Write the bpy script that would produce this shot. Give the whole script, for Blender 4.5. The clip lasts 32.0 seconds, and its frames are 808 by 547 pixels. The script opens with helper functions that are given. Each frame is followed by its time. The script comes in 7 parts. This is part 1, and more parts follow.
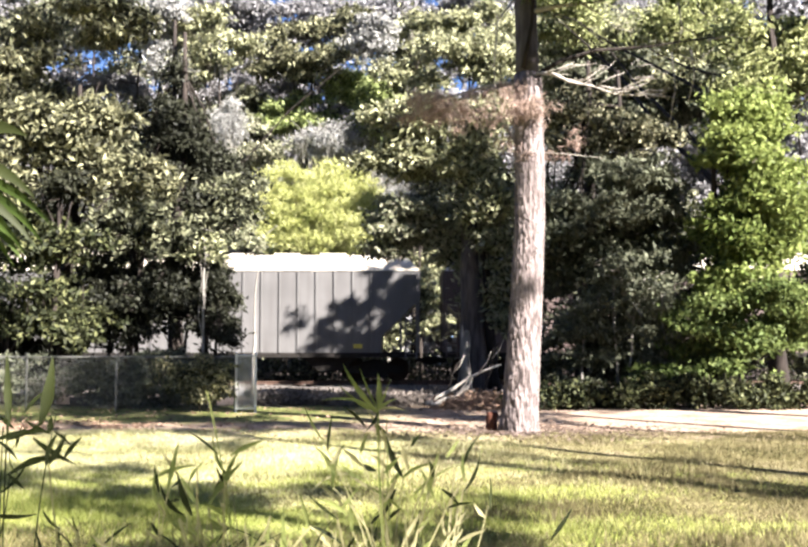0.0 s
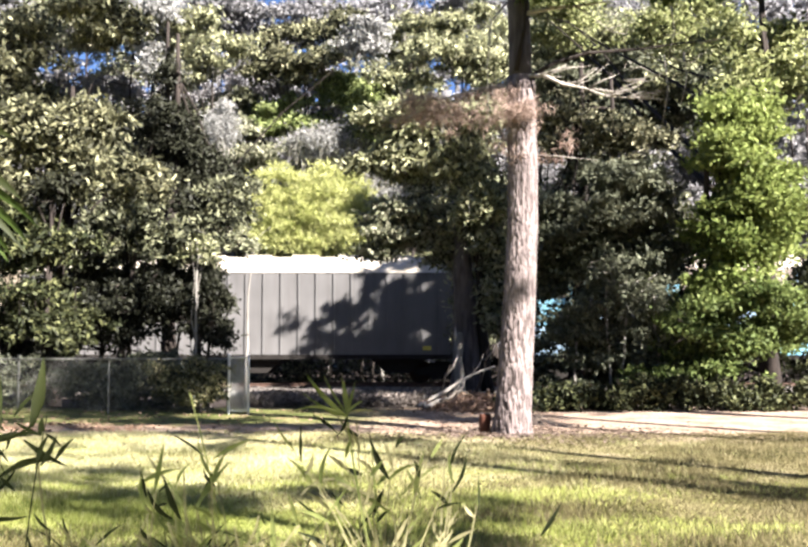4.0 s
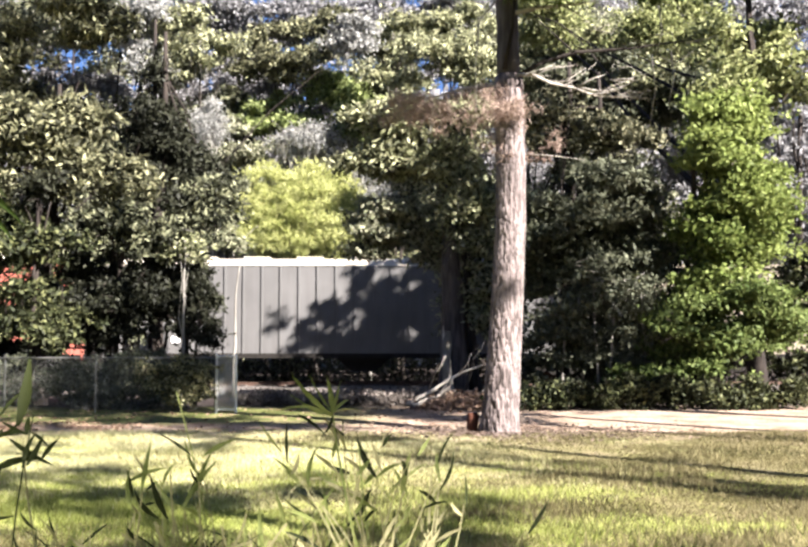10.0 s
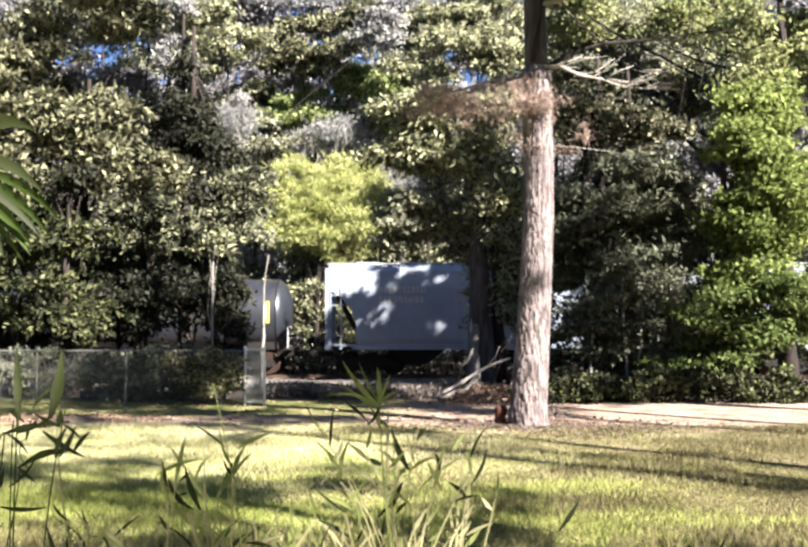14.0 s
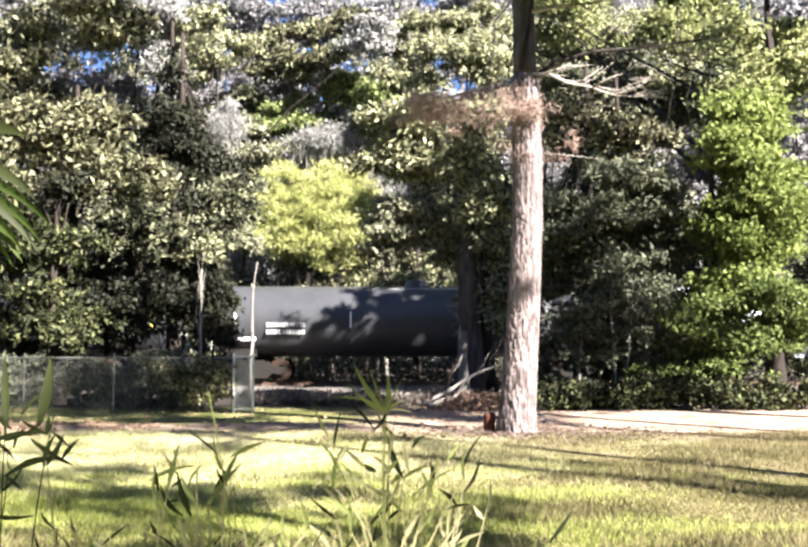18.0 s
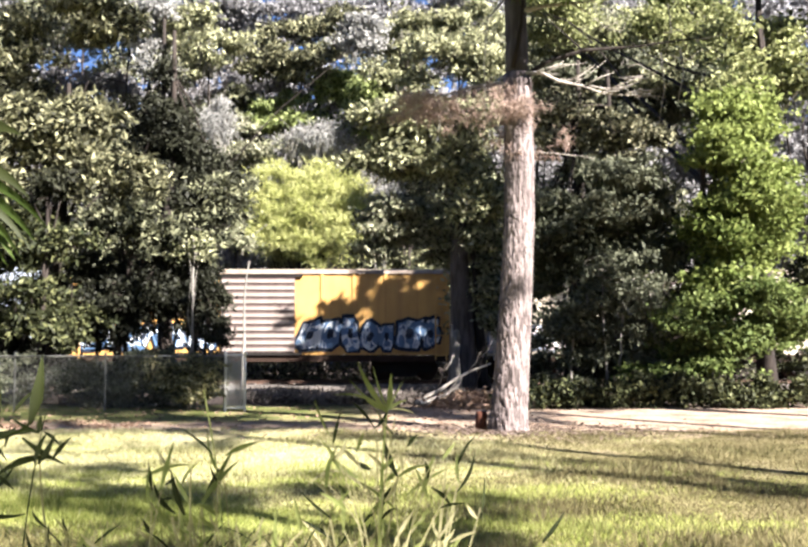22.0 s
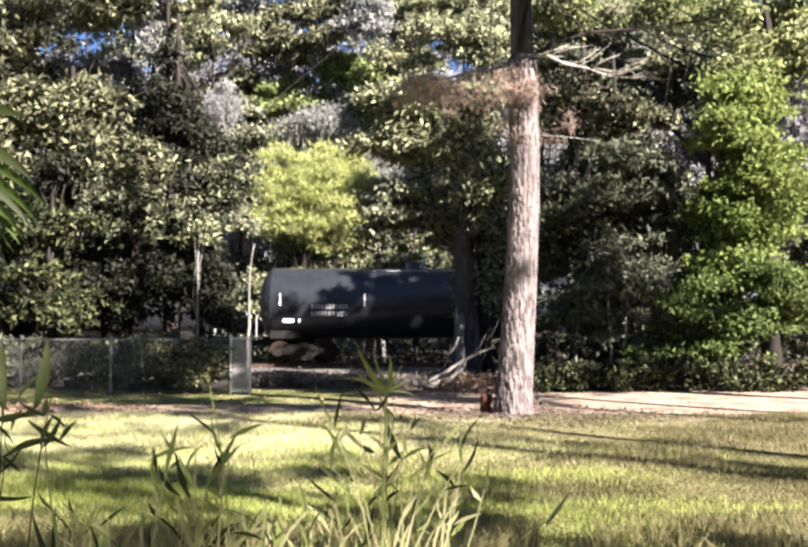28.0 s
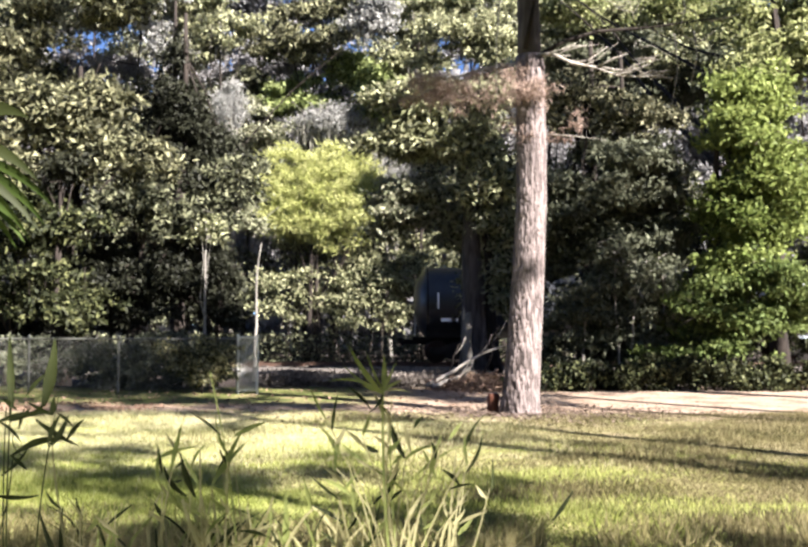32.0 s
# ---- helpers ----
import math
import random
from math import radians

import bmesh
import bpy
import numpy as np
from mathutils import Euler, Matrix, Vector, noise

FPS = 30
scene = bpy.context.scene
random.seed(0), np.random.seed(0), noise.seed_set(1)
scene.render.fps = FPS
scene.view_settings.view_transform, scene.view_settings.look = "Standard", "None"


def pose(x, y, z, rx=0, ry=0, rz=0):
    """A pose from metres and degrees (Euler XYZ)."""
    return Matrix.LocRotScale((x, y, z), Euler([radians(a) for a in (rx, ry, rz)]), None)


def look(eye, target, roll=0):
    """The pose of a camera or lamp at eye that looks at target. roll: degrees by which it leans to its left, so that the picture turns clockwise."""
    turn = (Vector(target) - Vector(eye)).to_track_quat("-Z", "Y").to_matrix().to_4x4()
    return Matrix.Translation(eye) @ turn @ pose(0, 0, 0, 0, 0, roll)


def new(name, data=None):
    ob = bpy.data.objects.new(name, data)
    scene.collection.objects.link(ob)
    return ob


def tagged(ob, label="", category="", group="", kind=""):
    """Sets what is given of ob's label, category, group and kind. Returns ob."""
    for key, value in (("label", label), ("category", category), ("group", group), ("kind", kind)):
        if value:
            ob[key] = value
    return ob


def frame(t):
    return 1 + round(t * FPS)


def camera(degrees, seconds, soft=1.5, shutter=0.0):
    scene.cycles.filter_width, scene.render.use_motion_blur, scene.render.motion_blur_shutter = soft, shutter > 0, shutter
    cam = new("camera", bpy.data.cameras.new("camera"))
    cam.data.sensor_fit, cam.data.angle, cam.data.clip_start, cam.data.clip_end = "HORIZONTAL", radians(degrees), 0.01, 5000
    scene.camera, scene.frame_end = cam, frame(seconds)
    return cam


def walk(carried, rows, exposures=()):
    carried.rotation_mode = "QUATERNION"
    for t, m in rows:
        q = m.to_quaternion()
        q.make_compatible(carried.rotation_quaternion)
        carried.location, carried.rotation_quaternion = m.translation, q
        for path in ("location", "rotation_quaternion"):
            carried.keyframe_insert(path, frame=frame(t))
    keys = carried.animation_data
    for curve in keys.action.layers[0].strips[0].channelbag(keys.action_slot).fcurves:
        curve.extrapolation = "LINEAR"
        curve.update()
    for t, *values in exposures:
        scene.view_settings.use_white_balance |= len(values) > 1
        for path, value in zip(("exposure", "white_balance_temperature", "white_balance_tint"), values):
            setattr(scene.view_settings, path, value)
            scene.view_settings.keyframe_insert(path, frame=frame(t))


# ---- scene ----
# ---- camera: held by hand at eye height, turning a little, never stepping ----
F = 2000.0
EYE = (0.0, 0.0, 1.5)
cam = camera(2 * math.degrees(math.atan(784 / F)), 32.0, soft=2.7)
SHAKE = [  # seconds, turn and tilt in thousandths of half a radian
    (0, 0.0, 0.0), (0.5, -6.1, 7.7), (1, 3.0, -4.6), (1.5, -6.1, 3.1), (2, -6.1, -6.1), (2.5, 0.0, -9.2),
    (3, -13.8, 3.1), (3.5, -12.3, 3.8), (5.5, -19.9, 1.6), (6, 10.7, -6.1), (6.5, 1.6, -9.2), (7, -27.6, -21.5),
    (7.5, -22.9, -20.0), (8, -36.8, -3.1), (8.5, -33.7, -13.8), (9, -41.3, -18.4), (9.5, -35.2, -19.9), (10, -36.7, 1.5),
    (10.5, -21.4, -24.5), (11, 22.9, -32.1), (11.5, 15.3, -35.2), (12, 13.7, -36.8), (12.5, 19.9, -16.8), (13, 32.2, -23.0),
    (13.5, 21.4, -24.5), (14, 16.9, -12.2), (14.5, 7.6, -12.2), (16.5, -1.5, -3.1), (17, 12.2, 6.1), (17.5, 3.1, 7.6),
    (18, -4.6, 1.5), (18.5, 12.3, 6.1), (19, 0.0, 0.0), (19.5, -16.8, 7.6), (20, -16.9, 4.6), (20.5, -16.9, -7.7),
    (21, -4.6, -29.1), (21.5, 7.7, 1.5), (22, -20.0, -1.5), (22.5, -15.4, -10.8), (23, -21.4, -15.4), (23.5, -26.1, -24.5),
    (24, -44.4, -30.7), (24.5, -30.7, -32.2), (25, -12.2, -29.1), (25.5, -16.9, -35.2), (27.5, -26.0, -39.8), (28, -10.8, -33.7),
    (28.5, 0.0, -29.1), (29, -1.6, -29.1), (29.5, 6.1, -35.2), (30, 16.8, -45.9), (30.5, 38.3, -47.4), (31, 49.0, -45.9),
    (31.5, 22.9, -39.8), (32, 3.0, -35.2),
]
walk(cam, [(t, pose(*EYE, 93.86 + math.degrees(b / F), 0, math.degrees(a / F))) for t, a, b in SHAKE],
     # the picture brightens while dark cars pass and dims for pale ones
     [(0, 3.18), (1, 3.09), (3, 3.03), (6, 3.04), (7, 2.90), (8, 2.96), (10, 2.96), (11, 2.89), (12, 2.85), (13, 2.90), (14, 2.94), (16.5, 3.09), (18, 3.26),
      (19, 3.34), (20, 3.26), (22, 3.02), (23, 2.91), (24, 2.83), (25, 2.84), (28, 2.85), (32, 2.83)])

# ---- sky, sun, exposure ----
SUN_EL, SUN_AZ = 33.0, 135.0      # the sun stands behind the eye, to the right
sun_way = Vector((math.sin(radians(SUN_AZ)) * math.cos(radians(SUN_EL)),
                  math.cos(radians(SUN_AZ)) * math.cos(radians(SUN_EL)), math.sin(radians(SUN_EL))))
world = bpy.data.worlds.new("sky")
scene.world = world
world.use_nodes = True
wn = world.node_tree.nodes
sky = wn.new("ShaderNodeTexSky")
sky.sky_type = "NISHITA"
sky.sun_disc = False
sky.air_density, sky.dust_density, sky.ozone_density = 0.28, 0.4, 4.0
sky.sun_elevation, sky.sun_rotation = radians(SUN_EL), radians(SUN_AZ)
wn["Background"].inputs["Strength"].default_value = 0.05
world.node_tree.links.new(sky.outputs[0], wn["Background"].inputs["Color"])
sun = new("sun", bpy.data.lights.new("sun", "SUN"))
sun.data.energy, sun.data.angle, sun.data.color = 5.0, radians(0.53), (1.0, 0.93, 0.87)
sun.matrix_world = look(sun_way * 60, (0, 0, 0))


# ---- materials ----
def ramp_node(nt, stops):
    r = nt.nodes.new("ShaderNodeValToRGB")
    while len(r.color_ramp.elements) < len(stops):
        r.color_ramp.elements.new(0.5)
    for e, (p, c) in zip(r.color_ramp.elements, stops):
        e.position, e.color = p, (*c, 1)
    return r


def noise_node(nt, scale, detail=4.0, coords="Object", stretch=None):
    tc = nt.nodes.new("ShaderNodeTexCoord")
    n = nt.nodes.new("ShaderNodeTexNoise")
    n.inputs["Scale"].default_value, n.inputs["Detail"].default_value = scale, detail
    if stretch:
        mp = nt.nodes.new("ShaderNodeMapping")
        mp.inputs["Scale"].default_value = stretch
        nt.links.new(tc.outputs[coords], mp.inputs[0])
        nt.links.new(mp.outputs[0], n.inputs["Vector"])
    else:
        nt.links.new(tc.outputs[coords], n.inputs["Vector"])
    return n


def mixed(nt, fac, a, b, blend="MIX"):
    m = nt.nodes.new("ShaderNodeMix")
    m.data_type, m.blend_type = "RGBA", blend
    for sock, v in ((m.inputs["Factor"], fac), (m.inputs["A"], a), (m.inputs["B"], b)):
        if isinstance(v, (int, float)):
            sock.default_value = v
        elif isinstance(v, tuple):
            sock.default_value = (*v, 1)
        else:
            nt.links.new(v, sock)
    return m.outputs["Result"]


def new_mat(name):
    m = bpy.data.materials.new(name)
    m.use_nodes = True
    return m, m.node_tree, m.node_tree.nodes["Principled BSDF"]


def bump(nt, p, height, strength, dist=0.02):
    b = nt.nodes.new("ShaderNodeBump")
    b.inputs["Strength"].default_value, b.inputs["Distance"].default_value = strength, dist
    nt.links.new(height, b.inputs["Height"])
    nt.links.new(b.outputs[0], p.inputs["Normal"])


def leaf_mat(name, dark, mid, light, translucent=0.35, patch=0.35, crisp=0.0):
    """Leaves: each leaf has its own tone, and whole sprays differ; crisp: the share of leaves darkened for the shaded
    gaps between sprays.
    """
    m, nt, p = new_mat(name)
    g = nt.nodes.new("ShaderNodeNewGeometry")
    r = ramp_node(nt, [(0.0, dark), (crisp, dark), (crisp + 0.2, mid), (0.9, light)] if crisp else [(0.0, dark), (0.55, mid), (1.0, light)])
    nt.links.new(g.outputs["Random Per Island"], r.inputs[0])
    n = noise_node(nt, patch, 2.0)
    r2 = ramp_node(nt, [(0.35, tuple(0.55 * c for c in mid)), (0.65, light)])
    nt.links.new(n.outputs["Fac"], r2.inputs[0])
    col = mixed(nt, 0.2 if crisp else 0.45, r.outputs[0], r2.outputs[0])
    nt.links.new(col, p.inputs["Base Color"])
    p.inputs["Roughness"].default_value = 0.6
    p.inputs["Specular IOR Level"].default_value = 0.14
    tr = nt.nodes.new("ShaderNodeBsdfTranslucent")
    nt.links.new(col, tr.inputs[0])
    mx = nt.nodes.new("ShaderNodeMixShader")
    mx.inputs[0].default_value = translucent
    out = nt.nodes["Material Output"]
    nt.links.new(p.outputs[0], mx.inputs[1])
    nt.links.new(tr.outputs[0], mx.inputs[2])
    nt.links.new(mx.outputs[0], out.inputs[0])
    return m


def bark_mat(name, a, b, scale=6.0, depth=0.03, stretch=(1, 1, 0.22), sharp=0.0):
    m, nt, p = new_mat(name)
    v = noise_node(nt, scale, 6.0, "Object", stretch)
    n2 = noise_node(nt, 0.8, 3.0)
    r = ramp_node(nt, [(0.36 + sharp, a), (0.62 - sharp, b)])
    nt.links.new(v.outputs["Fac"], r.inputs[0])
    col = mixed(nt, n2.outputs["Fac"], r.outputs[0], tuple(0.6 * x for x in b))
    nt.links.new(col, p.inputs["Base Color"])
    p.inputs["Roughness"].default_value = 0.9
    p.inputs["Specular IOR Level"].default_value = 0.15
    bump(nt, p, v.outputs["Fac"], 0.9, depth)
    return m


def paint_mat(name, base, dirt=(0.16, 0.13, 0.1), amount=0.35, rough=0.5, streak=2.0, var=False, gloss=0.3):
    """Weathered rolling-stock paint: rain streaks, blotches, fine grain."""
    m, nt, p = new_mat(name)
    s = noise_node(nt, streak, 5.0, "Object", (1.6, 1.6, 0.16))
    b = noise_node(nt, 0.7, 4.0)
    f = noise_node(nt, 22.0, 3.0)
    r = ramp_node(nt, [(0.42, (0, 0, 0)), (0.78, (amount,) * 3)])
    nt.links.new(s.outputs["Fac"], r.inputs[0])
    col = mixed(nt, r.outputs[0], base, dirt)
    r2 = ramp_node(nt, [(0.3, (0.8,) * 3), (0.7, (1.08,) * 3)])
    nt.links.new(b.outputs["Fac"], r2.inputs[0])
    col = mixed(nt, 1.0, col, r2.outputs[0], "MULTIPLY")
    if var:
        oi = nt.nodes.new("ShaderNodeObjectInfo")
        r3 = ramp_node(nt, [(0.0, (0.88,) * 3), (1.0, (1.06,) * 3)])
        nt.links.new(oi.outputs["Random"], r3.inputs[0])
        col = mixed(nt, 1.0, col, r3.outputs[0], "MULTIPLY")
    nt.links.new(col, p.inputs["Base Color"])
    p.inputs["Roughness"].default_value = rough
    p.inputs["Specular IOR Level"].default_value = gloss
    bump(nt, p, f.outputs["Fac"], 0.15, 0.004)
    return m


def graffiti_mat(name, base, colours, scale=1.1):
    """Sprayed lettering too worn to read: bands of colour with hard edges."""
    m, nt, p = new_mat(name)
    tc = nt.nodes.new("ShaderNodeTexCoord")
    mp = nt.nodes.new("ShaderNodeMapping")
    mp.inputs["Scale"].default_value = (1.0, 1.0, 0.45)
    nt.links.new(tc.outputs["Object"], mp.inputs[0])
    w = nt.nodes.new("ShaderNodeTexNoise")
    w.inputs["Scale"].default_value, w.inputs["Detail"].default_value, w.inputs["Distortion"].default_value = scale, 1.5, 1.8
    nt.links.new(mp.outputs[0], w.inputs["Vector"])
    stops = [(0.30 + 0.42 * i / (len(colours)), c) for i, c in enumerate([base] + list(colours))]
    r = ramp_node(nt, stops)
    r.color_ramp.interpolation = "CONSTANT"
    nt.links.new(w.outputs["Fac"], r.inputs[0])
    s = noise_node(nt, 2.2, 5.0, "Object", (1.6, 1.6, 0.2))
    r2 = ramp_node(nt, [(0.4, (1, 1, 1)), (0.8, (0.6, 0.56, 0.52))])
    nt.links.new(s.outputs["Fac"], r2.inputs[0])
    nt.links.new(mixed(nt, 1.0, r.outputs[0], r2.outputs[0], "MULTIPLY"), p.inputs["Base Color"])
    p.inputs["Roughness"].default_value = 0.5
    return m


def plain_mat(name, base, rough=0.7, metal=0.0, grain=0.25, scale=8.0):
    m, nt, p = new_mat(name)
    n = noise_node(nt, scale, 5.0)
    r = ramp_node(nt, [(0.3, tuple(c * (1 - grain) for c in base)), (0.7, tuple(min(1, c * (1 + grain)) for c in base))])
    nt.links.new(n.outputs["Fac"], r.inputs[0])
    nt.links.new(r.outputs[0], p.inputs["Base Color"])
    p.inputs["Roughness"].default_value, p.inputs["Metallic"].default_value = rough, metal
    p.inputs["Specular IOR Level"].default_value = 0.5 if metal else 0.15
    bump(nt, p, n.outputs["Fac"], 0.3, 0.01)
    return m


def ground_mat():
    m, nt, p = new_mat("lawn_and_litter")
    tc = nt.nodes.new("ShaderNodeTexCoord")
    sep = nt.nodes.new("ShaderNodeSeparateXYZ")
    nt.links.new(tc.outputs["Object"], sep.inputs[0])
    # the lawn: lush to straw
    n1 = noise_node(nt, 0.35, 4.0)
    n2 = noise_node(nt, 14.0, 6.0)
    n3 = noise_node(nt, 1.6, 5.0)
    near = ramp_node(nt, [(0.34, (0.11, 0.14, 0.022)), (0.47, (0.23, 0.24, 0.064)), (0.6, (0.35, 0.325, 0.15))])
    pale = ramp_node(nt, [(0.34, (0.15, 0.165, 0.045)), (0.47, (0.29, 0.277, 0.12)), (0.6, (0.41, 0.365, 0.235))])
    for q in (near, pale):
        nt.links.new(mixed(nt, 0.5, n1.outputs["Fac"], n3.outputs["Fac"]), q.inputs[0])
    # the lawn turns paler and sandier towards the lane
    sandy = nt.nodes.new("ShaderNodeMapRange")
    for k, v in (("From Min", 9.0), ("From Max", 13.5), ("To Min", 0.0), ("To Max", 1.0)):
        sandy.inputs[k].default_value = v
    nt.links.new(sep.outputs["Y"], sandy.inputs["Value"])
    # dry straw towards the right, its part shade put into darker colours
    dry = nt.nodes.new("ShaderNodeMapRange")
    for k, v in (("From Min", -1.5), ("From Max", 3.5), ("To Min", 0.0), ("To Max", 0.75)):
        dry.inputs[k].default_value = v
    nt.links.new(sep.outputs["X"], dry.inputs["Value"])
    straw = ramp_node(nt, [(0.36, (0.056, 0.06, 0.017)), (0.5, (0.1, 0.087, 0.038)), (0.64, (0.155, 0.119, 0.076))])
    nt.links.new(mixed(nt, 0.6, n1.outputs["Fac"], n3.outputs["Fac"]), straw.inputs[0])
    lawn_out = mixed(nt, dry.outputs[0], mixed(nt, sandy.outputs[0], near.outputs[0], pale.outputs[0]), straw.outputs[0])
    fine = ramp_node(nt, [(0.3, (0.55,) * 3), (0.7, (1.35,) * 3)])
    nt.links.new(n2.outputs["Fac"], fine.inputs[0])
    # the sandy lane with pine straw
    sand = ramp_node(nt, [(0.3, (0.155, 0.105, 0.078)), (0.5, (0.262, 0.196, 0.15)), (0.75, (0.325, 0.26, 0.206))])
    nt.links.new(n3.outputs["Fac"], sand.inputs[0])
    edge = nt.nodes.new("ShaderNodeMath")
    edge.operation = "MULTIPLY_ADD"
    edge.inputs[1].default_value, edge.inputs[2].default_value = 5.0, -2.5
    nt.links.new(n3.outputs["Fac"], edge.inputs[0])
    yy = nt.nodes.new("ShaderNodeMath")
    yy.operation = "ADD"
    nt.links.new(sep.outputs["Y"], yy.inputs[0])
    nt.links.new(edge.outputs[0], yy.inputs[1])
    lane = nt.nodes.new("ShaderNodeMapRange")
    for k, v in (("From Min", 15.9), ("From Max", 18.6), ("To Min", 0.0), ("To Max", 1.0)):
        lane.inputs[k].default_value = v
    nt.links.new(yy.outputs[0], lane.inputs["Value"])
    # past the lane, on the fence's side, the lawn comes again, shade in its colour
    west = nt.nodes.new("ShaderNodeMapRange")
    for k, v in (("From Min", 19.2), ("From Max", 20.4), ("To Min", 0.0), ("To Max", 1.0)):
        west.inputs[k].default_value = v
    nt.links.new(yy.outputs[0], west.inputs["Value"])
    side = nt.nodes.new("ShaderNodeMapRange")
    for k, v in (("From Min", -1.4), ("From Max", 0.6), ("To Min", 1.0), ("To Max", 0.0)):
        side.inputs[k].default_value = v
    nt.links.new(sep.outputs["X"], side.inputs["Value"])
    both = nt.nodes.new("ShaderNodeMath")
    both.operation = "MULTIPLY"
    nt.links.new(west.outputs[0], both.inputs[0])
    nt.links.new(side.outputs[0], both.inputs[1])
    # woods floor behind, its tree shade put into the dark litter colours
    wood = nt.nodes.new("ShaderNodeMapRange")
    for k, v in (("From Min", 24.0), ("From Max", 25.2), ("To Min", 0.0), ("To Max", 1.0)):
        wood.inputs[k].default_value = v
    nt.links.new(yy.outputs[0], wood.inputs["Value"])
    shaded_verge = ramp_node(nt, [(0.36, (0.063, 0.076, 0.022)), (0.5, (0.12, 0.126, 0.044)), (0.64, (0.189, 0.17, 0.082))])
    nt.links.new(n3.outputs["Fac"], shaded_verge.inputs[0])
    litter = ramp_node(nt, [(0.35, (0.016, 0.013, 0.013)), (0.65, (0.054, 0.042, 0.038))])
    nt.links.new(n2.outputs["Fac"], litter.inputs[0])
    c = mixed(nt, lane.outputs[0], lawn_out, sand.outputs[0])
    c = mixed(nt, both.outputs[0], c, shaded_verge.outputs[0])
    c = mixed(nt, wood.outputs[0], c, litter.outputs[0])
    c = mixed(nt, 1.0, c, fine.outputs[0], "MULTIPLY")
    nt.links.new(c, p.inputs["Base Color"])
    p.inputs["Roughness"].default_value = 0.95
    p.inputs["Specular IOR Level"].default_value = 0.1
    bump(nt, p, n2.outputs["Fac"], 0.7, 0.05)
    return m


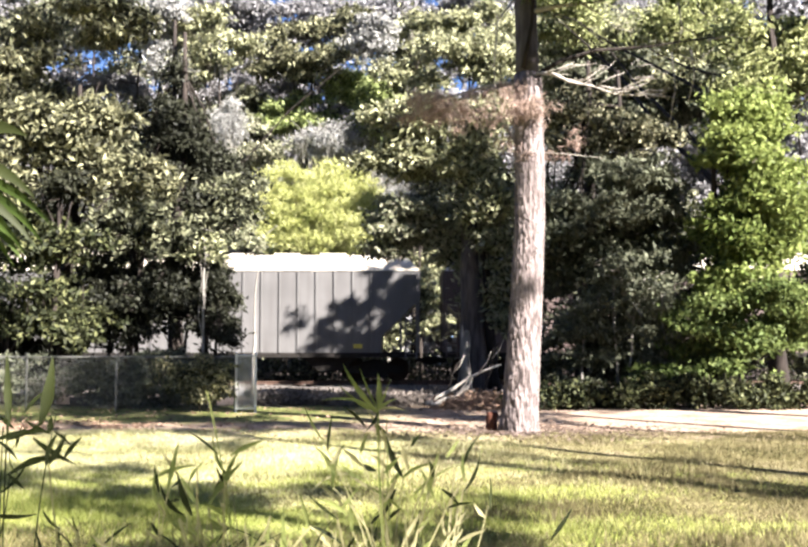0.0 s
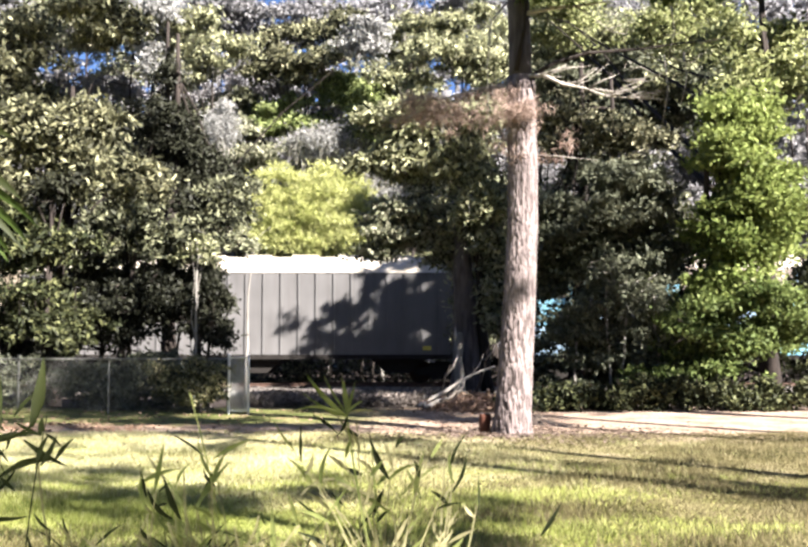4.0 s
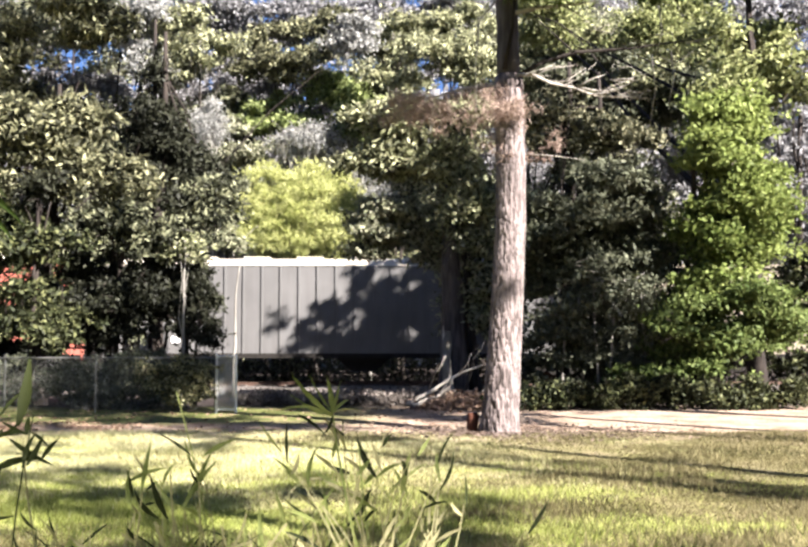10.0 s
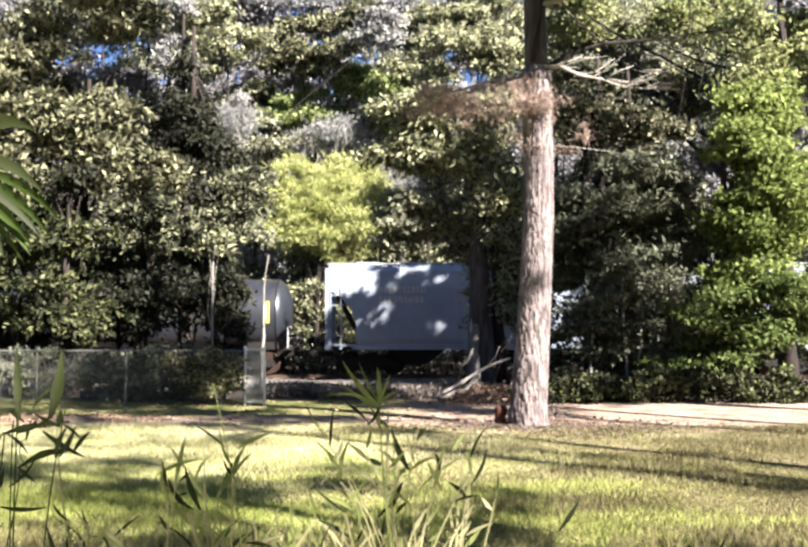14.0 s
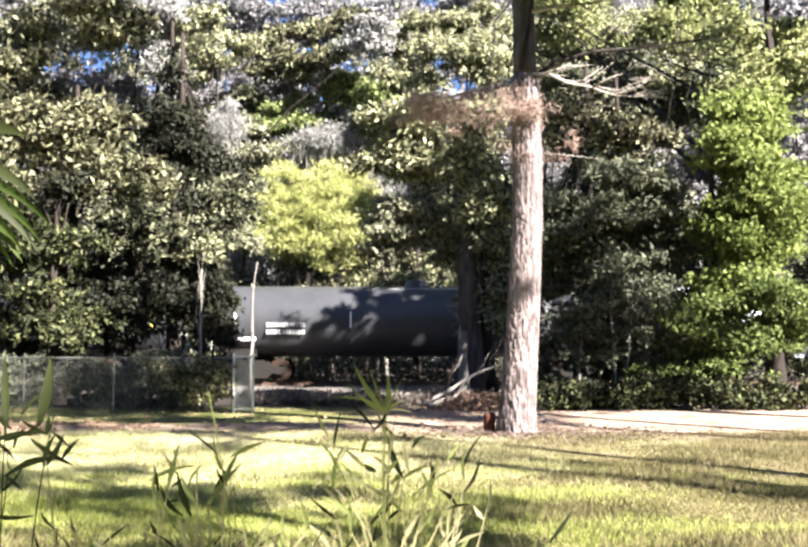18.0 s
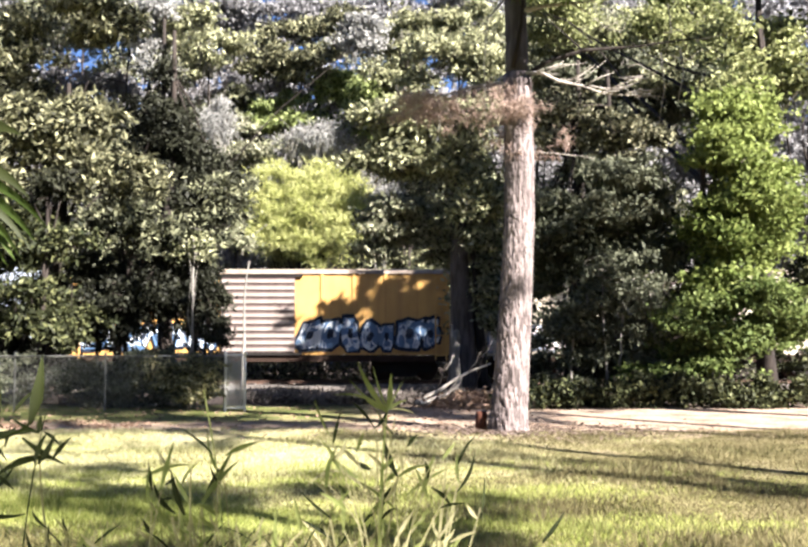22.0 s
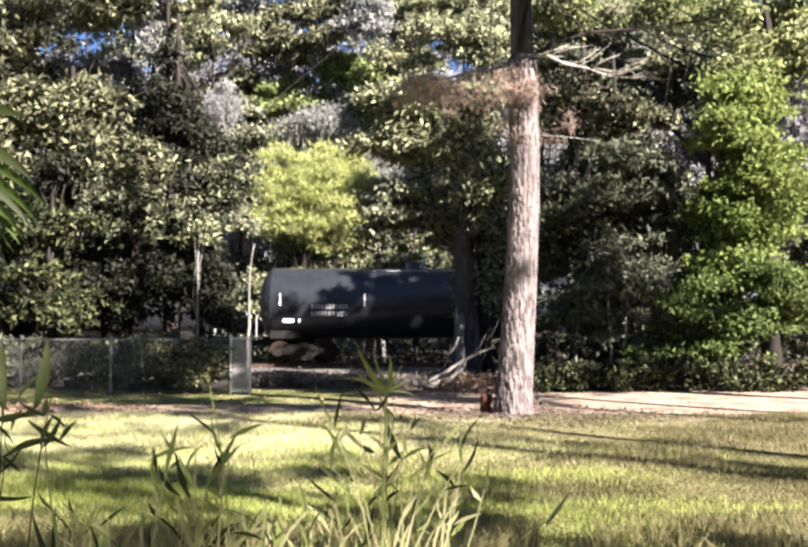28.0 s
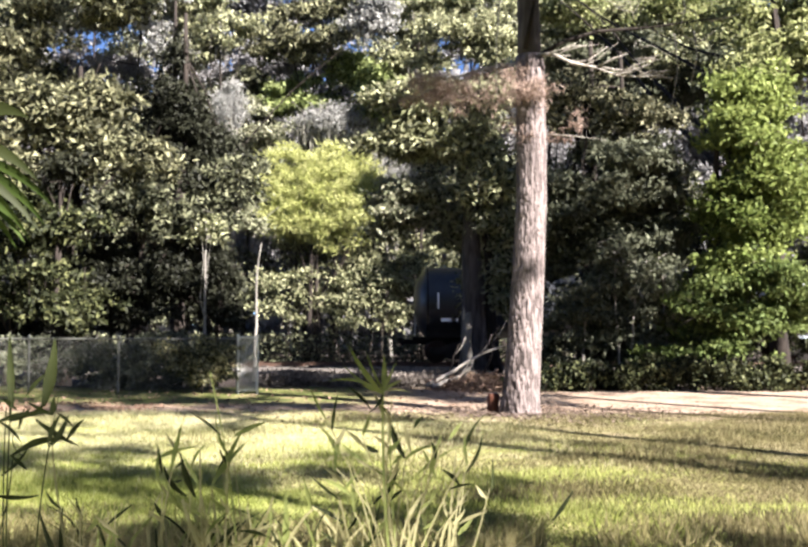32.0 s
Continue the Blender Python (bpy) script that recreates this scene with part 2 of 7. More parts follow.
M = {
    "ground": ground_mat(),
    "ballast": plain_mat("ballast_stone", (0.099, 0.087, 0.079), 0.95, 0, 0.6, 9.0),
    "sleeper": plain_mat("creosoted_timber", (0.033, 0.026, 0.023), 0.9),
    "rail": plain_mat("rusty_rail_steel", (0.079, 0.046, 0.033), 0.6, 0.4),
    "olive": leaf_mat("olive_leaves", (0.013, 0.015, 0.008), (0.158, 0.169, 0.086), (0.360, 0.360, 0.223), 0.3, crisp=0.2),
    "tan": leaf_mat("turning_leaves", (0.006, 0.008, 0.004), (0.06, 0.062, 0.034), (0.24, 0.228, 0.145), 0.2, crisp=0.28),
    "tanlight": leaf_mat("pale_turning_leaves", (0.006, 0.007, 0.004), (0.072, 0.075, 0.04), (0.26, 0.255, 0.153), 0.24, crisp=0.36),
    "mottled": leaf_mat("mottled_leaves", (0.005, 0.006, 0.004), (0.044, 0.049, 0.028), (0.195, 0.2, 0.124), 0.2, crisp=0.38),
    # shade under the canopy is put into this near-black leaf colour
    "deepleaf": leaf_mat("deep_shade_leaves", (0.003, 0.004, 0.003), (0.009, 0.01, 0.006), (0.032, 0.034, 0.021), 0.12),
    "thicket": leaf_mat("thicket_leaves", (0.012, 0.015, 0.009), (0.056, 0.064, 0.04), (0.185, 0.193, 0.133), 0.3),
    # grey of the deep wood's shaded gaps is put into the leaf colour
    "farwood": leaf_mat("gap_grey_far_leaves", (0.07, 0.07, 0.072), (0.16, 0.157, 0.157), (0.3, 0.295, 0.31), 0.3),
    # moss of the dead trees; on the far tree, sky glow put into leaf colour
    "paleleaf": leaf_mat("pale_moss_and_sky_gap_sprays", (0.1, 0.1, 0.095), (0.225, 0.225, 0.215), (0.4, 0.4, 0.385), 0.38),
    "green": leaf_mat("green_leaves", (0.016, 0.03, 0.008), (0.068, 0.1, 0.027), (0.175, 0.21, 0.07)),
    "bright": leaf_mat("bright_leaves", (0.032, 0.052, 0.012), (0.122, 0.164, 0.04), (0.265, 0.305, 0.1), 0.42),
    "fresh": leaf_mat("fresh_green_leaves", (0.03, 0.045, 0.014), (0.15, 0.19, 0.062), (0.29, 0.33, 0.14), 0.42, crisp=0.2),
    "yellowgreen": leaf_mat("yellowish_oak_leaves", (0.029, 0.037, 0.013), (0.208, 0.236, 0.091), (0.366, 0.377, 0.189), 0.4, crisp=0.22),
    "vineleaf": leaf_mat("dull_vine_leaves", (0.032, 0.034, 0.017), (0.139, 0.139, 0.075), (0.354, 0.332, 0.192), 0.25, crisp=0.25),
    "lime": leaf_mat("yellow_green_leaves", (0.145, 0.18, 0.038), (0.31, 0.335, 0.1), (0.49, 0.49, 0.24), 0.42),
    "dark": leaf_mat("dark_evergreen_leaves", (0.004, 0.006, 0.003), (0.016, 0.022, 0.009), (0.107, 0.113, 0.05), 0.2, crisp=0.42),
    "greyleaf": leaf_mat("grey_green_leaves", (0.032, 0.038, 0.022), (0.198, 0.213, 0.126), (0.297, 0.291, 0.212), 0.35, crisp=0.2),
    "moss": leaf_mat("hanging_moss", (0.101, 0.101, 0.088), (0.189, 0.183, 0.158), (0.29, 0.277, 0.239), 0.3),
    "boughneedle": leaf_mat("dead_bough_needles", (0.128, 0.077, 0.059), (0.247, 0.170, 0.140), (0.383, 0.306, 0.255), 0.4),
    "litter": leaf_mat("brown_leaf_litter", (0.032, 0.021, 0.017), (0.076, 0.054, 0.043), (0.164, 0.126, 0.104), 0.2),
    "redlitter": leaf_mat("red_brown_litter", (0.082, 0.047, 0.032), (0.202, 0.126, 0.088), (0.328, 0.233, 0.17), 0.2),
    "pinebark": bark_mat("pine_bark", (0.026, 0.02, 0.019), (0.2, 0.165, 0.16), 15.0, 0.05, (1, 1, 0.2), 0.06),
    "greybark": bark_mat("dark_grey_bark", (0.026, 0.022, 0.022), (0.115, 0.1, 0.1), 9.0, 0.03),
    "bark": bark_mat("oak_bark", (0.009, 0.007, 0.007), (0.036, 0.029, 0.025), 7.0, 0.03),
    "palebark": bark_mat("pale_bark", (0.098, 0.088, 0.078), (0.234, 0.221, 0.202), 8.0, 0.01),
    "deadwood": bark_mat("bleached_dead_wood", (0.195, 0.172, 0.15), (0.416, 0.384, 0.345), 9.0, 0.01),
    "redwood": plain_mat("red_brown_stump", (0.073, 0.03, 0.02), 0.9),
    "galv": plain_mat("galvanised_wire", (0.178, 0.178, 0.165), 0.55, 0.35, 0.2),
    "gatepost": plain_mat("pale_gate_frame", (0.6, 0.6, 0.57), 0.55, 0.1, 0.15),
    "gatewire": plain_mat("bright_gate_wire", (0.409, 0.409, 0.396), 0.6, 0.1, 0.15),
    "post": plain_mat("galvanised_post", (0.11, 0.11, 0.103), 0.5, 0.3, 0.2),
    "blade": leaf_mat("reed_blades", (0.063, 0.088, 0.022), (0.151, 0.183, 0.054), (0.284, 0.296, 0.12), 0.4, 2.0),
    # backlit look of weeds and some blades is put into this dark colour
    "bladedark": leaf_mat("silhouette_dark_blades", (0.006, 0.008, 0.003), (0.014, 0.019, 0.005), (0.032, 0.038, 0.012), 0.25, 2.0),
    "strap": leaf_mat("strap_leaves", (0.016, 0.032, 0.006), (0.035, 0.06, 0.013), (0.088, 0.12, 0.032), 0.35, 2.0),
    "straw": leaf_mat("straw_stalks", (0.088, 0.082, 0.032), (0.17, 0.151, 0.063), (0.265, 0.233, 0.12), 0.3, 2.0),
    "palestem": leaf_mat("pale_dry_stems", (0.13, 0.125, 0.055), (0.235, 0.22, 0.11), (0.34, 0.315, 0.19), 0.25, 2.0),
    # dry blades, with the right lawn's part shade put into the colour
    "dryturf": leaf_mat("dry_part_shaded_grass", (0.037, 0.035, 0.013), (0.094, 0.083, 0.035), (0.185, 0.158, 0.084), 0.3, 0.8),
    "paleturf": leaf_mat("pale_lawn_grass", (0.11, 0.12, 0.035), (0.275, 0.272, 0.12), (0.46, 0.43, 0.28), 0.38, 0.5),
    "turf": leaf_mat("lawn_grass", (0.074, 0.106, 0.014), (0.215, 0.25, 0.055), (0.375, 0.385, 0.15), 0.38, 0.5),
    "cable": plain_mat("black_cable", (0.013, 0.013, 0.013), 0.6),
    # rolling stock
    "grey": paint_mat("grey_hopper_paint", (0.085, 0.083, 0.083), (0.034, 0.030, 0.027)),
    "roofpale": paint_mat("dusty_pale_roof", (0.368, 0.336, 0.288), (0.16, 0.128, 0.096), 0.6, 0.7),
    "blue": paint_mat("light_blue_paint", (0.045, 0.148, 0.264), (0.132, 0.190, 0.222), 0.4, 0.5, 2.0, True),
    "cyanpatch": paint_mat("faded_cyan_paint", (0.090, 0.222, 0.290), (0.211, 0.238, 0.222), 0.4, 0.5, 2.0, True),
    "paleblue": paint_mat("chalky_blue_paint", (0.134, 0.202, 0.264), (0.146, 0.168, 0.179), 0.4, 0.5, 2.0, True),
    "pinkcream": paint_mat("faded_pink_cream_paint", (0.238, 0.196, 0.172), (0.178, 0.155, 0.142), 0.4, 0.5, 2.0, True),
    "cream": paint_mat("cream_paint", (0.178, 0.152, 0.116), (0.145, 0.115, 0.073), 0.5, 0.5, 2.0, True),
    "rust": paint_mat("rust_orange_paint", (0.251, 0.109, 0.069), (0.132, 0.059, 0.04), 0.45),
    "ribbrown": paint_mat("brown_rib_paint", (0.086, 0.063, 0.046), (0.046, 0.033, 0.026), 0.4),
    "red": paint_mat("red_oxide_paint", (0.264, 0.079, 0.059), (0.145, 0.053, 0.043), 0.4, 0.5, 2.0, True),
    # blue, darker shade of the white cars is put into both base colours
    "white": paint_mat("weathered_shade_blue_white", (0.195, 0.222, 0.27), (0.15, 0.145, 0.14), 0.35),
    "tankwhite": paint_mat("shade_blue_tank_white", (0.35, 0.385, 0.445), (0.24, 0.23, 0.215), 0.35, 0.35, gloss=0.5),
    "boxwhite": paint_mat("cream_white_paint", (0.34, 0.305, 0.25), (0.2, 0.13, 0.07), 0.45),
    "orange": paint_mat("orange_yellow_paint", (0.409, 0.238, 0.073), (0.198, 0.099, 0.046), 0.5),
    "doorbrown": paint_mat("dark_brown_door_paint", (0.066, 0.046, 0.043), (0.132, 0.106, 0.092), 0.4),
    "doorgrey": paint_mat("bare_grey_door", (0.218, 0.188, 0.172), (0.132, 0.099, 0.079), 0.5),
    "tankgrey": paint_mat("faded_black_tank_paint", (0.014, 0.016, 0.021), (0.036, 0.036, 0.036), 0.3, 0.35, gloss=0.45),
    "tankmid": paint_mat("faded_grey_tank_paint", (0.036, 0.038, 0.043), (0.06, 0.058, 0.056), 0.3, 0.4, gloss=0.4),
    # blue of the reflected sky is put into this black base colour
    "tankblack": paint_mat("glossy_black_sky_tinted_paint", (0.017, 0.022, 0.036), (0.05, 0.05, 0.058), 0.25, 0.22, gloss=1.0),
    "tankred": paint_mat("red_band_paint", (0.125, 0.017, 0.014), (0.13, 0.035, 0.025), 0.3),
    "under": plain_mat("grimy_running_gear", (0.011, 0.0095, 0.0085), 0.85),
    "underrust": plain_mat("rusty_running_gear", (0.021, 0.0125, 0.009), 0.9),
    "spraygrey": plain_mat("blue_grey_spray_paint", (0.145, 0.165, 0.205), 0.5, 0, 0.35, 3.0),
    "spraynavy": plain_mat("navy_black_spray_paint", (0.012, 0.016, 0.026), 0.5, 0, 0.4, 3.0),
    "sprayred": plain_mat("red_spray_paint", (0.33, 0.04, 0.04), 0.5, 0, 0.3, 3.0),
    "boxroof": paint_mat("rusty_brown_roof_paint", (0.198, 0.162, 0.132), (0.092, 0.059, 0.04), 0.6, 0.7),
    "mark": plain_mat("white_marking", (0.85, 0.85, 0.84), 0.6, 0, 0.1),
    "markdim": plain_mat("faded_marking", (0.277, 0.277, 0.277), 0.6, 0, 0.2),
    "yellow": plain_mat("yellow_placard", (0.396, 0.33, 0.066), 0.5, 0, 0.1),
    "graf_white": graffiti_mat("silver_graffiti", (0.45, 0.45, 0.465), [(0.36, 0.375, 0.405), (0.495, 0.495, 0.495), (0.225, 0.232, 0.27), (0.48, 0.465, 0.465)], 2.6),
    "graf_red": graffiti_mat("red_and_silver_graffiti", (0.27, 0.15, 0.112), [(0.45, 0.45, 0.465), (0.375, 0.053, 0.053), (0.488, 0.488, 0.495), (0.09, 0.09, 0.105)], 2.6),
    "graf_blue": graffiti_mat("blue_and_white_graffiti", (0.053, 0.105, 0.195), [(0.053, 0.105, 0.195), (0.413, 0.45, 0.48), (0.038, 0.075, 0.15), (0.075, 0.165, 0.27)], 2.4),
    "graf_teal": graffiti_mat("teal_and_black_graffiti", (0.022, 0.045, 0.068), [(0.03, 0.075, 0.105), (0.225, 0.315, 0.345), (0.015, 0.03, 0.045), (0.038, 0.105, 0.135)], 2.6),
    "groundtangle": leaf_mat("shaded_ground_tangle", (0.042, 0.036, 0.032), (0.118, 0.1, 0.088), (0.26, 0.228, 0.206), 0.3, 1.2),
    "graf_pink": graffiti_mat("pink_and_white_graffiti", (0.51, 0.495, 0.48), [(0.465, 0.375, 0.405), (0.495, 0.48, 0.465), (0.315, 0.285, 0.345), (0.465, 0.42, 0.345)], 2.6),
}


# ---- small tools ----
def mesh_from(name, verts, faces, mat):
    """A mesh from arrays: verts (n, 3), faces (m, 3 or 4)."""
    verts, faces = np.asarray(verts, np.float32), np.asarray(faces, np.int32)
    me = bpy.data.meshes.new(name)
    k = faces.shape[1]
    me.vertices.add(len(verts))
    me.vertices.foreach_set("co", verts.ravel())
    me.loops.add(faces.size)
    me.loops.foreach_set("vertex_index", faces.ravel())
    me.polygons.add(len(faces))
    me.polygons.foreach_set("loop_start", np.arange(0, faces.size, k, dtype=np.int32))
    me.polygons.foreach_set("loop_total", np.full(len(faces), k, np.int32))
    me.update(calc_edges=True)
    me.materials.append(mat)
    return me


def bm_mesh(name, bm, mat, smooth=False):
    me = bpy.data.meshes.new(name)
    bmesh.ops.recalc_face_normals(bm, faces=bm.faces)
    if smooth:
        for f in bm.faces:
            f.smooth = True
    bm.to_mesh(me)
    bm.free()
    me.materials.append(mat)
    return me


def part(name, data, material, parent, label="", at=None, smooth=False):
    """Links a bmesh, or a mesh that is shared, as one object under its thing."""
    me = data if isinstance(data, bpy.types.Mesh) else bm_mesh(name, data, material, smooth)
    ob = new(name, me)
    ob.parent = parent
    if at is not None:
        ob.matrix_basis = at
    if label:
        ob["label"] = label
    return ob


def empty(name, m=None):
    ob = new(name)
    ob.empty_display_size = 0.3
    if m is not None:
        ob.matrix_basis = m
    return ob


def box(bm, x0, x1, y0, y1, z0, z1, bev=0.0):
    vs = [bm.verts.new(c) for c in ((x0, y0, z0), (x1, y0, z0), (x1, y1, z0), (x0, y1, z0),
                                    (x0, y0, z1), (x1, y0, z1), (x1, y1, z1), (x0, y1, z1))]
    for q in ((0, 3, 2, 1), (4, 5, 6, 7), (0, 1, 5, 4), (1, 2, 6, 5), (2, 3, 7, 6), (3, 0, 4, 7)):
        bm.faces.new([vs[i] for i in q])
    if bev:
        es = list({e for v in vs for e in v.link_edges})
        bmesh.ops.bevel(bm, geom=es, offset=bev, segments=1, affect="EDGES", profile=0.5)
    return bm


def boxes(*rows):
    bm = bmesh.new()
    for r in rows:
        box(bm, *r)
    return bm


def prism_xz(bm, outline, y0, y1):
    """An outline in x, z, carried from y0 to y1."""
    a = [bm.verts.new((x, y0, z)) for x, z in outline]
    b = [bm.verts.new((x, y1, z)) for x, z in outline]
    bm.faces.new(a)
    bm.faces.new(b[::-1])
    for i in range(len(a)):
        j = (i + 1) % len(a)
        bm.faces.new((a[i], b[i], b[j], a[j]))
    return bm


def tube_mesh(name, pts, radii, mat, sides=8, wobble=0.0, seed=0):
    """A tapered tube along points, closed at its ends."""
    rng = np.random.default_rng(seed)
    pts = [Vector(p) for p in pts]
    verts, faces = [], []
    side = None
    for i, p in enumerate(pts):
        way = (pts[min(i + 1, len(pts) - 1)] - pts[max(i - 1, 0)]).normalized()
        if side is None:
            side = way.orthogonal().normalized()
        else:
            side = (side - way * side.dot(way)).normalized()
        up = way.cross(side)
        for k in range(sides):
            a = 2 * math.pi * k / sides
            r = radii[i] * (1 + wobble * (rng.random() - 0.5))
            verts.append(p + side * (r * math.cos(a)) + up * (r * math.sin(a)))
    n = len(pts)
    for i in range(n - 1):
        for k in range(sides):
            j = (k + 1) % sides
            faces.append((i * sides + k, i * sides + j, (i + 1) * sides + j, (i + 1) * sides + k))
    b = len(verts)
    verts += [pts[0], pts[-1]]
    for k in range(sides):
        j = (k + 1) % sides
        faces.append((b, j, k, k))
        faces.append((b + 1, (n - 1) * sides + k, (n - 1) * sides + j, (n - 1) * sides + j))
    me = bpy.data.meshes.new(name)
    me.from_pydata([tuple(v) for v in verts], [], [f if f[2] != f[3] else f[:3] for f in faces])
    me.materials.append(mat)
    me.polygons.foreach_set("use_smooth", [True] * len(me.polygons))
    me.update()
    return me


def bent(a, b, n, amp, rng):
    """Points from a to b with a crooked run."""
    a, b = np.array(a, float), np.array(b, float)
    t = np.linspace(0, 1, n)[:, None]
    p = a + (b - a) * t
    w = np.cumsum(rng.normal(0, 1, (n, 3)), axis=0)
    w -= w[0] + (w[-1] - w[0]) * t
    return p + amp * w / max(1e-6, math.sqrt(n))


def leaf_arrays(pos, length, width, rng, droop=0.0, lie=0.0):
    """Leaves, each a folded blade of two triangles, at pos with random turns."""
    n = len(pos)
    d = rng.normal(size=(n, 3))
    d[:, 2] = d[:, 2] * (1 - lie) - droop
    d /= np.linalg.norm(d, axis=1)[:, None] + 1e-9
    u = rng.normal(size=(n, 3))
    w = np.cross(d, u)
    w /= np.linalg.norm(w, axis=1)[:, None] + 1e-9
    nrm = np.cross(d, w)
    L = (length * rng.uniform(0.6, 1.3, n))[:, None]
    W = (width * rng.uniform(0.7, 1.3, n))[:, None] * 0.5
    mid = pos + d * L * 0.45
    v = np.stack([pos, mid + w * W + nrm * W * 0.35, pos + d * L, mid - w * W + nrm * W * 0.35], axis=1).reshape(-1, 3)
    f = np.arange(n * 4).reshape(n, 4)
    return v, f


def clump_points(centre, radii, clumps, per, spread, rng, hollow=0.2, open_=1.0):
    """Sprays of leaf places in a crown: boughs stand out from it like lobes, with dark gaps between; the outline is ragged."""
    out = []
    c = np.array(centre, float)
    r = np.array(radii, float)
    clumps, per = int(clumps * (1 + 1.2 * open_)), per * (1 - 0.55 * open_)
    k = rng.normal(size=(clumps, 3))
    k /= np.linalg.norm(k, axis=1)[:, None]
    rad = rng.uniform(hollow ** 3, 1, clumps) ** (1 / 3) * rng.uniform(0.85, 1.1, clumps)
    cc = c + k * rad[:, None] * r
    if open_ > 0.4 and clumps > 20:
        lobes = max(5, int(clumps / 9))
        d = rng.normal(size=(lobes, 3))
        d /= np.linalg.norm(d, axis=1)[:, None]
        lc = c + d * rng.uniform(0.45, 0.98, lobes)[:, None] * r
        lr = r * 0.34 + 0.12
        pick = rng.integers(0, lobes, clumps)
        out_w = rng.uniform(0.5, 1.05, clumps)[:, None]
        up = k.copy()
        up[:, 2] = np.where(up[:, 2] < -0.3, -0.5 * up[:, 2], up[:, 2])
        cc = np.where(rng.random(clumps)[:, None] < 0.8, lc[pick] + up * out_w * lr * rng.uniform(0.7, 1.3, lobes)[pick][:, None], cc)
    for q, d in zip(cc, k):
        m = rng.integers(int(per * 0.4), int(per * 1.6) + 1)
        s = spread * rng.uniform(0.45, 1.05)
        along = np.array([d[0], d[1], 0.3 * d[2]]) * s * 1.6
        out.append(q + rng.normal(size=(m, 3)) * np.array([s, s, s * 0.4]) * 0.75 + rng.uniform(-0.5, 1, m)[:, None] * along)
    return np.concatenate(out), cc


# ---- ground, bank and track ----
def ground_height(x, y):
    z = 0.035 * noise.noise((x * 0.35, y * 0.35, 0.3)) + 0.05 * noise.noise((x * 0.09, y * 0.09, 7.3))
    if y > 25.5:
        z -= 0.25 * min(1.0, (y - 25.5) / 3.0)
    return z


def build_ground():
    xs = np.concatenate([[-900, -300, -120, -60, -40], np.arange(-30, 30.1, 0.6), [40, 60, 120, 300, 900]])
    ys = np.concatenate([[-900, -300, -100, -30, -10, 0, 3], np.arange(5, 30, 0.4), np.arange(30, 62, 2.0), [70, 90, 140, 300, 1500]])
    verts = [(x, y, ground_height(x, y)) for y in ys for x in xs]
    w = len(xs)
    faces = [(j * w + i, j * w + i + 1, (j + 1) * w + i + 1, (j + 1) * w + i) for j in range(len(ys) - 1) for i in range(w - 1)]
    ob = new("ground", mesh_from("ground", verts, faces, M["ground"]))
    ob.data.polygons.foreach_set("use_smooth", [True] * len(ob.data.polygons))
    tagged(ob, "patchy sunlit lawn with a sandy leaf-strewn lane", "ground", kind="structure")


TRACK_Y, TRAIN_Y = 41.4, 41.4
build_ground()


def build_track():
    rng = np.random.default_rng(4)
    xs = np.arange(-60, 60.1, 0.7)
    prof = [(35.6, -0.32), (36.4, -0.26), (37.3, -0.2), (38.4, -0.19), (39.2, -0.13), (43.6, -0.13), (45.8, -0.5)]
    verts = []
    for y, z in prof:
        for x in xs:
            verts.append((x, y + 0.18 * noise.noise((x * 0.4, y, 2)), z + 0.07 * noise.noise((x * 0.9, y * 0.9, 5))))
    w = len(xs)
    faces = [(j * w + i, j * w + i + 1, (j + 1) * w + i + 1, (j + 1) * w + i) for j in range(len(prof) - 1) for i in range(w - 1)]
    bank = new("track_bank", mesh_from("track_bank", verts, faces, M["ballast"]))
    tagged(bank, "grey-brown stone ballast bank under the railway", "track bank", kind="structure")
    # loose stones on the near slope
    n = 900
    p = np.stack([rng.uniform(-16, 14, n), rng.uniform(35.6, 39.3, n), np.zeros(n)], 1)
    p[:, 2] = np.interp(p[:, 1], [a for a, _ in prof], [b for _, b in prof]) + 0.02
    v, f = leaf_arrays(p, 0.09, 0.1, rng)
    st = new("ballast_stones", mesh_from("ballast_stones", v, f, M["ballast"]))
    tagged(st, "loose ballast stones on the railway bank", "stones", kind="stuff")
    for y in (TRACK_Y - 0.72, TRACK_Y + 0.72):
        bm = boxes((-60, 60, y - 0.07, y + 0.07, -0.13, -0.11), (-60, 60, y - 0.012, y + 0.012, -0.11, -0.03), (-60, 60, y - 0.036, y + 0.036, -0.03, 0.0))
        tagged(new("rail", bm_mesh("rail", bm, M["rail"])), "rusty steel rail on the track bank", "rail", "rails", "structure")
    bm = bmesh.new()
    me = bm_mesh("sleeper", box(bm, -0.11, 0.11, -1.28, 1.28, -0.14, -0.1), M["sleeper"])
    ties = empty("sleepers", pose(0, TRACK_Y, 0))
    tagged(ties, "row of dark creosoted railway sleepers", "sleepers", kind="structure")
    for i in range(92):
        part("sleeper", me, None, ties, at=pose(-27 + 0.58 * i, rng.uniform(-0.03, 0.03), 0.012, 0, 0, rng.uniform(-1, 1)))


build_track()


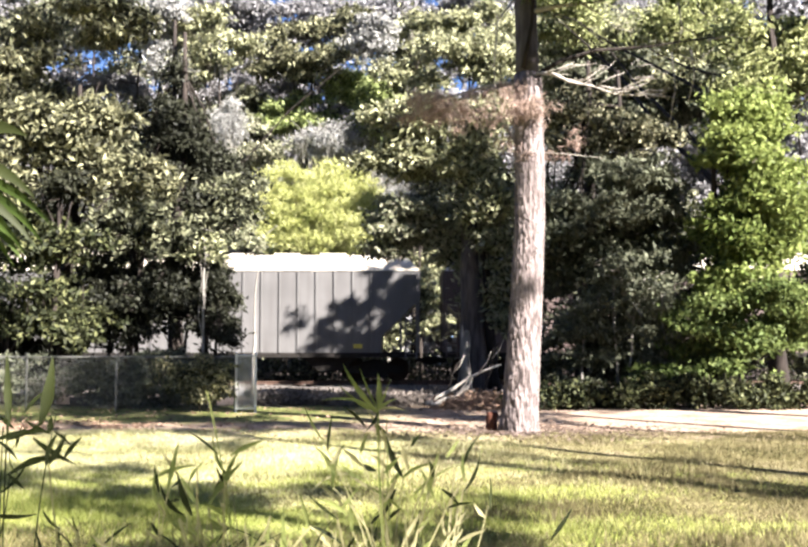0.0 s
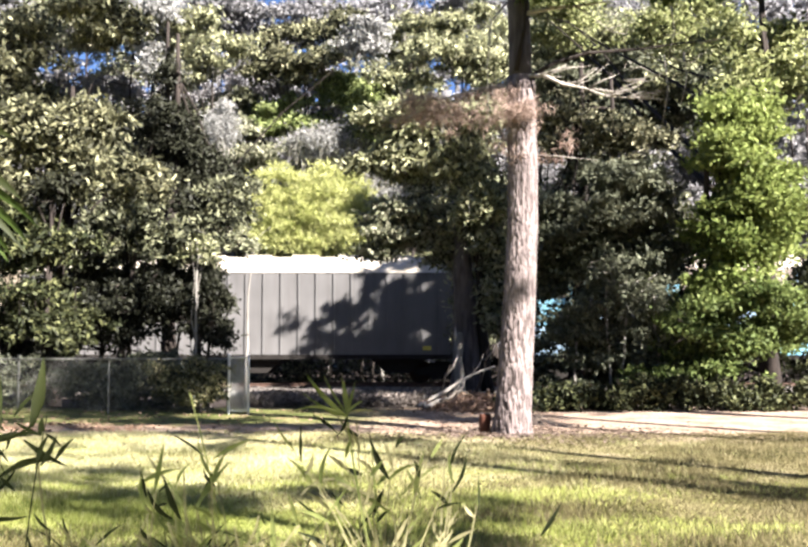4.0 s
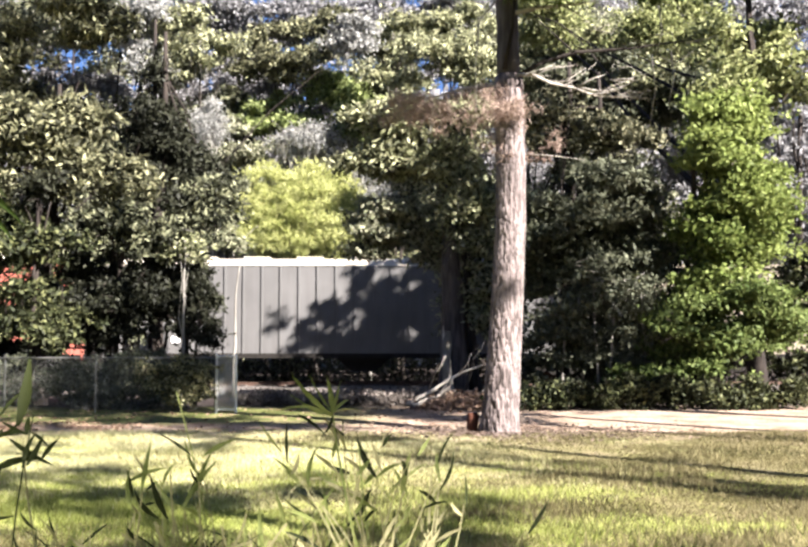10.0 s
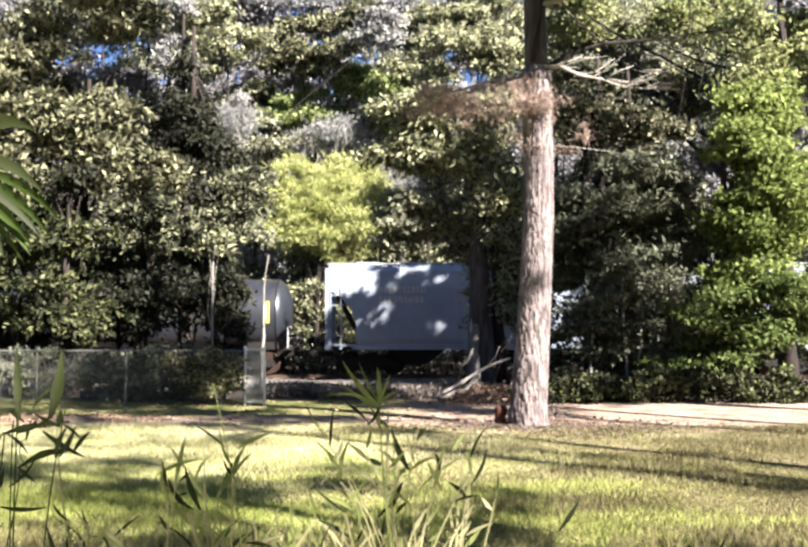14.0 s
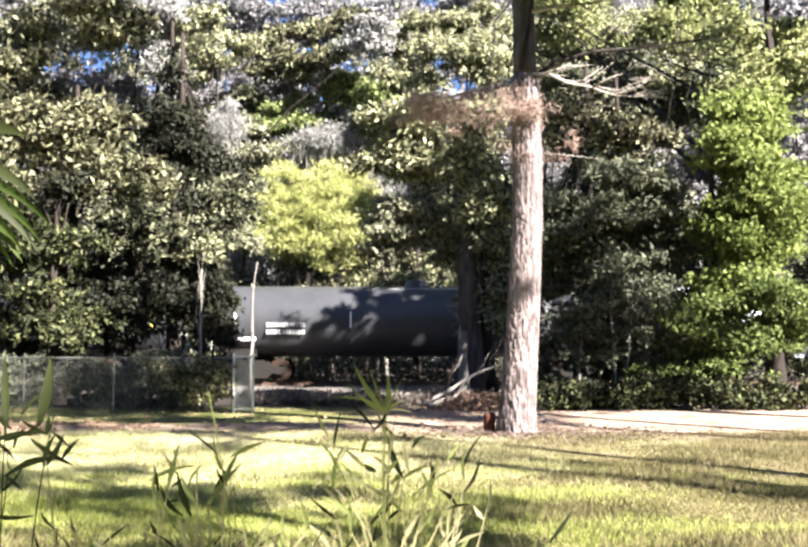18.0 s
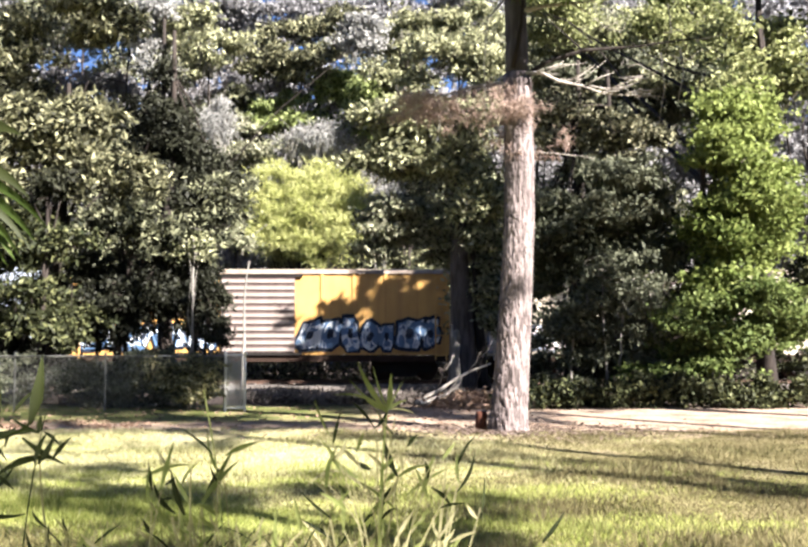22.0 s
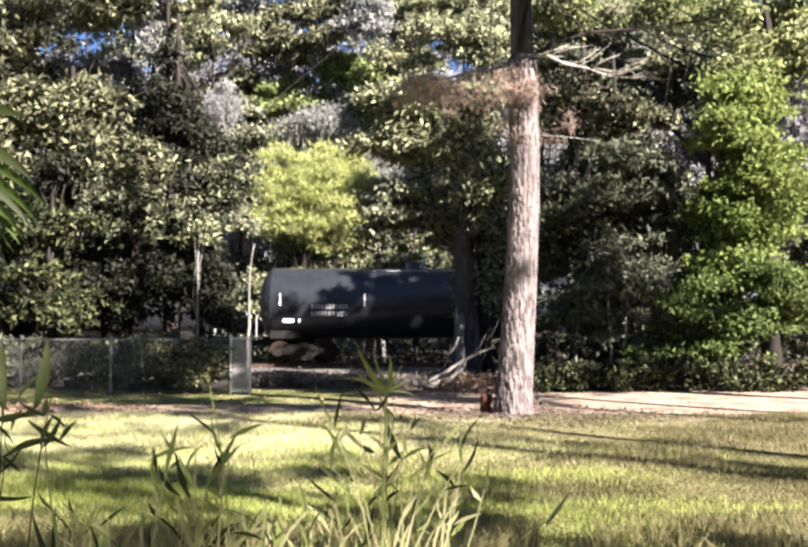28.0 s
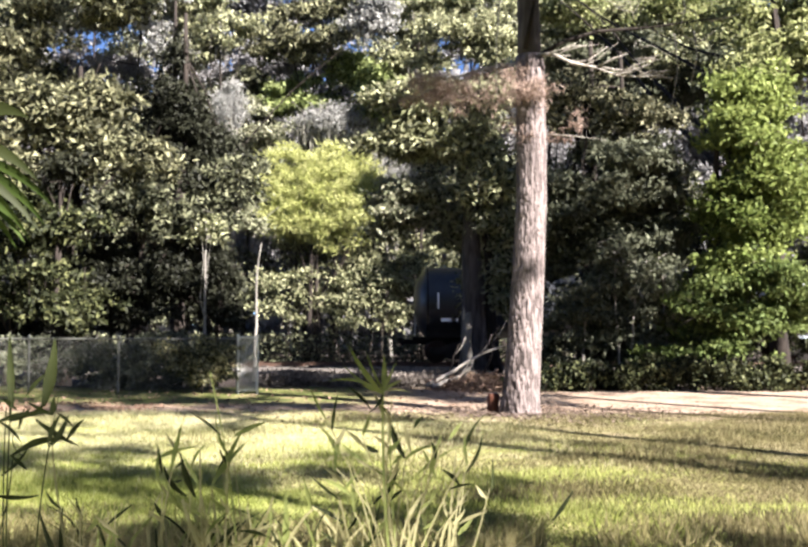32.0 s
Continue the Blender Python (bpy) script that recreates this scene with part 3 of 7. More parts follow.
# ---- trees ----
def tree(name, label, base, height, lean, r0, crowns, leaf, seed, bark="bark", limbs=4, leaf_len=0.15, leaf_wid=0.075,
         group="", moss=0, category="tree", droop=0.15, airy=1.0):
    """A trunk, its limbs, and a crown of sprays; crowns: (centre, radii, clumps, leaves a clump, spread)."""
    rng = np.random.default_rng(seed)
    base = np.array(base, float)
    top = base + np.array([lean[0], lean[1], height])
    t = empty(name, pose(*base))
    tagged(t, label, category, group)
    run = bent(base, top, 9, 0.05 * height ** 0.5, rng) - base
    run[0] -= (0, 0, 0.15)
    radii = [r0 * (1.35 if i == 0 else 1.0 - 0.72 * i / 8) for i in range(9)]
    part("trunk", tube_mesh("trunk", run, radii, M[bark], 9, 0.25, seed), None, t)
    pos, ends = [], []
    for c, r, k, per, sp in crowns:
        p, cc = clump_points(c, r, k, per, sp, rng, open_=airy)
        pos.append(p - base)
        ends.append(cc - base)
    allends = np.concatenate(ends)
    for i in range(limbs):
        j = rng.integers(3, 8)
        e = allends[rng.integers(0, len(allends))]
        pts = bent(run[j], e, 6, 0.12 * np.linalg.norm(e - run[j]) ** 0.5, rng)
        rr = radii[j] * 0.55
        part("limb", tube_mesh("limb", pts, [rr * (1 - 0.85 * q / 5) for q in range(6)], M[bark], 6, 0.2, seed + i), None, t)
    # twigs, thin and many
    tv, tf, n0 = [], [], 0
    for e in allends[:: max(1, len(allends) // 60)]:
        tw = min(1.0, 2.2 * crowns[0][4])
        a = e + rng.normal(0, 0.42, 3) * tw
        b = e + rng.normal(0, 0.2, 3) * tw
        w = np.cross(b - a, (0, 1, 0.2))
        w = 0.012 * w / (np.linalg.norm(w) + 1e-6)
        q = np.array([a - w, a + w, b + w * 0.3, b - w * 0.3])
        tv.append(q)
        tf.append(np.arange(4) + n0)
        n0 += 4
    tagged(part("fine_twig", mesh_from("fine_twig", np.concatenate(tv), np.array(tf), M[bark]), None, t), kind="stuff")
    p = np.concatenate(pos)
    v, f = leaf_arrays(p, leaf_len, leaf_wid, rng, droop)
    part("crown", mesh_from("crown", v, f, M[leaf]), None, t)
    if moss:
        hang_moss(t, allends[rng.choice(len(allends), min(moss, len(allends)), False)], rng, 0.6 if base[1] < 40 else 1.0)
    return t


def hang_moss(t, places, rng, size=1.0):
    """Beards of moss: many thin strands that hang from a bough."""
    vs, fs, n0 = [], [], 0
    for q in places:
        for _ in range(26):
            a = q + rng.normal(0, 1, 3) * np.array([0.16, 0.16, 0.1]) * size
            ln = rng.uniform(0.35, 1.15) * size
            w = rng.uniform(0.012, 0.03) * size
            ang = rng.uniform(0, math.pi)
            s = np.array([math.cos(ang), math.sin(ang), 0]) * w
            k = np.array([rng.normal(0, 0.05), rng.normal(0, 0.05), -ln])
            m = a + k * 0.55 + np.array([rng.normal(0, 0.03), 0, 0])
            vs.append(np.array([a - s, a + s, m + s, m - s]))
            vs.append(np.array([m - s, m + s, a + k + s * 0.2, a + k - s * 0.2]))
            fs.append(np.arange(4) + n0)
            fs.append(np.arange(4) + n0 + 4)
            n0 += 8
    part("hanging_moss", mesh_from("hanging_moss", np.concatenate(vs), np.array(fs), M["moss"]), None, t, "grey beards of hanging moss")["kind"] = "stuff"


def plant_woods():
    T = tree
    # on the near side of the track, by the fence
    T("oak_tree", "oak with yellowing olive leaves beside the fence", (-9.2, 27.6, 0), 8.5, (0.4, 0, 0), 0.2,
      [((-8.83, 27.00, 6.94), (1.59, 0.78, 0.97), 60, 150, 0.30), ((-7.96, 27.50, 10.03), (1.10, 0.66, 0.82), 34, 150, 0.32), ((-7.68, 27.00, 5.75), (1.48, 0.52, 0.65), 40, 130, 0.30), ((-10.04, 27.00, 6.02), (0.81, 0.65, 0.81), 30, 130, 0.30), ((-11.80, 27.00, 7.78), (1.48, 1.19, 2.29), 60, 140, 0.34), ((-10.3, 28.2, 9.5), (1.3, 1.0, 1.3), 34, 150, 0.34)], "tanlight", 11, limbs=9, leaf_len=0.23, leaf_wid=0.085)
    T("oak_tree", "tall dark oak with small glossy leaves", (-6.9, 31.0, 0), 11, (0.2, 0, 0), 0.2,
      [((-9.98, 31.00, 4.52), (2.48, 0.74, 0.93), 44, 140, 0.36), ((-5.3, 32.00, 5.6), (0.8, 0.6, 0.9), 20, 130, 0.34)], "mottled", 12, limbs=7, leaf_len=0.24, leaf_wid=0.085)
    # near-black leaves added in place of a shaded gap between the crowns
    T("dark_leaf_tree", "tall dark-leaved tree added for the shaded gap between two oaks", (-7.0, 31.4, 0), 11.5, (-0.1, 0, 0), 0.16,
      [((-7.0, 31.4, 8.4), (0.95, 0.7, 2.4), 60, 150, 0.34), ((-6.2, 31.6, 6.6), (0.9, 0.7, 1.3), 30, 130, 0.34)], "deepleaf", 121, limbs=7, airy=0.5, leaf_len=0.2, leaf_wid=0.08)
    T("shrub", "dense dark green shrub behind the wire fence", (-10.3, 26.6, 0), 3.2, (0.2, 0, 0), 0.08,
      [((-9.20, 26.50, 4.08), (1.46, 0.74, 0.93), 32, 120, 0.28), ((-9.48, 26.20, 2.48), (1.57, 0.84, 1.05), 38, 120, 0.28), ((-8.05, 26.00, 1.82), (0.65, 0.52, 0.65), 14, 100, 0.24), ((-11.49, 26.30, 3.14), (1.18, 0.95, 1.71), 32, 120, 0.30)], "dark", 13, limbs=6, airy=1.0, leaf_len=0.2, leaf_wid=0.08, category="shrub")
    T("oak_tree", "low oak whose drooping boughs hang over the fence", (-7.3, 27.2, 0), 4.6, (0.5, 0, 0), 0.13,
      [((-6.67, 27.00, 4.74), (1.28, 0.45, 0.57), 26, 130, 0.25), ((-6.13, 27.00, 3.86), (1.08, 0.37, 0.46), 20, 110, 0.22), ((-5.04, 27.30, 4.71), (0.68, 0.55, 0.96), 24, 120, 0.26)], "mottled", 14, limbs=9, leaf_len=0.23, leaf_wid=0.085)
    T("dark_leaf_tree", "small ragged dark evergreen in front of the track", (-5.0, 27.3, 0), 3.3, (0.1, 0, 0), 0.06,
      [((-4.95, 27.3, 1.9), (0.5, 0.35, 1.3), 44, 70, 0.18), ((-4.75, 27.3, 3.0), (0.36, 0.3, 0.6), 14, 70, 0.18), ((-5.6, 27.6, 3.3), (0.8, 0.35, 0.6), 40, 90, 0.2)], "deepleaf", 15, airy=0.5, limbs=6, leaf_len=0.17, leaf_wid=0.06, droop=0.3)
    # the hollow's shade is put into the leaves of these shrubs and saplings
    T("shrub", "thin understorey shrub with shade-dark leaves before the track", (-6.1, 27.9, 0), 3.0, (0.3, 0, 0), 0.06,
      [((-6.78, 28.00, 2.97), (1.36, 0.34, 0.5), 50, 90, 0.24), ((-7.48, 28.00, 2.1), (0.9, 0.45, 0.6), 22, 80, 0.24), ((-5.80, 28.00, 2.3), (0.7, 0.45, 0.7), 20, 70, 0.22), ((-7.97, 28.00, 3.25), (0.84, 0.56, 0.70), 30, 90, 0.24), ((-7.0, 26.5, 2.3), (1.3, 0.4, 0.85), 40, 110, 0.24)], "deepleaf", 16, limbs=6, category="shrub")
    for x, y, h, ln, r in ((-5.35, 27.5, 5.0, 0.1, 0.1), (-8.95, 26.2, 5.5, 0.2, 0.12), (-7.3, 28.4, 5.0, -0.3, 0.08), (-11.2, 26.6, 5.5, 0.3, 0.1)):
        T("sapling", "slim dark-trunked young oak with shade-dark leaves before the track", (x, y, 0), h, (ln, 0, 0), r,
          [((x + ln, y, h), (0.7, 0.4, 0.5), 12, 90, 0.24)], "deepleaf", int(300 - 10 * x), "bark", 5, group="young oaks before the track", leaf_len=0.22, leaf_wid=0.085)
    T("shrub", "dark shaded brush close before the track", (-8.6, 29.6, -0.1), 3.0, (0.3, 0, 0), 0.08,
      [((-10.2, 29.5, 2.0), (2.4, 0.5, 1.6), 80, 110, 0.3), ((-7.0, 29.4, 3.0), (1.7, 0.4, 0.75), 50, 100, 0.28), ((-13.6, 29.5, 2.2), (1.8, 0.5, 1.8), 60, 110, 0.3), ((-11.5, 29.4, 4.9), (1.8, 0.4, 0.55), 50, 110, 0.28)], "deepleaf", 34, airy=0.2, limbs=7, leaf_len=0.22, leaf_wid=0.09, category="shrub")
    # vines and weeds grown into the fence
    T("vine", "leafy vine grown through the wire fence", (-4.5, 22.9, 0), 1.1, (0.1, 0, 0), 0.016,
      [((-4.4, 22.9, 0.62), (0.7, 0.12, 0.55), 100, 40, 0.1), ((-5.2, 22.92, 0.9), (0.4, 0.08, 0.2), 12, 30, 0.1)], "vineleaf", 17, limbs=4, leaf_len=0.1, leaf_wid=0.06, category="vine")
    T("vine", "dark brush grown behind the wire fence", (-6.4, 24.2, 0), 1.2, (0.1, 0, 0), 0.03,
      [((-5.9, 24.1, 0.62), (2.0, 0.4, 0.66), 150, 100, 0.18), ((-9.8, 25.0, 0.6), (2.4, 0.45, 0.6), 60, 80, 0.22)], "thicket", 18, airy=0.2, limbs=6, leaf_len=0.1, leaf_wid=0.06, category="brush")
    # thin pale stems before the track
    T("sapling", "thin pale sapling stem before the track", (-5.13, 26.5, 0), 4.2, (-0.03, 0, 0), 0.05,
      [((-5.1, 26.6, 4.0), (0.5, 0.3, 0.35), 8, 60, 0.20)], "olive", 19, "palebark", 2)
    T("sapling", "leaning whitish dead stem before the track", (-4.45, 30.3, 0), 3.9, (0.2, 0, 0), 0.06,
      [((-4.6, 30.50, 4.5), (0.7, 0.3, 0.4), 10, 80, 0.24)], "greyleaf", 20, "palebark", 0)
    # the dark oak in the middle
    T("oak_tree", "big dark live oak with mossy boughs beside the track", (1.95, 29.2, 0), 7.0, (-0.2, 0, 0), 0.44,
      [((1.22, 28.40, 7.61), (1.63, 0.59, 0.74), 52, 150, 0.30), ((1.08, 28.50, 6.49), (1.71, 0.46, 0.57), 40, 140, 0.30), ((-0.35, 29.00, 6.79), (0.87, 0.58, 0.73), 22, 130, 0.30), ((2.35, 28.2, 5.2), (0.6, 0.35, 1.0), 30, 120, 0.24)], "olive", 21, "greybark", limbs=5, moss=9, leaf_len=0.23, leaf_wid=0.085)
    T("oak_tree", "slim dark leaning trunk beside the live oak", (2.6, 29.0, 0), 6.2, (-0.7, 0, 0), 0.17,
      [((0.09, 29.50, 4.97), (1.25, 0.59, 0.74), 40, 140, 0.30), ((2.19, 30.00, 4.88), (1.12, 0.90, 1.80), 60, 140, 0.32), ((-0.35, 29.50, 4.08), (0.74, 0.28, 0.35), 12, 100, 0.26), ((2.73, 31.00, 2.35), (0.78, 0.62, 1.24), 30, 120, 0.30), ((2.6, 28.4, 4.0), (0.45, 0.35, 1.1), 26, 110, 0.22), ((2.95, 28.2, 2.5), (0.5, 0.35, 1.0), 30, 100, 0.22)], "greyleaf", 22, limbs=5, leaf_len=0.17, leaf_wid=0.09)
    # the dark thicket on the right and the bright one past it
    T("oak_tree", "tall dark thicket tree with small leaves", (4.7, 27.0, 0), 9.0, (0.2, 0, 0), 0.2,
      [((5.23, 26.40, 5.00), (1.52, 1.16, 1.45), 80, 150, 0.30), ((3.75, 27.3, 2.9), (0.6, 0.4, 0.9), 22, 90, 0.26), ((4.05, 27.0, 3.7), (0.65, 0.35, 0.75), 24, 100, 0.26), ((4.34, 26.60, 3.9), (0.93, 0.74, 1.25), 50, 140, 0.30), ((6.42, 26.40, 4.07), (0.92, 0.74, 1.45), 50, 140, 0.30)], "thicket", 23, airy=0.5, limbs=8, leaf_len=0.21, leaf_wid=0.08)
    T("shrub", "dark leafy thicket shrub behind the lane", (5.0, 25.8, 0), 2.6, (0.2, 0, 0), 0.08,
      [((4.17, 25.60, 1.18), (0.90, 0.72, 1.15), 56, 130, 0.26), ((5.37, 25.80, 1.69), (0.90, 0.72, 1.42), 60, 130, 0.27), ((6.48, 25.60, 1.31), (0.90, 0.72, 1.22), 56, 130, 0.26)], "thicket", 24, airy=0.5, limbs=6, category="shrub")
    T("oak_tree", "thicket tree with browning leaves", (6.1, 28.0, 0), 9.0, (-0.2, 0, 0), 0.18,
      [((4.38, 26.90, 7.08), (0.94, 0.59, 0.74), 30, 140, 0.30), ((5.89, 27.00, 6.97), (1.48, 0.49, 0.61), 40, 140, 0.30)], "tan", 25, limbs=7, leaf_len=0.16, leaf_wid=0.085)
    T("oak_tree", "thicket tree with fresh green leaves", (7.6, 25.2, 0), 7.0, (0.1, 0, 0), 0.16,
      [((8.2, 25.00, 6.38), (0.75, 0.60, 1.12), 50, 140, 0.28), ((8.35, 24.80, 4.17), (0.93, 0.74, 1.12), 56, 140, 0.28), ((8.95, 25.00, 5.44), (1.00, 0.80, 2.38), 90, 140, 0.30), ((7.75, 24.90, 2.81), (0.62, 0.50, 0.75), 24, 120, 0.26)], "bright", 26, limbs=6, leaf_len=0.16, leaf_wid=0.085)
    T("shrub", "green thicket shrub at the edge of the lane", (8.0, 24.6, 0), 2.0, (0, 0, 0), 0.07,
      [((7.18, 24.50, 1.62), (0.86, 0.69, 1.10), 60, 120, 0.26), ((8.77, 24.50, 1.81), (0.98, 0.78, 1.35), 60, 120, 0.27), ((6.35, 24.60, 0.58), (0.74, 0.30, 0.37), 16, 100, 0.20)], "green", 27, limbs=5, category="shrub")
    T("oak_tree", "tall thicket tree at the wood's edge", (10.5, 29.0, 0), 12.0, (0, 0, 0), 0.25,
      [((10.38, 29.00, 9.40), (1.74, 1.39, 1.74), 60, 140, 0.40), ((10.56, 38.00, 13.38), (2.66, 0.91, 1.14), 50, 150, 0.45), ((6.52, 40.00, 14.30), (1.80, 0.72, 0.90), 36, 150, 0.45)], "yellowgreen", 28, limbs=6, leaf_len=0.2, leaf_wid=0.1)
    # dark leaves added in place of black shade behind the thicket
    T("shrub", "dark-leaved brush added for the shaded gaps behind the thicket", (7.0, 34.0, -0.2), 4.0, (0, 0, 0), 0.1,
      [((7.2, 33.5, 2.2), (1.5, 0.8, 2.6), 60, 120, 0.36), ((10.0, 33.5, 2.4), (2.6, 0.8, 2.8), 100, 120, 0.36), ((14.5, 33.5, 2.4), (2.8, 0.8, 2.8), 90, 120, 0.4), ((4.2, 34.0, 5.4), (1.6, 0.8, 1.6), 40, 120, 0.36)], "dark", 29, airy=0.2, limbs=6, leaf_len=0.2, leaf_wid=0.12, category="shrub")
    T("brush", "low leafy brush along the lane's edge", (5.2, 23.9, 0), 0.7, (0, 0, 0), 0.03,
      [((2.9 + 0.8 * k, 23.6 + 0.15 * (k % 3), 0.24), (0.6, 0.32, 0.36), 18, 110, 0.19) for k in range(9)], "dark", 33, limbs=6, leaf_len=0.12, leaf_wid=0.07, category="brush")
    for x, y, h, ln in ((5.24, 25.2, 3.4, -0.12), (5.42, 25.1, 2.6, 0.15), (4.3, 25.2, 2.2, 0.1), (6.3, 24.9, 2.8, -0.1)):
        T("sapling", "thin pale sapling stem before the thicket", (x, y, 0), h, (ln, 0, 0), 0.045,
          [((x + ln, y, h), (0.4, 0.25, 0.35), 8, 60, 0.2)], "thicket", int(100 * x), "palebark", 2, group="saplings before the thicket")
    # tall oaks out of view, added to shade the train and the thicket
    T("oak_tree", "tall broad oak out of view, added to shade the train", (14.4, 28.0, 0), 15, (0, 0, 0), 0.35,
      [((10.5, 28.0, 12.4), (1.9, 1.2, 1.1), 30, 120, 0.2), ((12.5, 28.0, 14.4), (2.0, 1.2, 1.4), 34, 120, 0.21), ((14.9, 28.0, 11.8), (2.6, 1.2, 2.0), 70, 130, 0.28), ((15.5, 28.0, 16.8), (2.6, 2.0, 2.0), 70, 150, 0.4), ((14.4, 28.0, 14.6), (1.4, 1.0, 1.7), 50, 130, 0.24)], "green", 30, airy=0.8, limbs=8, leaf_len=0.2, leaf_wid=0.11)
    T("oak_tree", "lacy oak out of view, added to dapple the train's shade", (15.6, 29.5, 0), 15, (0, 0, 0), 0.3,
      [((10.0, 28.6, 12.7), (3.2, 1.0, 1.9), 34, 80, 0.15), ((12.3, 28.6, 14.8), (2.9, 1.0, 2.2), 34, 80, 0.15), ((19.6, 28.4, 15.6), (2.3, 1.2, 1.9), 60, 130, 0.3)], "green", 38, airy=0.6, limbs=8, leaf_len=0.2, leaf_wid=0.11)
    T("oak_tree", "tall oak out of view, added to shade the thicket", (15.2, 14.6, 0), 12, (0, 0, 0), 0.3,
      [((13.4, 14.8, 13.0), (1.7, 2.0, 3.4), 44, 130, 0.38), ((15.2, 15.4, 9.8), (1.8, 1.6, 1.6), 12, 130, 0.36), ((13.6, 16.4, 16.6), (1.1, 1.1, 2.0), 24, 120, 0.34)], "green", 39, airy=0.2, limbs=8, leaf_len=0.2, leaf_wid=0.11)
    # beyond the track
    T("willow_tree", "sunlit feathery yellow-green tree beyond the track", (-4.3, 48.5, -0.3), 7.5, (0.2, 0, 0), 0.13,
      [((-3.5, 48.0, 7.0), (2.6, 1.1, 1.9), 175, 135, 0.36), ((-5.6, 48.3, 6.5), (1.7, 0.8, 1.1), 50, 120, 0.34), ((-1.9, 48.2, 7.6), (1.2, 0.7, 1.7), 46, 120, 0.34), ((-5.0, 48.4, 8.8), (1.3, 0.7, 0.8), 24, 110, 0.34), ((-3.2, 48.2, 9.4), (0.8, 0.5, 0.6), 12, 90, 0.34), ((-6.7, 48.4, 8.0), (1.0, 0.5, 1.1), 26, 90, 0.3), ((-5.9, 48.3, 9.3), (0.9, 0.5, 0.7), 14, 80, 0.3)], "lime", 31, airy=0.4, limbs=9, leaf_len=0.36, leaf_wid=0.036, droop=-0.75)
    # bare pale boughs hung with moss
    for x, z, rx, rz, sd in ((-3.4, 11.2, 1.5, 1.0, 171), (-8.4, 11.9, 0.55, 1.1, 172), (-0.7, 9.0, 1.0, 1.1, 173)):
        T("dead_tree", "dead tree with bleached boughs and pale moss", (x, 49.6, -0.3), z, (0.2, 0, 0), 0.12,
          [((x, 48.9, z), (rx, 0.5, rz), 48, 80, 0.3)], "paleleaf", sd, "palebark", limbs=5, leaf_len=0.34, leaf_wid=0.04, droop=0.6, group="dead trees", moss=8)
    for i, (x, y, h, w, m) in enumerate(((-5.6, 48.6, 4.9, 1.6, 0), (-3.2, 48.9, 4.6, 1.7, 0), (-1.2, 48.8, 5.0, 1.6, 0), (0.6, 49.2, 5.2, 1.6, 0), (-9.0, 49, 4.4, 1.9, 1), (-12.5, 49, 4.4, 2.2, 1), (3.6, 49.4, 4.4, 2.2, 1), (7.5, 50, 4.5, 2.6, 1), (12, 50, 4.5, 2.6, 1), (-17, 50, 4.5, 2.6, 1))):
        T("shrub", ("dark" if m else "grey-green") + " understorey brush beyond the track", (x, y, -0.3), h * 0.8, (0.2, 0, 0), 0.07,
          [((x, y, h * 0.6), (w, 0.9, h * 0.36), 50, 90, 0.32), ((x + 0.4, y + 0.8, h * 0.95), (w, 0.9, h * 0.3), 24, 90, 0.32)], "mottled" if m else "olive", 40 + i, limbs=5, group="brush beyond the track", category="shrub", leaf_len=0.2, leaf_wid=0.1)
    for i, (x, lean, r) in enumerate(((-4.6, 0.2, 0.14), (-4.1, -0.15, 0.11), (-3.4, 0.1, 0.13), (-1.7, 0.3, 0.08), (0.9, -0.2, 0.12), (-2.7, 0.1, 0.09))):
        T("woods_tree", "slim dark tree trunk beyond the track", (x, 48.2 + 0.3 * i, -0.3), 9.0, (lean, 0, 0), r,
          [((x, 50.5, 9.0), (1.4, 1.2, 1.2), 18, 90, 0.45)], "olive", 150 + i, limbs=3, group="trunks beyond the track")
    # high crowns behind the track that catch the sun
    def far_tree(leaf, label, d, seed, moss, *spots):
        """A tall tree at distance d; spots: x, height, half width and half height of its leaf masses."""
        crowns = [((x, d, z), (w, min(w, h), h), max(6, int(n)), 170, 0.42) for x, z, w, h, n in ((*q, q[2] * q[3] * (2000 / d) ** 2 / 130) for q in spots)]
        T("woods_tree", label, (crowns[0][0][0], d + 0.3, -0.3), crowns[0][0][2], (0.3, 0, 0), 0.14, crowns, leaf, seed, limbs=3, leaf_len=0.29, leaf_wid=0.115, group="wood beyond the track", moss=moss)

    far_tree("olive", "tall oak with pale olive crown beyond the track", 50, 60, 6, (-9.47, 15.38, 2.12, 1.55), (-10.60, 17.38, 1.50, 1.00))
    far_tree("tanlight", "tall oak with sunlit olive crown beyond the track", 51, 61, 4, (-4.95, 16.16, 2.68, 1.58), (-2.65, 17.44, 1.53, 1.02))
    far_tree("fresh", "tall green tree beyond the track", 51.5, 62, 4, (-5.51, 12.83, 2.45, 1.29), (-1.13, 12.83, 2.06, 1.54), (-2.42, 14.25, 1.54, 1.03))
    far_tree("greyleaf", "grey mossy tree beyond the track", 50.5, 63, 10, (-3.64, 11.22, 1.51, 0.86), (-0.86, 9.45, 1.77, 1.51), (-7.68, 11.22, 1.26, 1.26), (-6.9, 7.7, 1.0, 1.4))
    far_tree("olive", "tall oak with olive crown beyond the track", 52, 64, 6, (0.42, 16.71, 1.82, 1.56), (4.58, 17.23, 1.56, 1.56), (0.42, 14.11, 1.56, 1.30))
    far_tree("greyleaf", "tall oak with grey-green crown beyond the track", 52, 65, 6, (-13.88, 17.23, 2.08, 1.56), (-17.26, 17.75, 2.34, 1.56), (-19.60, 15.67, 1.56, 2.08))
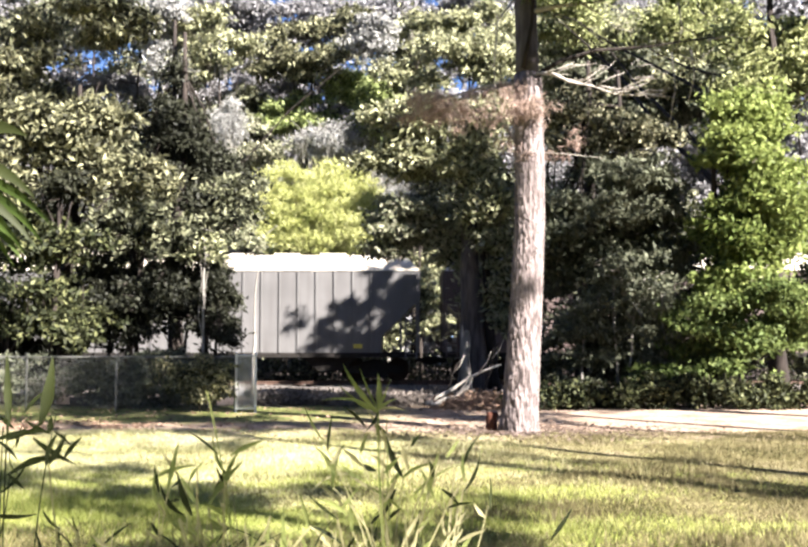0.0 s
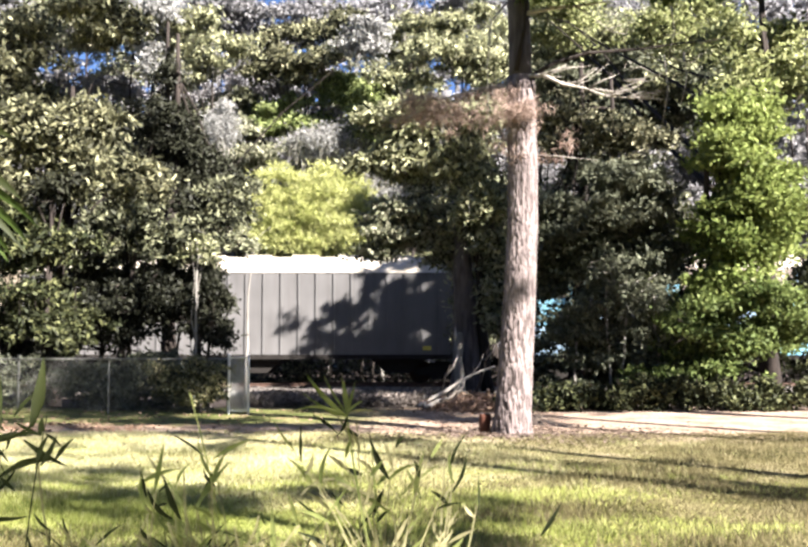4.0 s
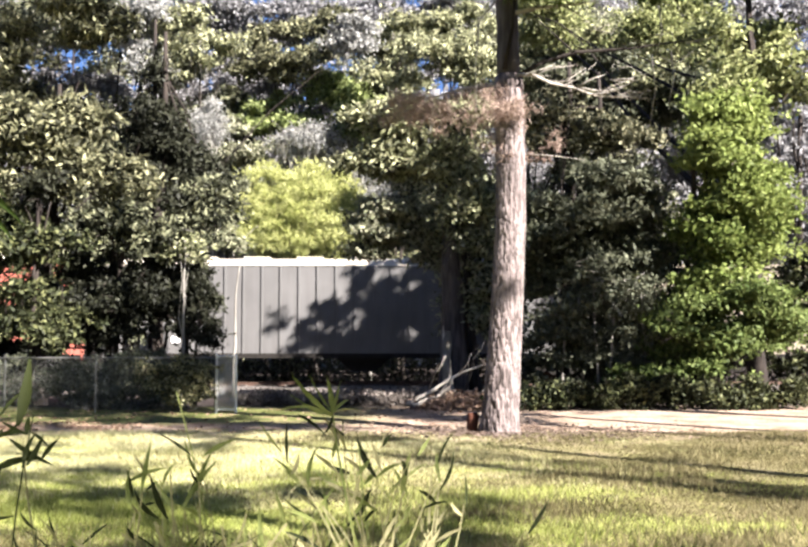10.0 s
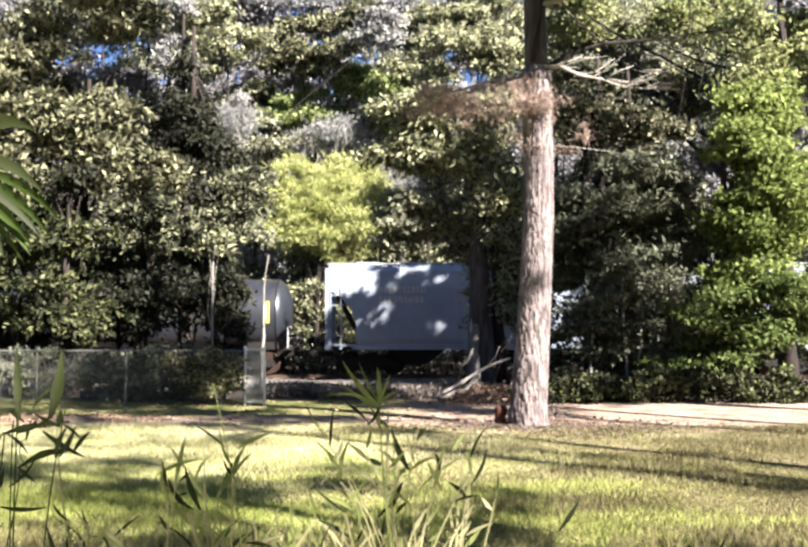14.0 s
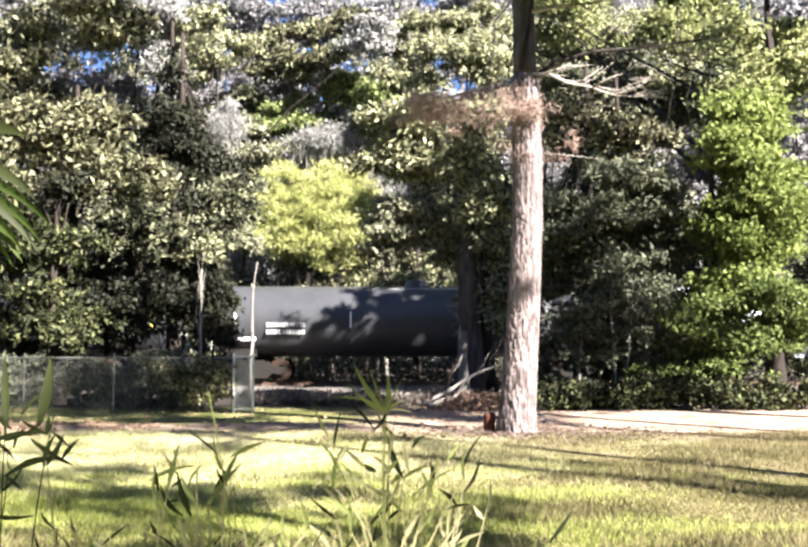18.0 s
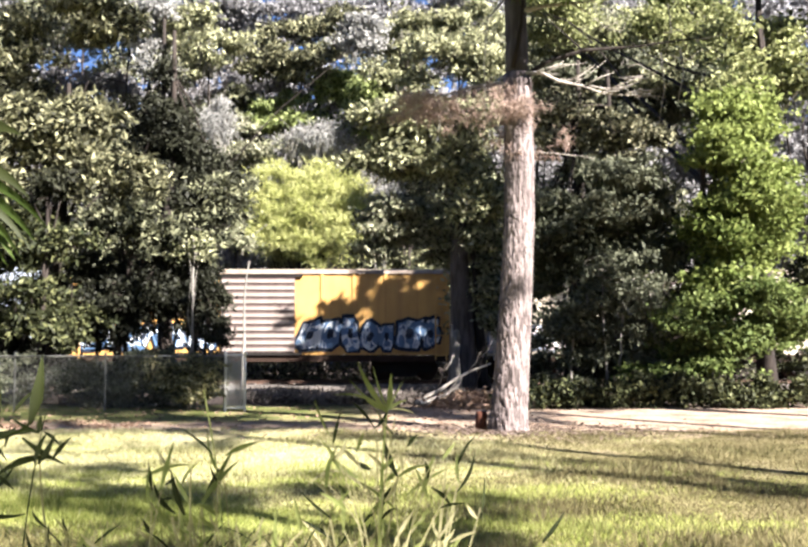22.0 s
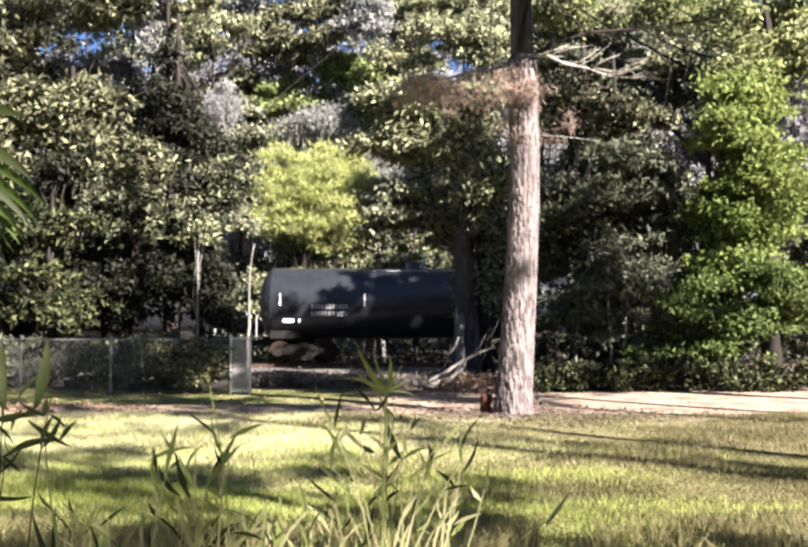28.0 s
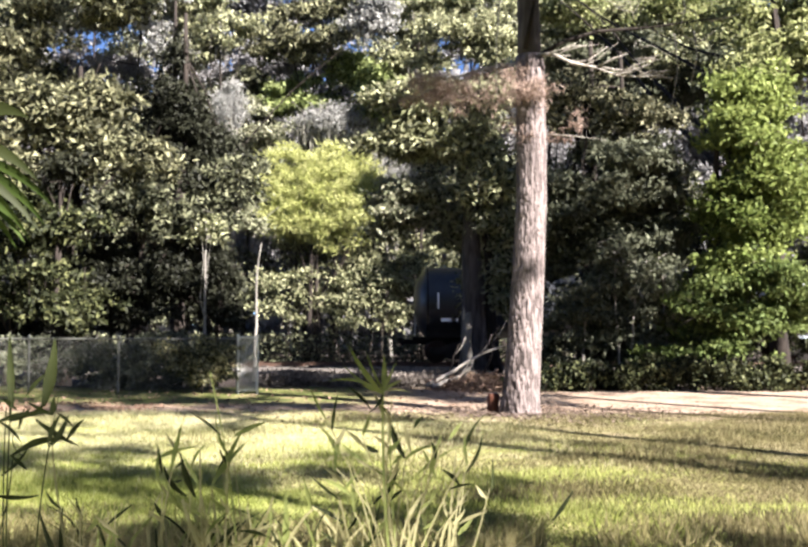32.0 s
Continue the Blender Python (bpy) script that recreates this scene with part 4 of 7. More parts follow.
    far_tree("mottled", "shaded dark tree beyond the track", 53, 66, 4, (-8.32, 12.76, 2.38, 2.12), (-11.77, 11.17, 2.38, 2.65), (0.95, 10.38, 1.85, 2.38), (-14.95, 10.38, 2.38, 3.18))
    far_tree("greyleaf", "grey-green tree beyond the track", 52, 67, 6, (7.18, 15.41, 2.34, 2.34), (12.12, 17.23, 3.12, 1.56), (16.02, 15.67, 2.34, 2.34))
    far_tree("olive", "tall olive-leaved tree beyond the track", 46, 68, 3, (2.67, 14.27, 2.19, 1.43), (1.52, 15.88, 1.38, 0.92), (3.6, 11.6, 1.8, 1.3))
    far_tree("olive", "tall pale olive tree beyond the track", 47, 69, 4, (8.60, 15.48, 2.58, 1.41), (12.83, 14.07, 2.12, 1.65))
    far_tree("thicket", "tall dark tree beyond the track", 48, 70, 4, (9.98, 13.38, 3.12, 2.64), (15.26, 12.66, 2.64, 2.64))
    # pale leaves added where bright sky shows between the crowns
    far_tree("paleleaf", "tall tree whose pale sprays stand in for sky gaps", 49, 71, 8, (-12.10, 16.81, 1.72, 1.47), (-11.12, 14.85, 1.10, 0.73), (-18.72, 14.36, 1.23, 1.96), (-1.57, 16.08, 0.98, 1.47))
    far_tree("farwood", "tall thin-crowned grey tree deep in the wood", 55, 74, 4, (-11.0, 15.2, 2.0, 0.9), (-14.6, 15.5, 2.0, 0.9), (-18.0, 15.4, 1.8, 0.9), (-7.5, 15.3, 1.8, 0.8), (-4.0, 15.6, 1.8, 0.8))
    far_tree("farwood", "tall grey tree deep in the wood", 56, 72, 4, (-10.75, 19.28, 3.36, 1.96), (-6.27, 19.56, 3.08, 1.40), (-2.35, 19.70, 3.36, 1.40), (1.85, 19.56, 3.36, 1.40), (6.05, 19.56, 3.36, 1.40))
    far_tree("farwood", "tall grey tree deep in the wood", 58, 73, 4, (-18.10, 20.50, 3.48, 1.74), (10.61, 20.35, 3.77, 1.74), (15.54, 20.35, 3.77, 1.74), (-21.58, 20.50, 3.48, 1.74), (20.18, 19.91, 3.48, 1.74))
    rng = np.random.default_rng(77)
    for i in range(15):
        x = -38 + 5.4 * i + rng.uniform(-1, 1)
        y = 63 + rng.uniform(-2, 4)
        z = 16.5 + rng.uniform(-1.0, 2.5)
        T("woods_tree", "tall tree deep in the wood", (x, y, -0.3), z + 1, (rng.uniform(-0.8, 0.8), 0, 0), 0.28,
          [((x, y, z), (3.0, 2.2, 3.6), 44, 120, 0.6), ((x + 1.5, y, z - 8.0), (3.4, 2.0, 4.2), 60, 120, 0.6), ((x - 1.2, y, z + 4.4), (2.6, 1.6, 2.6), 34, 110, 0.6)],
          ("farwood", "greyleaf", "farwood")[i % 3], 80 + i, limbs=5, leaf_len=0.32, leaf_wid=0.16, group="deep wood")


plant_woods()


def woods_behind():
    """The wood's dark depth: one far mass of leaves that closes the view."""
    rng = np.random.default_rng(5)
    n = 170000
    p = np.stack([rng.uniform(-75, 75, n), rng.uniform(74, 82, n), rng.uniform(-0.5, 16, n) + 6 * rng.random(n) ** 2], 1)
    v, f = leaf_arrays(p, 0.95, 0.6, rng)
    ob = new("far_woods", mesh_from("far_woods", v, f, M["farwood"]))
    tagged(ob, "dark mass of far woods behind the railway", "woods", kind="stuff")


woods_behind()


def brush_floor():
    """Low dark brush on the far side of the track."""
    rng = np.random.default_rng(15)
    n = 26000
    p = np.stack([rng.uniform(-26, 24, n), rng.uniform(45.6, 47.2, n), -0.4 + 1.5 * rng.random(n) ** 1.6], 1)
    v, f = leaf_arrays(p, 0.18, 0.1, rng)
    tagged(new("low_brush", mesh_from("low_brush", v, f, M["mottled"])), "low olive-green brush along the far side of the track", "brush", kind="stuff")


brush_floor()


def shaded_ground_tangle():
    """A low leaf tangle added in place of mottled, shaded ground before the track."""
    rng = np.random.default_rng(16)
    n = 22000
    x = rng.uniform(-3.6, 2.4, n)
    y = rng.uniform(25.2, 27.6, n)
    top = 0.26 + 0.16 * np.array([noise.noise((a * 1.3, b * 1.3, 1.5)) for a, b in zip(x, y)])
    z = top * rng.random(n) ** 0.8
    v, f = leaf_arrays(np.stack([x, y, z - 0.05], 1), 0.13, 0.05, rng, -0.2)
    tagged(new("shaded_ground_tangle", mesh_from("shaded_ground_tangle", v, f, M["groundtangle"])), "low grey-brown tangle standing in for mottled shaded ground", "brush", kind="stuff")


shaded_ground_tangle()


def woods_round():
    """Unseen woods behind the eye and at both sides, added to hold back sky light."""
    rng = np.random.default_rng(6)
    n = 26000
    u = rng.uniform(0, 1, n)
    ang = np.pi * (0.97 + 1.06 * u)
    r = rng.uniform(30, 36, n)
    p = np.stack([r * np.cos(ang) * 1.15, 6 + r * np.sin(ang), rng.uniform(-0.3, 17, n) + 4 * rng.random(n) ** 2], 1)
    v, f = leaf_arrays(p, 1.0, 0.6, rng)
    tagged(new("sky_blocking_woods", mesh_from("sky_blocking_woods", v, f, M["dark"])), "unseen ring of woods added to hold back sky light", "woods", kind="stuff")


woods_round()


# ---- the pine on the lawn ----
def pine():
    t = empty("pine_tree", pose(1.95, 17.6, 0))
    tagged(t, "tall pine with flaky sunlit bark at the lane's edge", "tree")
    pts = [(0, 0, -0.1), (0.0, 0, 0.12), (0.03, 0, 0.5), (0.08, 0, 1.3), (0.15, 0, 2.4), (0.21, 0, 3.6), (0.215, 0, 4.6), (0.2, 0, 5.8), (0.17, 0, 7.2), (0.1, 0, 10), (0, 0.1, 15), (-0.1, 0.1, 24)]
    fine = []
    for a, b in zip(pts[:-1], pts[1:]):
        for k in range(4):
            fine.append(Vector(a).lerp(Vector(b), k / 4))
    fine.append(Vector(pts[-1]))
    rad = [float(np.interp(p.z, [-0.1, 0.1, 0.4, 1.2, 3, 6, 10, 19], [0.39, 0.33, 0.3, 0.28, 0.255, 0.235, 0.19, 0.07])) for p in fine]
    cut = next(i for i, q in enumerate(fine) if q.z > 6.05)
    part("trunk", tube_mesh("trunk", fine[:cut + 1], rad[:cut + 1], M["pinebark"], 22, 0.03, 3), None, t)
    # from the cut upward the trunk is darker and narrower
    part("upper_trunk", tube_mesh("upper_trunk", fine[cut:], [q * 0.86 for q in rad[cut:]], M["greybark"], 18, 0.08, 4), None, t, "dark narrower upper trunk")
    # bark plates
    rng = np.random.default_rng(8)
    vs, fs, n0 = [], [], 0
    for _ in range(2600):
        z = rng.uniform(0.05, 6.0)
        a = rng.uniform(math.pi * 0.95, math.pi * 2.05)
        c = np.array([np.interp(z, [p[2] for p in pts], [p[0] for p in pts]), 0, z])
        r = np.interp(z, [-0.1, 0.1, 0.4, 1.2, 3, 6, 10, 19], [0.39, 0.33, 0.3, 0.28, 0.255, 0.235, 0.19, 0.07])
        h, w, d = rng.uniform(0.04, 0.15), rng.uniform(0.018, 0.045), rng.uniform(0.003, 0.013)
        o = np.array([math.cos(a), math.sin(a), 0])
        s = np.array([-math.sin(a), math.cos(a), 0])
        up = np.array([0, 0, 1.0])
        b = c + o * (r - 0.012)
        ring = [b - s * w - up * h * 0.8, b + s * w - up * h, b + s * w * 0.9 + up * h, b - s * w + up * h * 0.7]
        tip = [b + o * (d + 0.012) + (q - b) * 0.7 for q in ring]
        vs += ring + tip
        for q in ((4, 5, 6, 7), (0, 1, 5, 4), (1, 2, 6, 5), (2, 3, 7, 6), (3, 0, 4, 7)):
            fs.append(np.array(q) + n0)
        n0 += 8
    tagged(part("flaky_bark", mesh_from("flaky_bark", np.array(vs), np.array(fs), M["pinebark"]), None, t), kind="stuff")

    def limb(pts, r, mat="deadwood", name="dead_branch", sides=7):
        part(name, tube_mesh(name, pts, [r * (1 - 0.8 * i / (len(pts) - 1)) for i in range(len(pts))], M[mat], sides, 0.25, int(r * 1000)), None, t)

    limb([(0.25, -0.1, 6.05), (0.7, -0.25, 6.3), (1.3, -0.3, 6.48), (2.2, -0.3, 6.55), (3.4, -0.2, 6.75)], 0.05, "bark", "branch")
    limb([(0.25, -0.1, 7.22), (0.7, -0.25, 7.28), (1.3, -0.3, 7.32), (1.75, -0.3, 7.4)], 0.045)
    limb([(1.1, -0.3, 7.3), (1.4, -0.35, 7.1), (1.65, -0.4, 6.85)], 0.018)
    limb([(-0.1, -0.1, 5.95), (-0.6, -0.3, 5.85), (-1.2, -0.4, 5.65), (-1.8, -0.5, 5.3)], 0.035)
    limb([(0.1, -0.2, 6.2), (0.22, -0.4, 6.9), (0.3, -0.5, 8.0)], 0.05, "bark", "branch")
    limb([(-0.05, -0.2, 7.4), (-0.35, -0.4, 7.0), (-0.42, -0.42, 6.2), (-0.4, -0.4, 5.2)], 0.02)
    # a bleached bough broken into crooked twigs
    main = [(0.3, -0.15, 6.12), (0.55, -0.35, 6.08), (0.85, -0.45, 5.9), (1.2, -0.5, 5.82), (1.6, -0.5, 5.68), (2.0, -0.48, 5.66), (2.4, -0.45, 5.7)]
    limb(main, 0.034)
    for k in range(22):
        a = Vector(main[1 + k % 5]) + Vector((rng.uniform(-0.1, 0.2), rng.uniform(-0.1, 0.1), 0))
        d = Vector((rng.uniform(0.3, 0.75), rng.uniform(-0.35, 0.2), rng.uniform(-0.12, 0.3)))
        b = a + d * 0.5 + Vector((0, 0, rng.uniform(-0.1, 0.12)))
        limb([tuple(a), tuple(b), tuple(a + d + Vector((0, 0, rng.uniform(-0.12, 0.08))))], rng.uniform(0.009, 0.019), "deadwood", "dead_twig", 5)
    for k in range(16):
        x, z = rng.uniform(1.5, 3.3), rng.uniform(5.9, 6.9)
        limb([(x, -0.3, z), (x + rng.uniform(0.1, 0.35), -0.35, z + rng.uniform(-0.2, 0.15)), (x + rng.uniform(0.3, 0.7), -0.3, z + rng.uniform(-0.3, 0.2))], rng.uniform(0.007, 0.014), "deadwood" if k % 3 else "bark", "dead_twig", 5)
    for x, z, ln in ((2.62, 6.45, 1.25), (2.95, 6.5, 0.9), (2.75, 7.3, 0.9)):
        limb([(x, -0.3, z), (x + 0.05, -0.32, z - ln * 0.5), (x - 0.06, -0.3, z - ln)], 0.016, "deadwood", "hanging_twig", 5)
    limb([(0.35, 0, 4.78), (0.8, -0.1, 4.74), (1.5, -0.1, 4.66)], 0.011)
    # a bough of dead needles caught round the trunk
    pos = []
    for c, r, k in (((-0.85, -0.4, 5.45), (1.15, 0.4, 0.36), 48), ((0.05, -0.42, 5.5), (0.36, 0.15, 0.32), 14), ((0.45, 0.1, 4.9), (0.6, 0.3, 0.3), 12)):
        q, _ = clump_points(c, r, k, 60, 0.1, rng)
        pos.append(q)
    v, f = leaf_arrays(np.concatenate(pos), 0.17, 0.015, rng, 0.4)
    part("dead_needles", mesh_from("dead_needles", v, f, M["boughneedle"]), None, t, "red-brown dead pine needles caught in the bough")
    # the living crown, high up; eight unseen low boughs are added as shade
    pos = []
    for i in range(34):
        a, z = (i * 2.4, 19.2 + 0.16 * i) if i < 26 else (-0.9 + 0.12 * (i - 26), 7.75 + 0.32 * (i - 26))
        L = 2.0 if i >= 26 else (2.5 - 0.05 * i)
        for u in (0.5, 0.85, 1.15):
            q, _ = clump_points((u * L * math.cos(a), u * L * math.sin(a), z), (0.9, 0.9, 0.4), 4 if i < 26 else 20, 60, 0.22, rng, open_=0)
            pos.append(q)
        limb([(0, 0, z - 0.4), (0.45 * L * math.cos(a), 0.45 * L * math.sin(a), z - 0.1), (1.1 * L * math.cos(a), 1.1 * L * math.sin(a), z + 0.1)], 0.05, "bark", "branch", 5)
    v, f = leaf_arrays(np.concatenate(pos), 0.28, 0.035, rng)
    part("crown", mesh_from("crown", v, f, M["green"]), None, t)
    # dry needle litter round the foot
    n = 2400
    a, r = rng.uniform(0, 2 * math.pi, n), np.abs(rng.normal(0, 1.15, n)) + 0.3
    p = np.stack([1.95 + r * np.cos(a) * 1.5, 17.5 + r * np.sin(a) * 0.8, np.full(n, 0.03)], 1)
    v, f = leaf_arrays(p, 0.1, 0.02, rng, 0, 0.85)
    tagged(new("needle_litter", mesh_from("needle_litter", v, f, M["litter"])), "rusty pine-needle litter round the pine's foot", "litter", kind="stuff")


pine()


def shade_pines():
    """The pines to the right of the view, whose trunks and crowns shade the lawn."""
    rng = np.random.default_rng(21)
    for i, (x, y, h, r, dense) in enumerate(((9.0, 5.2, 17, 0.17, 8), (10.5, 6.4, 18.5, 0.2, 10), (16.0, 9.0, 19, 0.24, 8), (14.2, 8.7, 19, 0.2, 14), (23.0, 19.0, 20, 0.25, 8), (11.5, -3.6, 17, 0.2, 5), (13.6, -6.8, 17, 0.2, 5), (9.6, -8.4, 17, 0.2, 6), (16.4, -1.2, 15, 0.2, 2))):
        T = empty("pine_tree", pose(x, y, 0))
        tagged(T, "tall slender pine at the side of the lawn", "tree", "pines beside the lawn")
        pts = bent((0, 0, -0.1), (rng.uniform(-0.5, 0.5), 0.2, h), 8, 0.15, rng)
        part("trunk", tube_mesh("trunk", pts, [r * (1 - 0.75 * k / 7) for k in range(8)], M["pinebark"], 8, 0.1, i), None, T)
        pos = []
        for k in range(16):
            a, z = k * 2.4 + i, h * 0.6 + h * 0.4 * k / 16
            L = (2.6, 0.9, 2.6, 1.2, 2.6, 2.6, 2.6, 2.6, 1.6)[i] * (1 - 0.5 * k / 16)
            e = np.array([L * math.cos(a), L * math.sin(a), z])
            q, _ = clump_points(e * np.array([0.8, 0.8, 1]), (0.9, 0.9, 0.45), dense, 60, 0.22, rng, open_=0.3)
            pos.append(q)
            part("branch", tube_mesh("branch", [(0, 0, z - 0.5), tuple(e * 0.5 + np.array([0, 0, z * 0.5 - 0.1])), tuple(e)], [0.06, 0.04, 0.015], M["bark"], 5, 0.1, k), None, T)
        v, f = leaf_arrays(np.concatenate(pos), 0.3, 0.045, rng)
        part("crown", mesh_from("crown", v, f, M["green"]), None, T)


shade_pines()


# ---- wire fence ----
def fence():
    F0 = empty("chain_link_fence", pose(0, 23.0, 0))
    tagged(F0, "low galvanised chain-link fence along the lane", "fence")
    xs = [-15.0, -12.8, -10.6, -8.4, -6.4, -3.76]
    for i, x in enumerate(xs):
        bm = bmesh.new()
        bmesh.ops.create_cone(bm, cap_ends=True, segments=10, radius1=0.023, radius2=0.023, depth=1.3, matrix=Matrix.Translation((x, 0.03, 0.6)))
        bmesh.ops.create_uvsphere(bm, u_segments=8, v_segments=5, radius=0.029, matrix=Matrix.Translation((x, 0.03, 1.26)))
        part("post", bm, M["post"], F0)
    bm = bmesh.new()
    bmesh.ops.create_cone(bm, cap_ends=True, segments=8, radius1=0.021, radius2=0.021, depth=11.3, matrix=Matrix.Translation((-9.4, 0.0, 1.19)) @ Matrix.Rotation(math.pi / 2, 4, "Y"))
    part("top_rail", bm, M["post"], F0)
    for a, b in zip(xs[:-1], xs[1:]):
        part("wire_mesh", wire(a + 0.03, b - 0.03, 0.04, 1.17, 0.055, 0.0018), None, F0)
    G = empty("fence_gate", pose(0, 22.95, 0))
    tagged(G, "narrow pale chain-link gate panel at the fence's end", "gate")
    for x in (-3.72, -3.29):
        bm = bmesh.new()
        bmesh.ops.create_cone(bm, cap_ends=True, segments=10, radius1=0.026, radius2=0.026, depth=1.3, matrix=Matrix.Translation((x, 0, 0.6)))
        bmesh.ops.create_uvsphere(bm, u_segments=8, v_segments=5, radius=0.036, matrix=Matrix.Translation((x, 0, 1.26)))
        part("post", bm, M["gatepost"], G)
    for z in (0.05, 1.22):
        bm = bmesh.new()
        bmesh.ops.create_cone(bm, cap_ends=True, segments=8, radius1=0.02, radius2=0.02, depth=0.4, matrix=Matrix.Translation((-3.505, 0.0, z)) @ Matrix.Rotation(math.pi / 2, 4, "Y"))
        part("gate_bar", bm, M["gatepost"], G)
    part("wire_mesh", wire(-3.7, -3.31, 0.06, 1.2, 0.028, 0.0042, "gatewire"), None, G)


def wire(x0, x1, z0, z1, step, r, mat="galv"):
    """Diagonal wires both ways, each a thin three-sided rod."""
    vs, fs, n0 = [], [], 0
    H = z1 - z0
    for sgn in (1, -1):
        k = x0 - H if sgn > 0 else x0
        end = x1 if sgn > 0 else x1 + H
        while k < end:
            a, b = (k, z0), (k + sgn * H, z1)
            lo, hi = max(min(a[0], b[0]), x0), min(max(a[0], b[0]), x1)
            if hi - lo > 0.01:
                pa = (lo, z0 + sgn * (lo - k))
                pb = (hi, z0 + sgn * (hi - k))
                nx, nz = -sgn * 0.707 * r, 0.707 * r
                y = 0.004 * sgn
                q = [(pa[0] - nx, y, pa[1] - nz), (pa[0] + nx, y, pa[1] + nz), (pa[0], y - r, pa[1]),
                     (pb[0] - nx, y, pb[1] - nz), (pb[0] + nx, y, pb[1] + nz), (pb[0], y - r, pb[1])]
                vs += q
                fs += [(n0, n0 + 2, n0 + 5, n0 + 3), (n0 + 2, n0 + 1, n0 + 4, n0 + 5), (n0 + 1, n0, n0 + 3, n0 + 4)]
                n0 += 6
            k += step
    return mesh_from("wire_mesh", np.array(vs), np.array(fs), M[mat])


fence()


# ---- small things on the ground ----
def ground_things():
    rng = np.random.default_rng(31)
    # a stump left of the pine's foot
    s = empty("tree_stump", pose(1.5, 17.75, 0))
    tagged(s, "small red-brown sawn stump beside the pine", "stump")
    part("stump", tube_mesh("stump", [(0, 0, -0.05), (0, 0, 0.1), (0.01, 0, 0.26), (0.01, 0, 0.33)], [0.12, 0.095, 0.11, 0.1], M["redwood"], 10, 0.2, 4), None, s)
    part("cut_face", tube_mesh("cut_face", [(0.01, 0, 0.325), (0.01, 0, 0.338)], [0.09, 0.085], M["deadwood"], 10, 0.1, 5), None, s)
    # a pale stub added in place of sunlight on the live oak's trunk
    s = empty("sunlit_trunk_patch", pose(1.7, 28.35, 0))
    tagged(s, "pale stub standing in for sunlight on the live oak's trunk", "snag")
    part("stem", tube_mesh("stem", [(0, 0, -0.1), (0.02, 0, 0.5), (-0.03, 0, 1.1), (0.0, 0, 1.6), (0.04, 0, 1.85)], [0.2, 0.16, 0.15, 0.13, 0.05], M["palebark"], 9, 0.3, 6), None, s)
    part("pale_tip", tube_mesh("pale_tip", [(-0.05, 0, 1.5), (-0.09, 0, 1.75), (-0.1, 0, 2.0)], [0.07, 0.05, 0.012], M["deadwood"], 6, 0.3, 7), None, s)
    # fallen limbs in a heap behind the lane
    for a, b, r, lab in (((0.5, 24.0, 0.1), (2.3, 24.4, 1.0), 0.052, 1), ((0.62, 23.9, 0.1), (1.5, 24.2, 0.5), 0.06, 1),
                         ((0.9, 24.6, 0.1), (1.3, 24.8, 1.05), 0.035, 0), ((1.2, 24.3, 0.05), (2.5, 24.5, 0.3), 0.06, 0), ((1.9, 24.0, 0.05), (0.9, 24.2, 0.25), 0.045, 0),
                         ((1.7, 24.9, 0.05), (2.3, 25.2, 1.5), 0.05, 0)):
        o = empty("fallen_branch", pose(*a))
        tagged(o, "bleached fallen branch on the brush heap" if lab else "broken brown branch on the brush heap", "branch", "brush heap")
        pts = bent((0, 0, 0), np.array(b) - np.array(a), 7, 0.14, rng)
        part("branch", tube_mesh("branch", pts, [r * (1 - 0.6 * k / 6) for k in range(7)], M["deadwood" if lab else "bark"], 7, 0.25, int(r * 900)), None, o)
        e = pts[4]
        part("twig", tube_mesh("twig", [e, e + np.array([0.2, -0.05, 0.25]), e + np.array([0.3, -0.1, 0.5])], [r * 0.4, r * 0.25, 0.006], M["deadwood"], 5, 0.2, 3), None, o)
    n = 2600
    u = rng.random(n)
    p = np.stack([np.where(u < 0.7, rng.normal(-6.3, 0.8, n), rng.uniform(-9, 3, n)), np.where(u < 0.7, rng.normal(18.9, 0.45, n), rng.uniform(17.5, 24, n)), np.full(n, 0.03)], 1)
    p[:, 2] += np.array([ground_height(a, b) for a, b, _ in p])
    p = p[np.array([noise.noise((a * 0.9, b * 2.2, 3)) > -0.05 or q > 0.7 for (a, b, _), q in zip(p, u)])]
    v, f = leaf_arrays(p, 0.085, 0.04, rng, 0, 0.9)
    tagged(new("leaf_litter", mesh_from("leaf_litter", v, f, M["redlitter"])), "brown fallen leaves strewn over the sandy lane", "litter", kind="stuff")
    # brown litter heap under the oak
    n = 3600
    p = np.stack([rng.normal(1.75, 0.42, n), rng.normal(24.2, 0.4, n), np.abs(rng.normal(0.0, 0.13, n))], 1)
    v, f = leaf_arrays(p, 0.13, 0.07, rng, 0, 0.7)
    tagged(new("leaf_heap", mesh_from("leaf_heap", v, f, M["redlitter"])), "low heap of brown leaves under the live oak", "litter", kind="stuff")


ground_things()


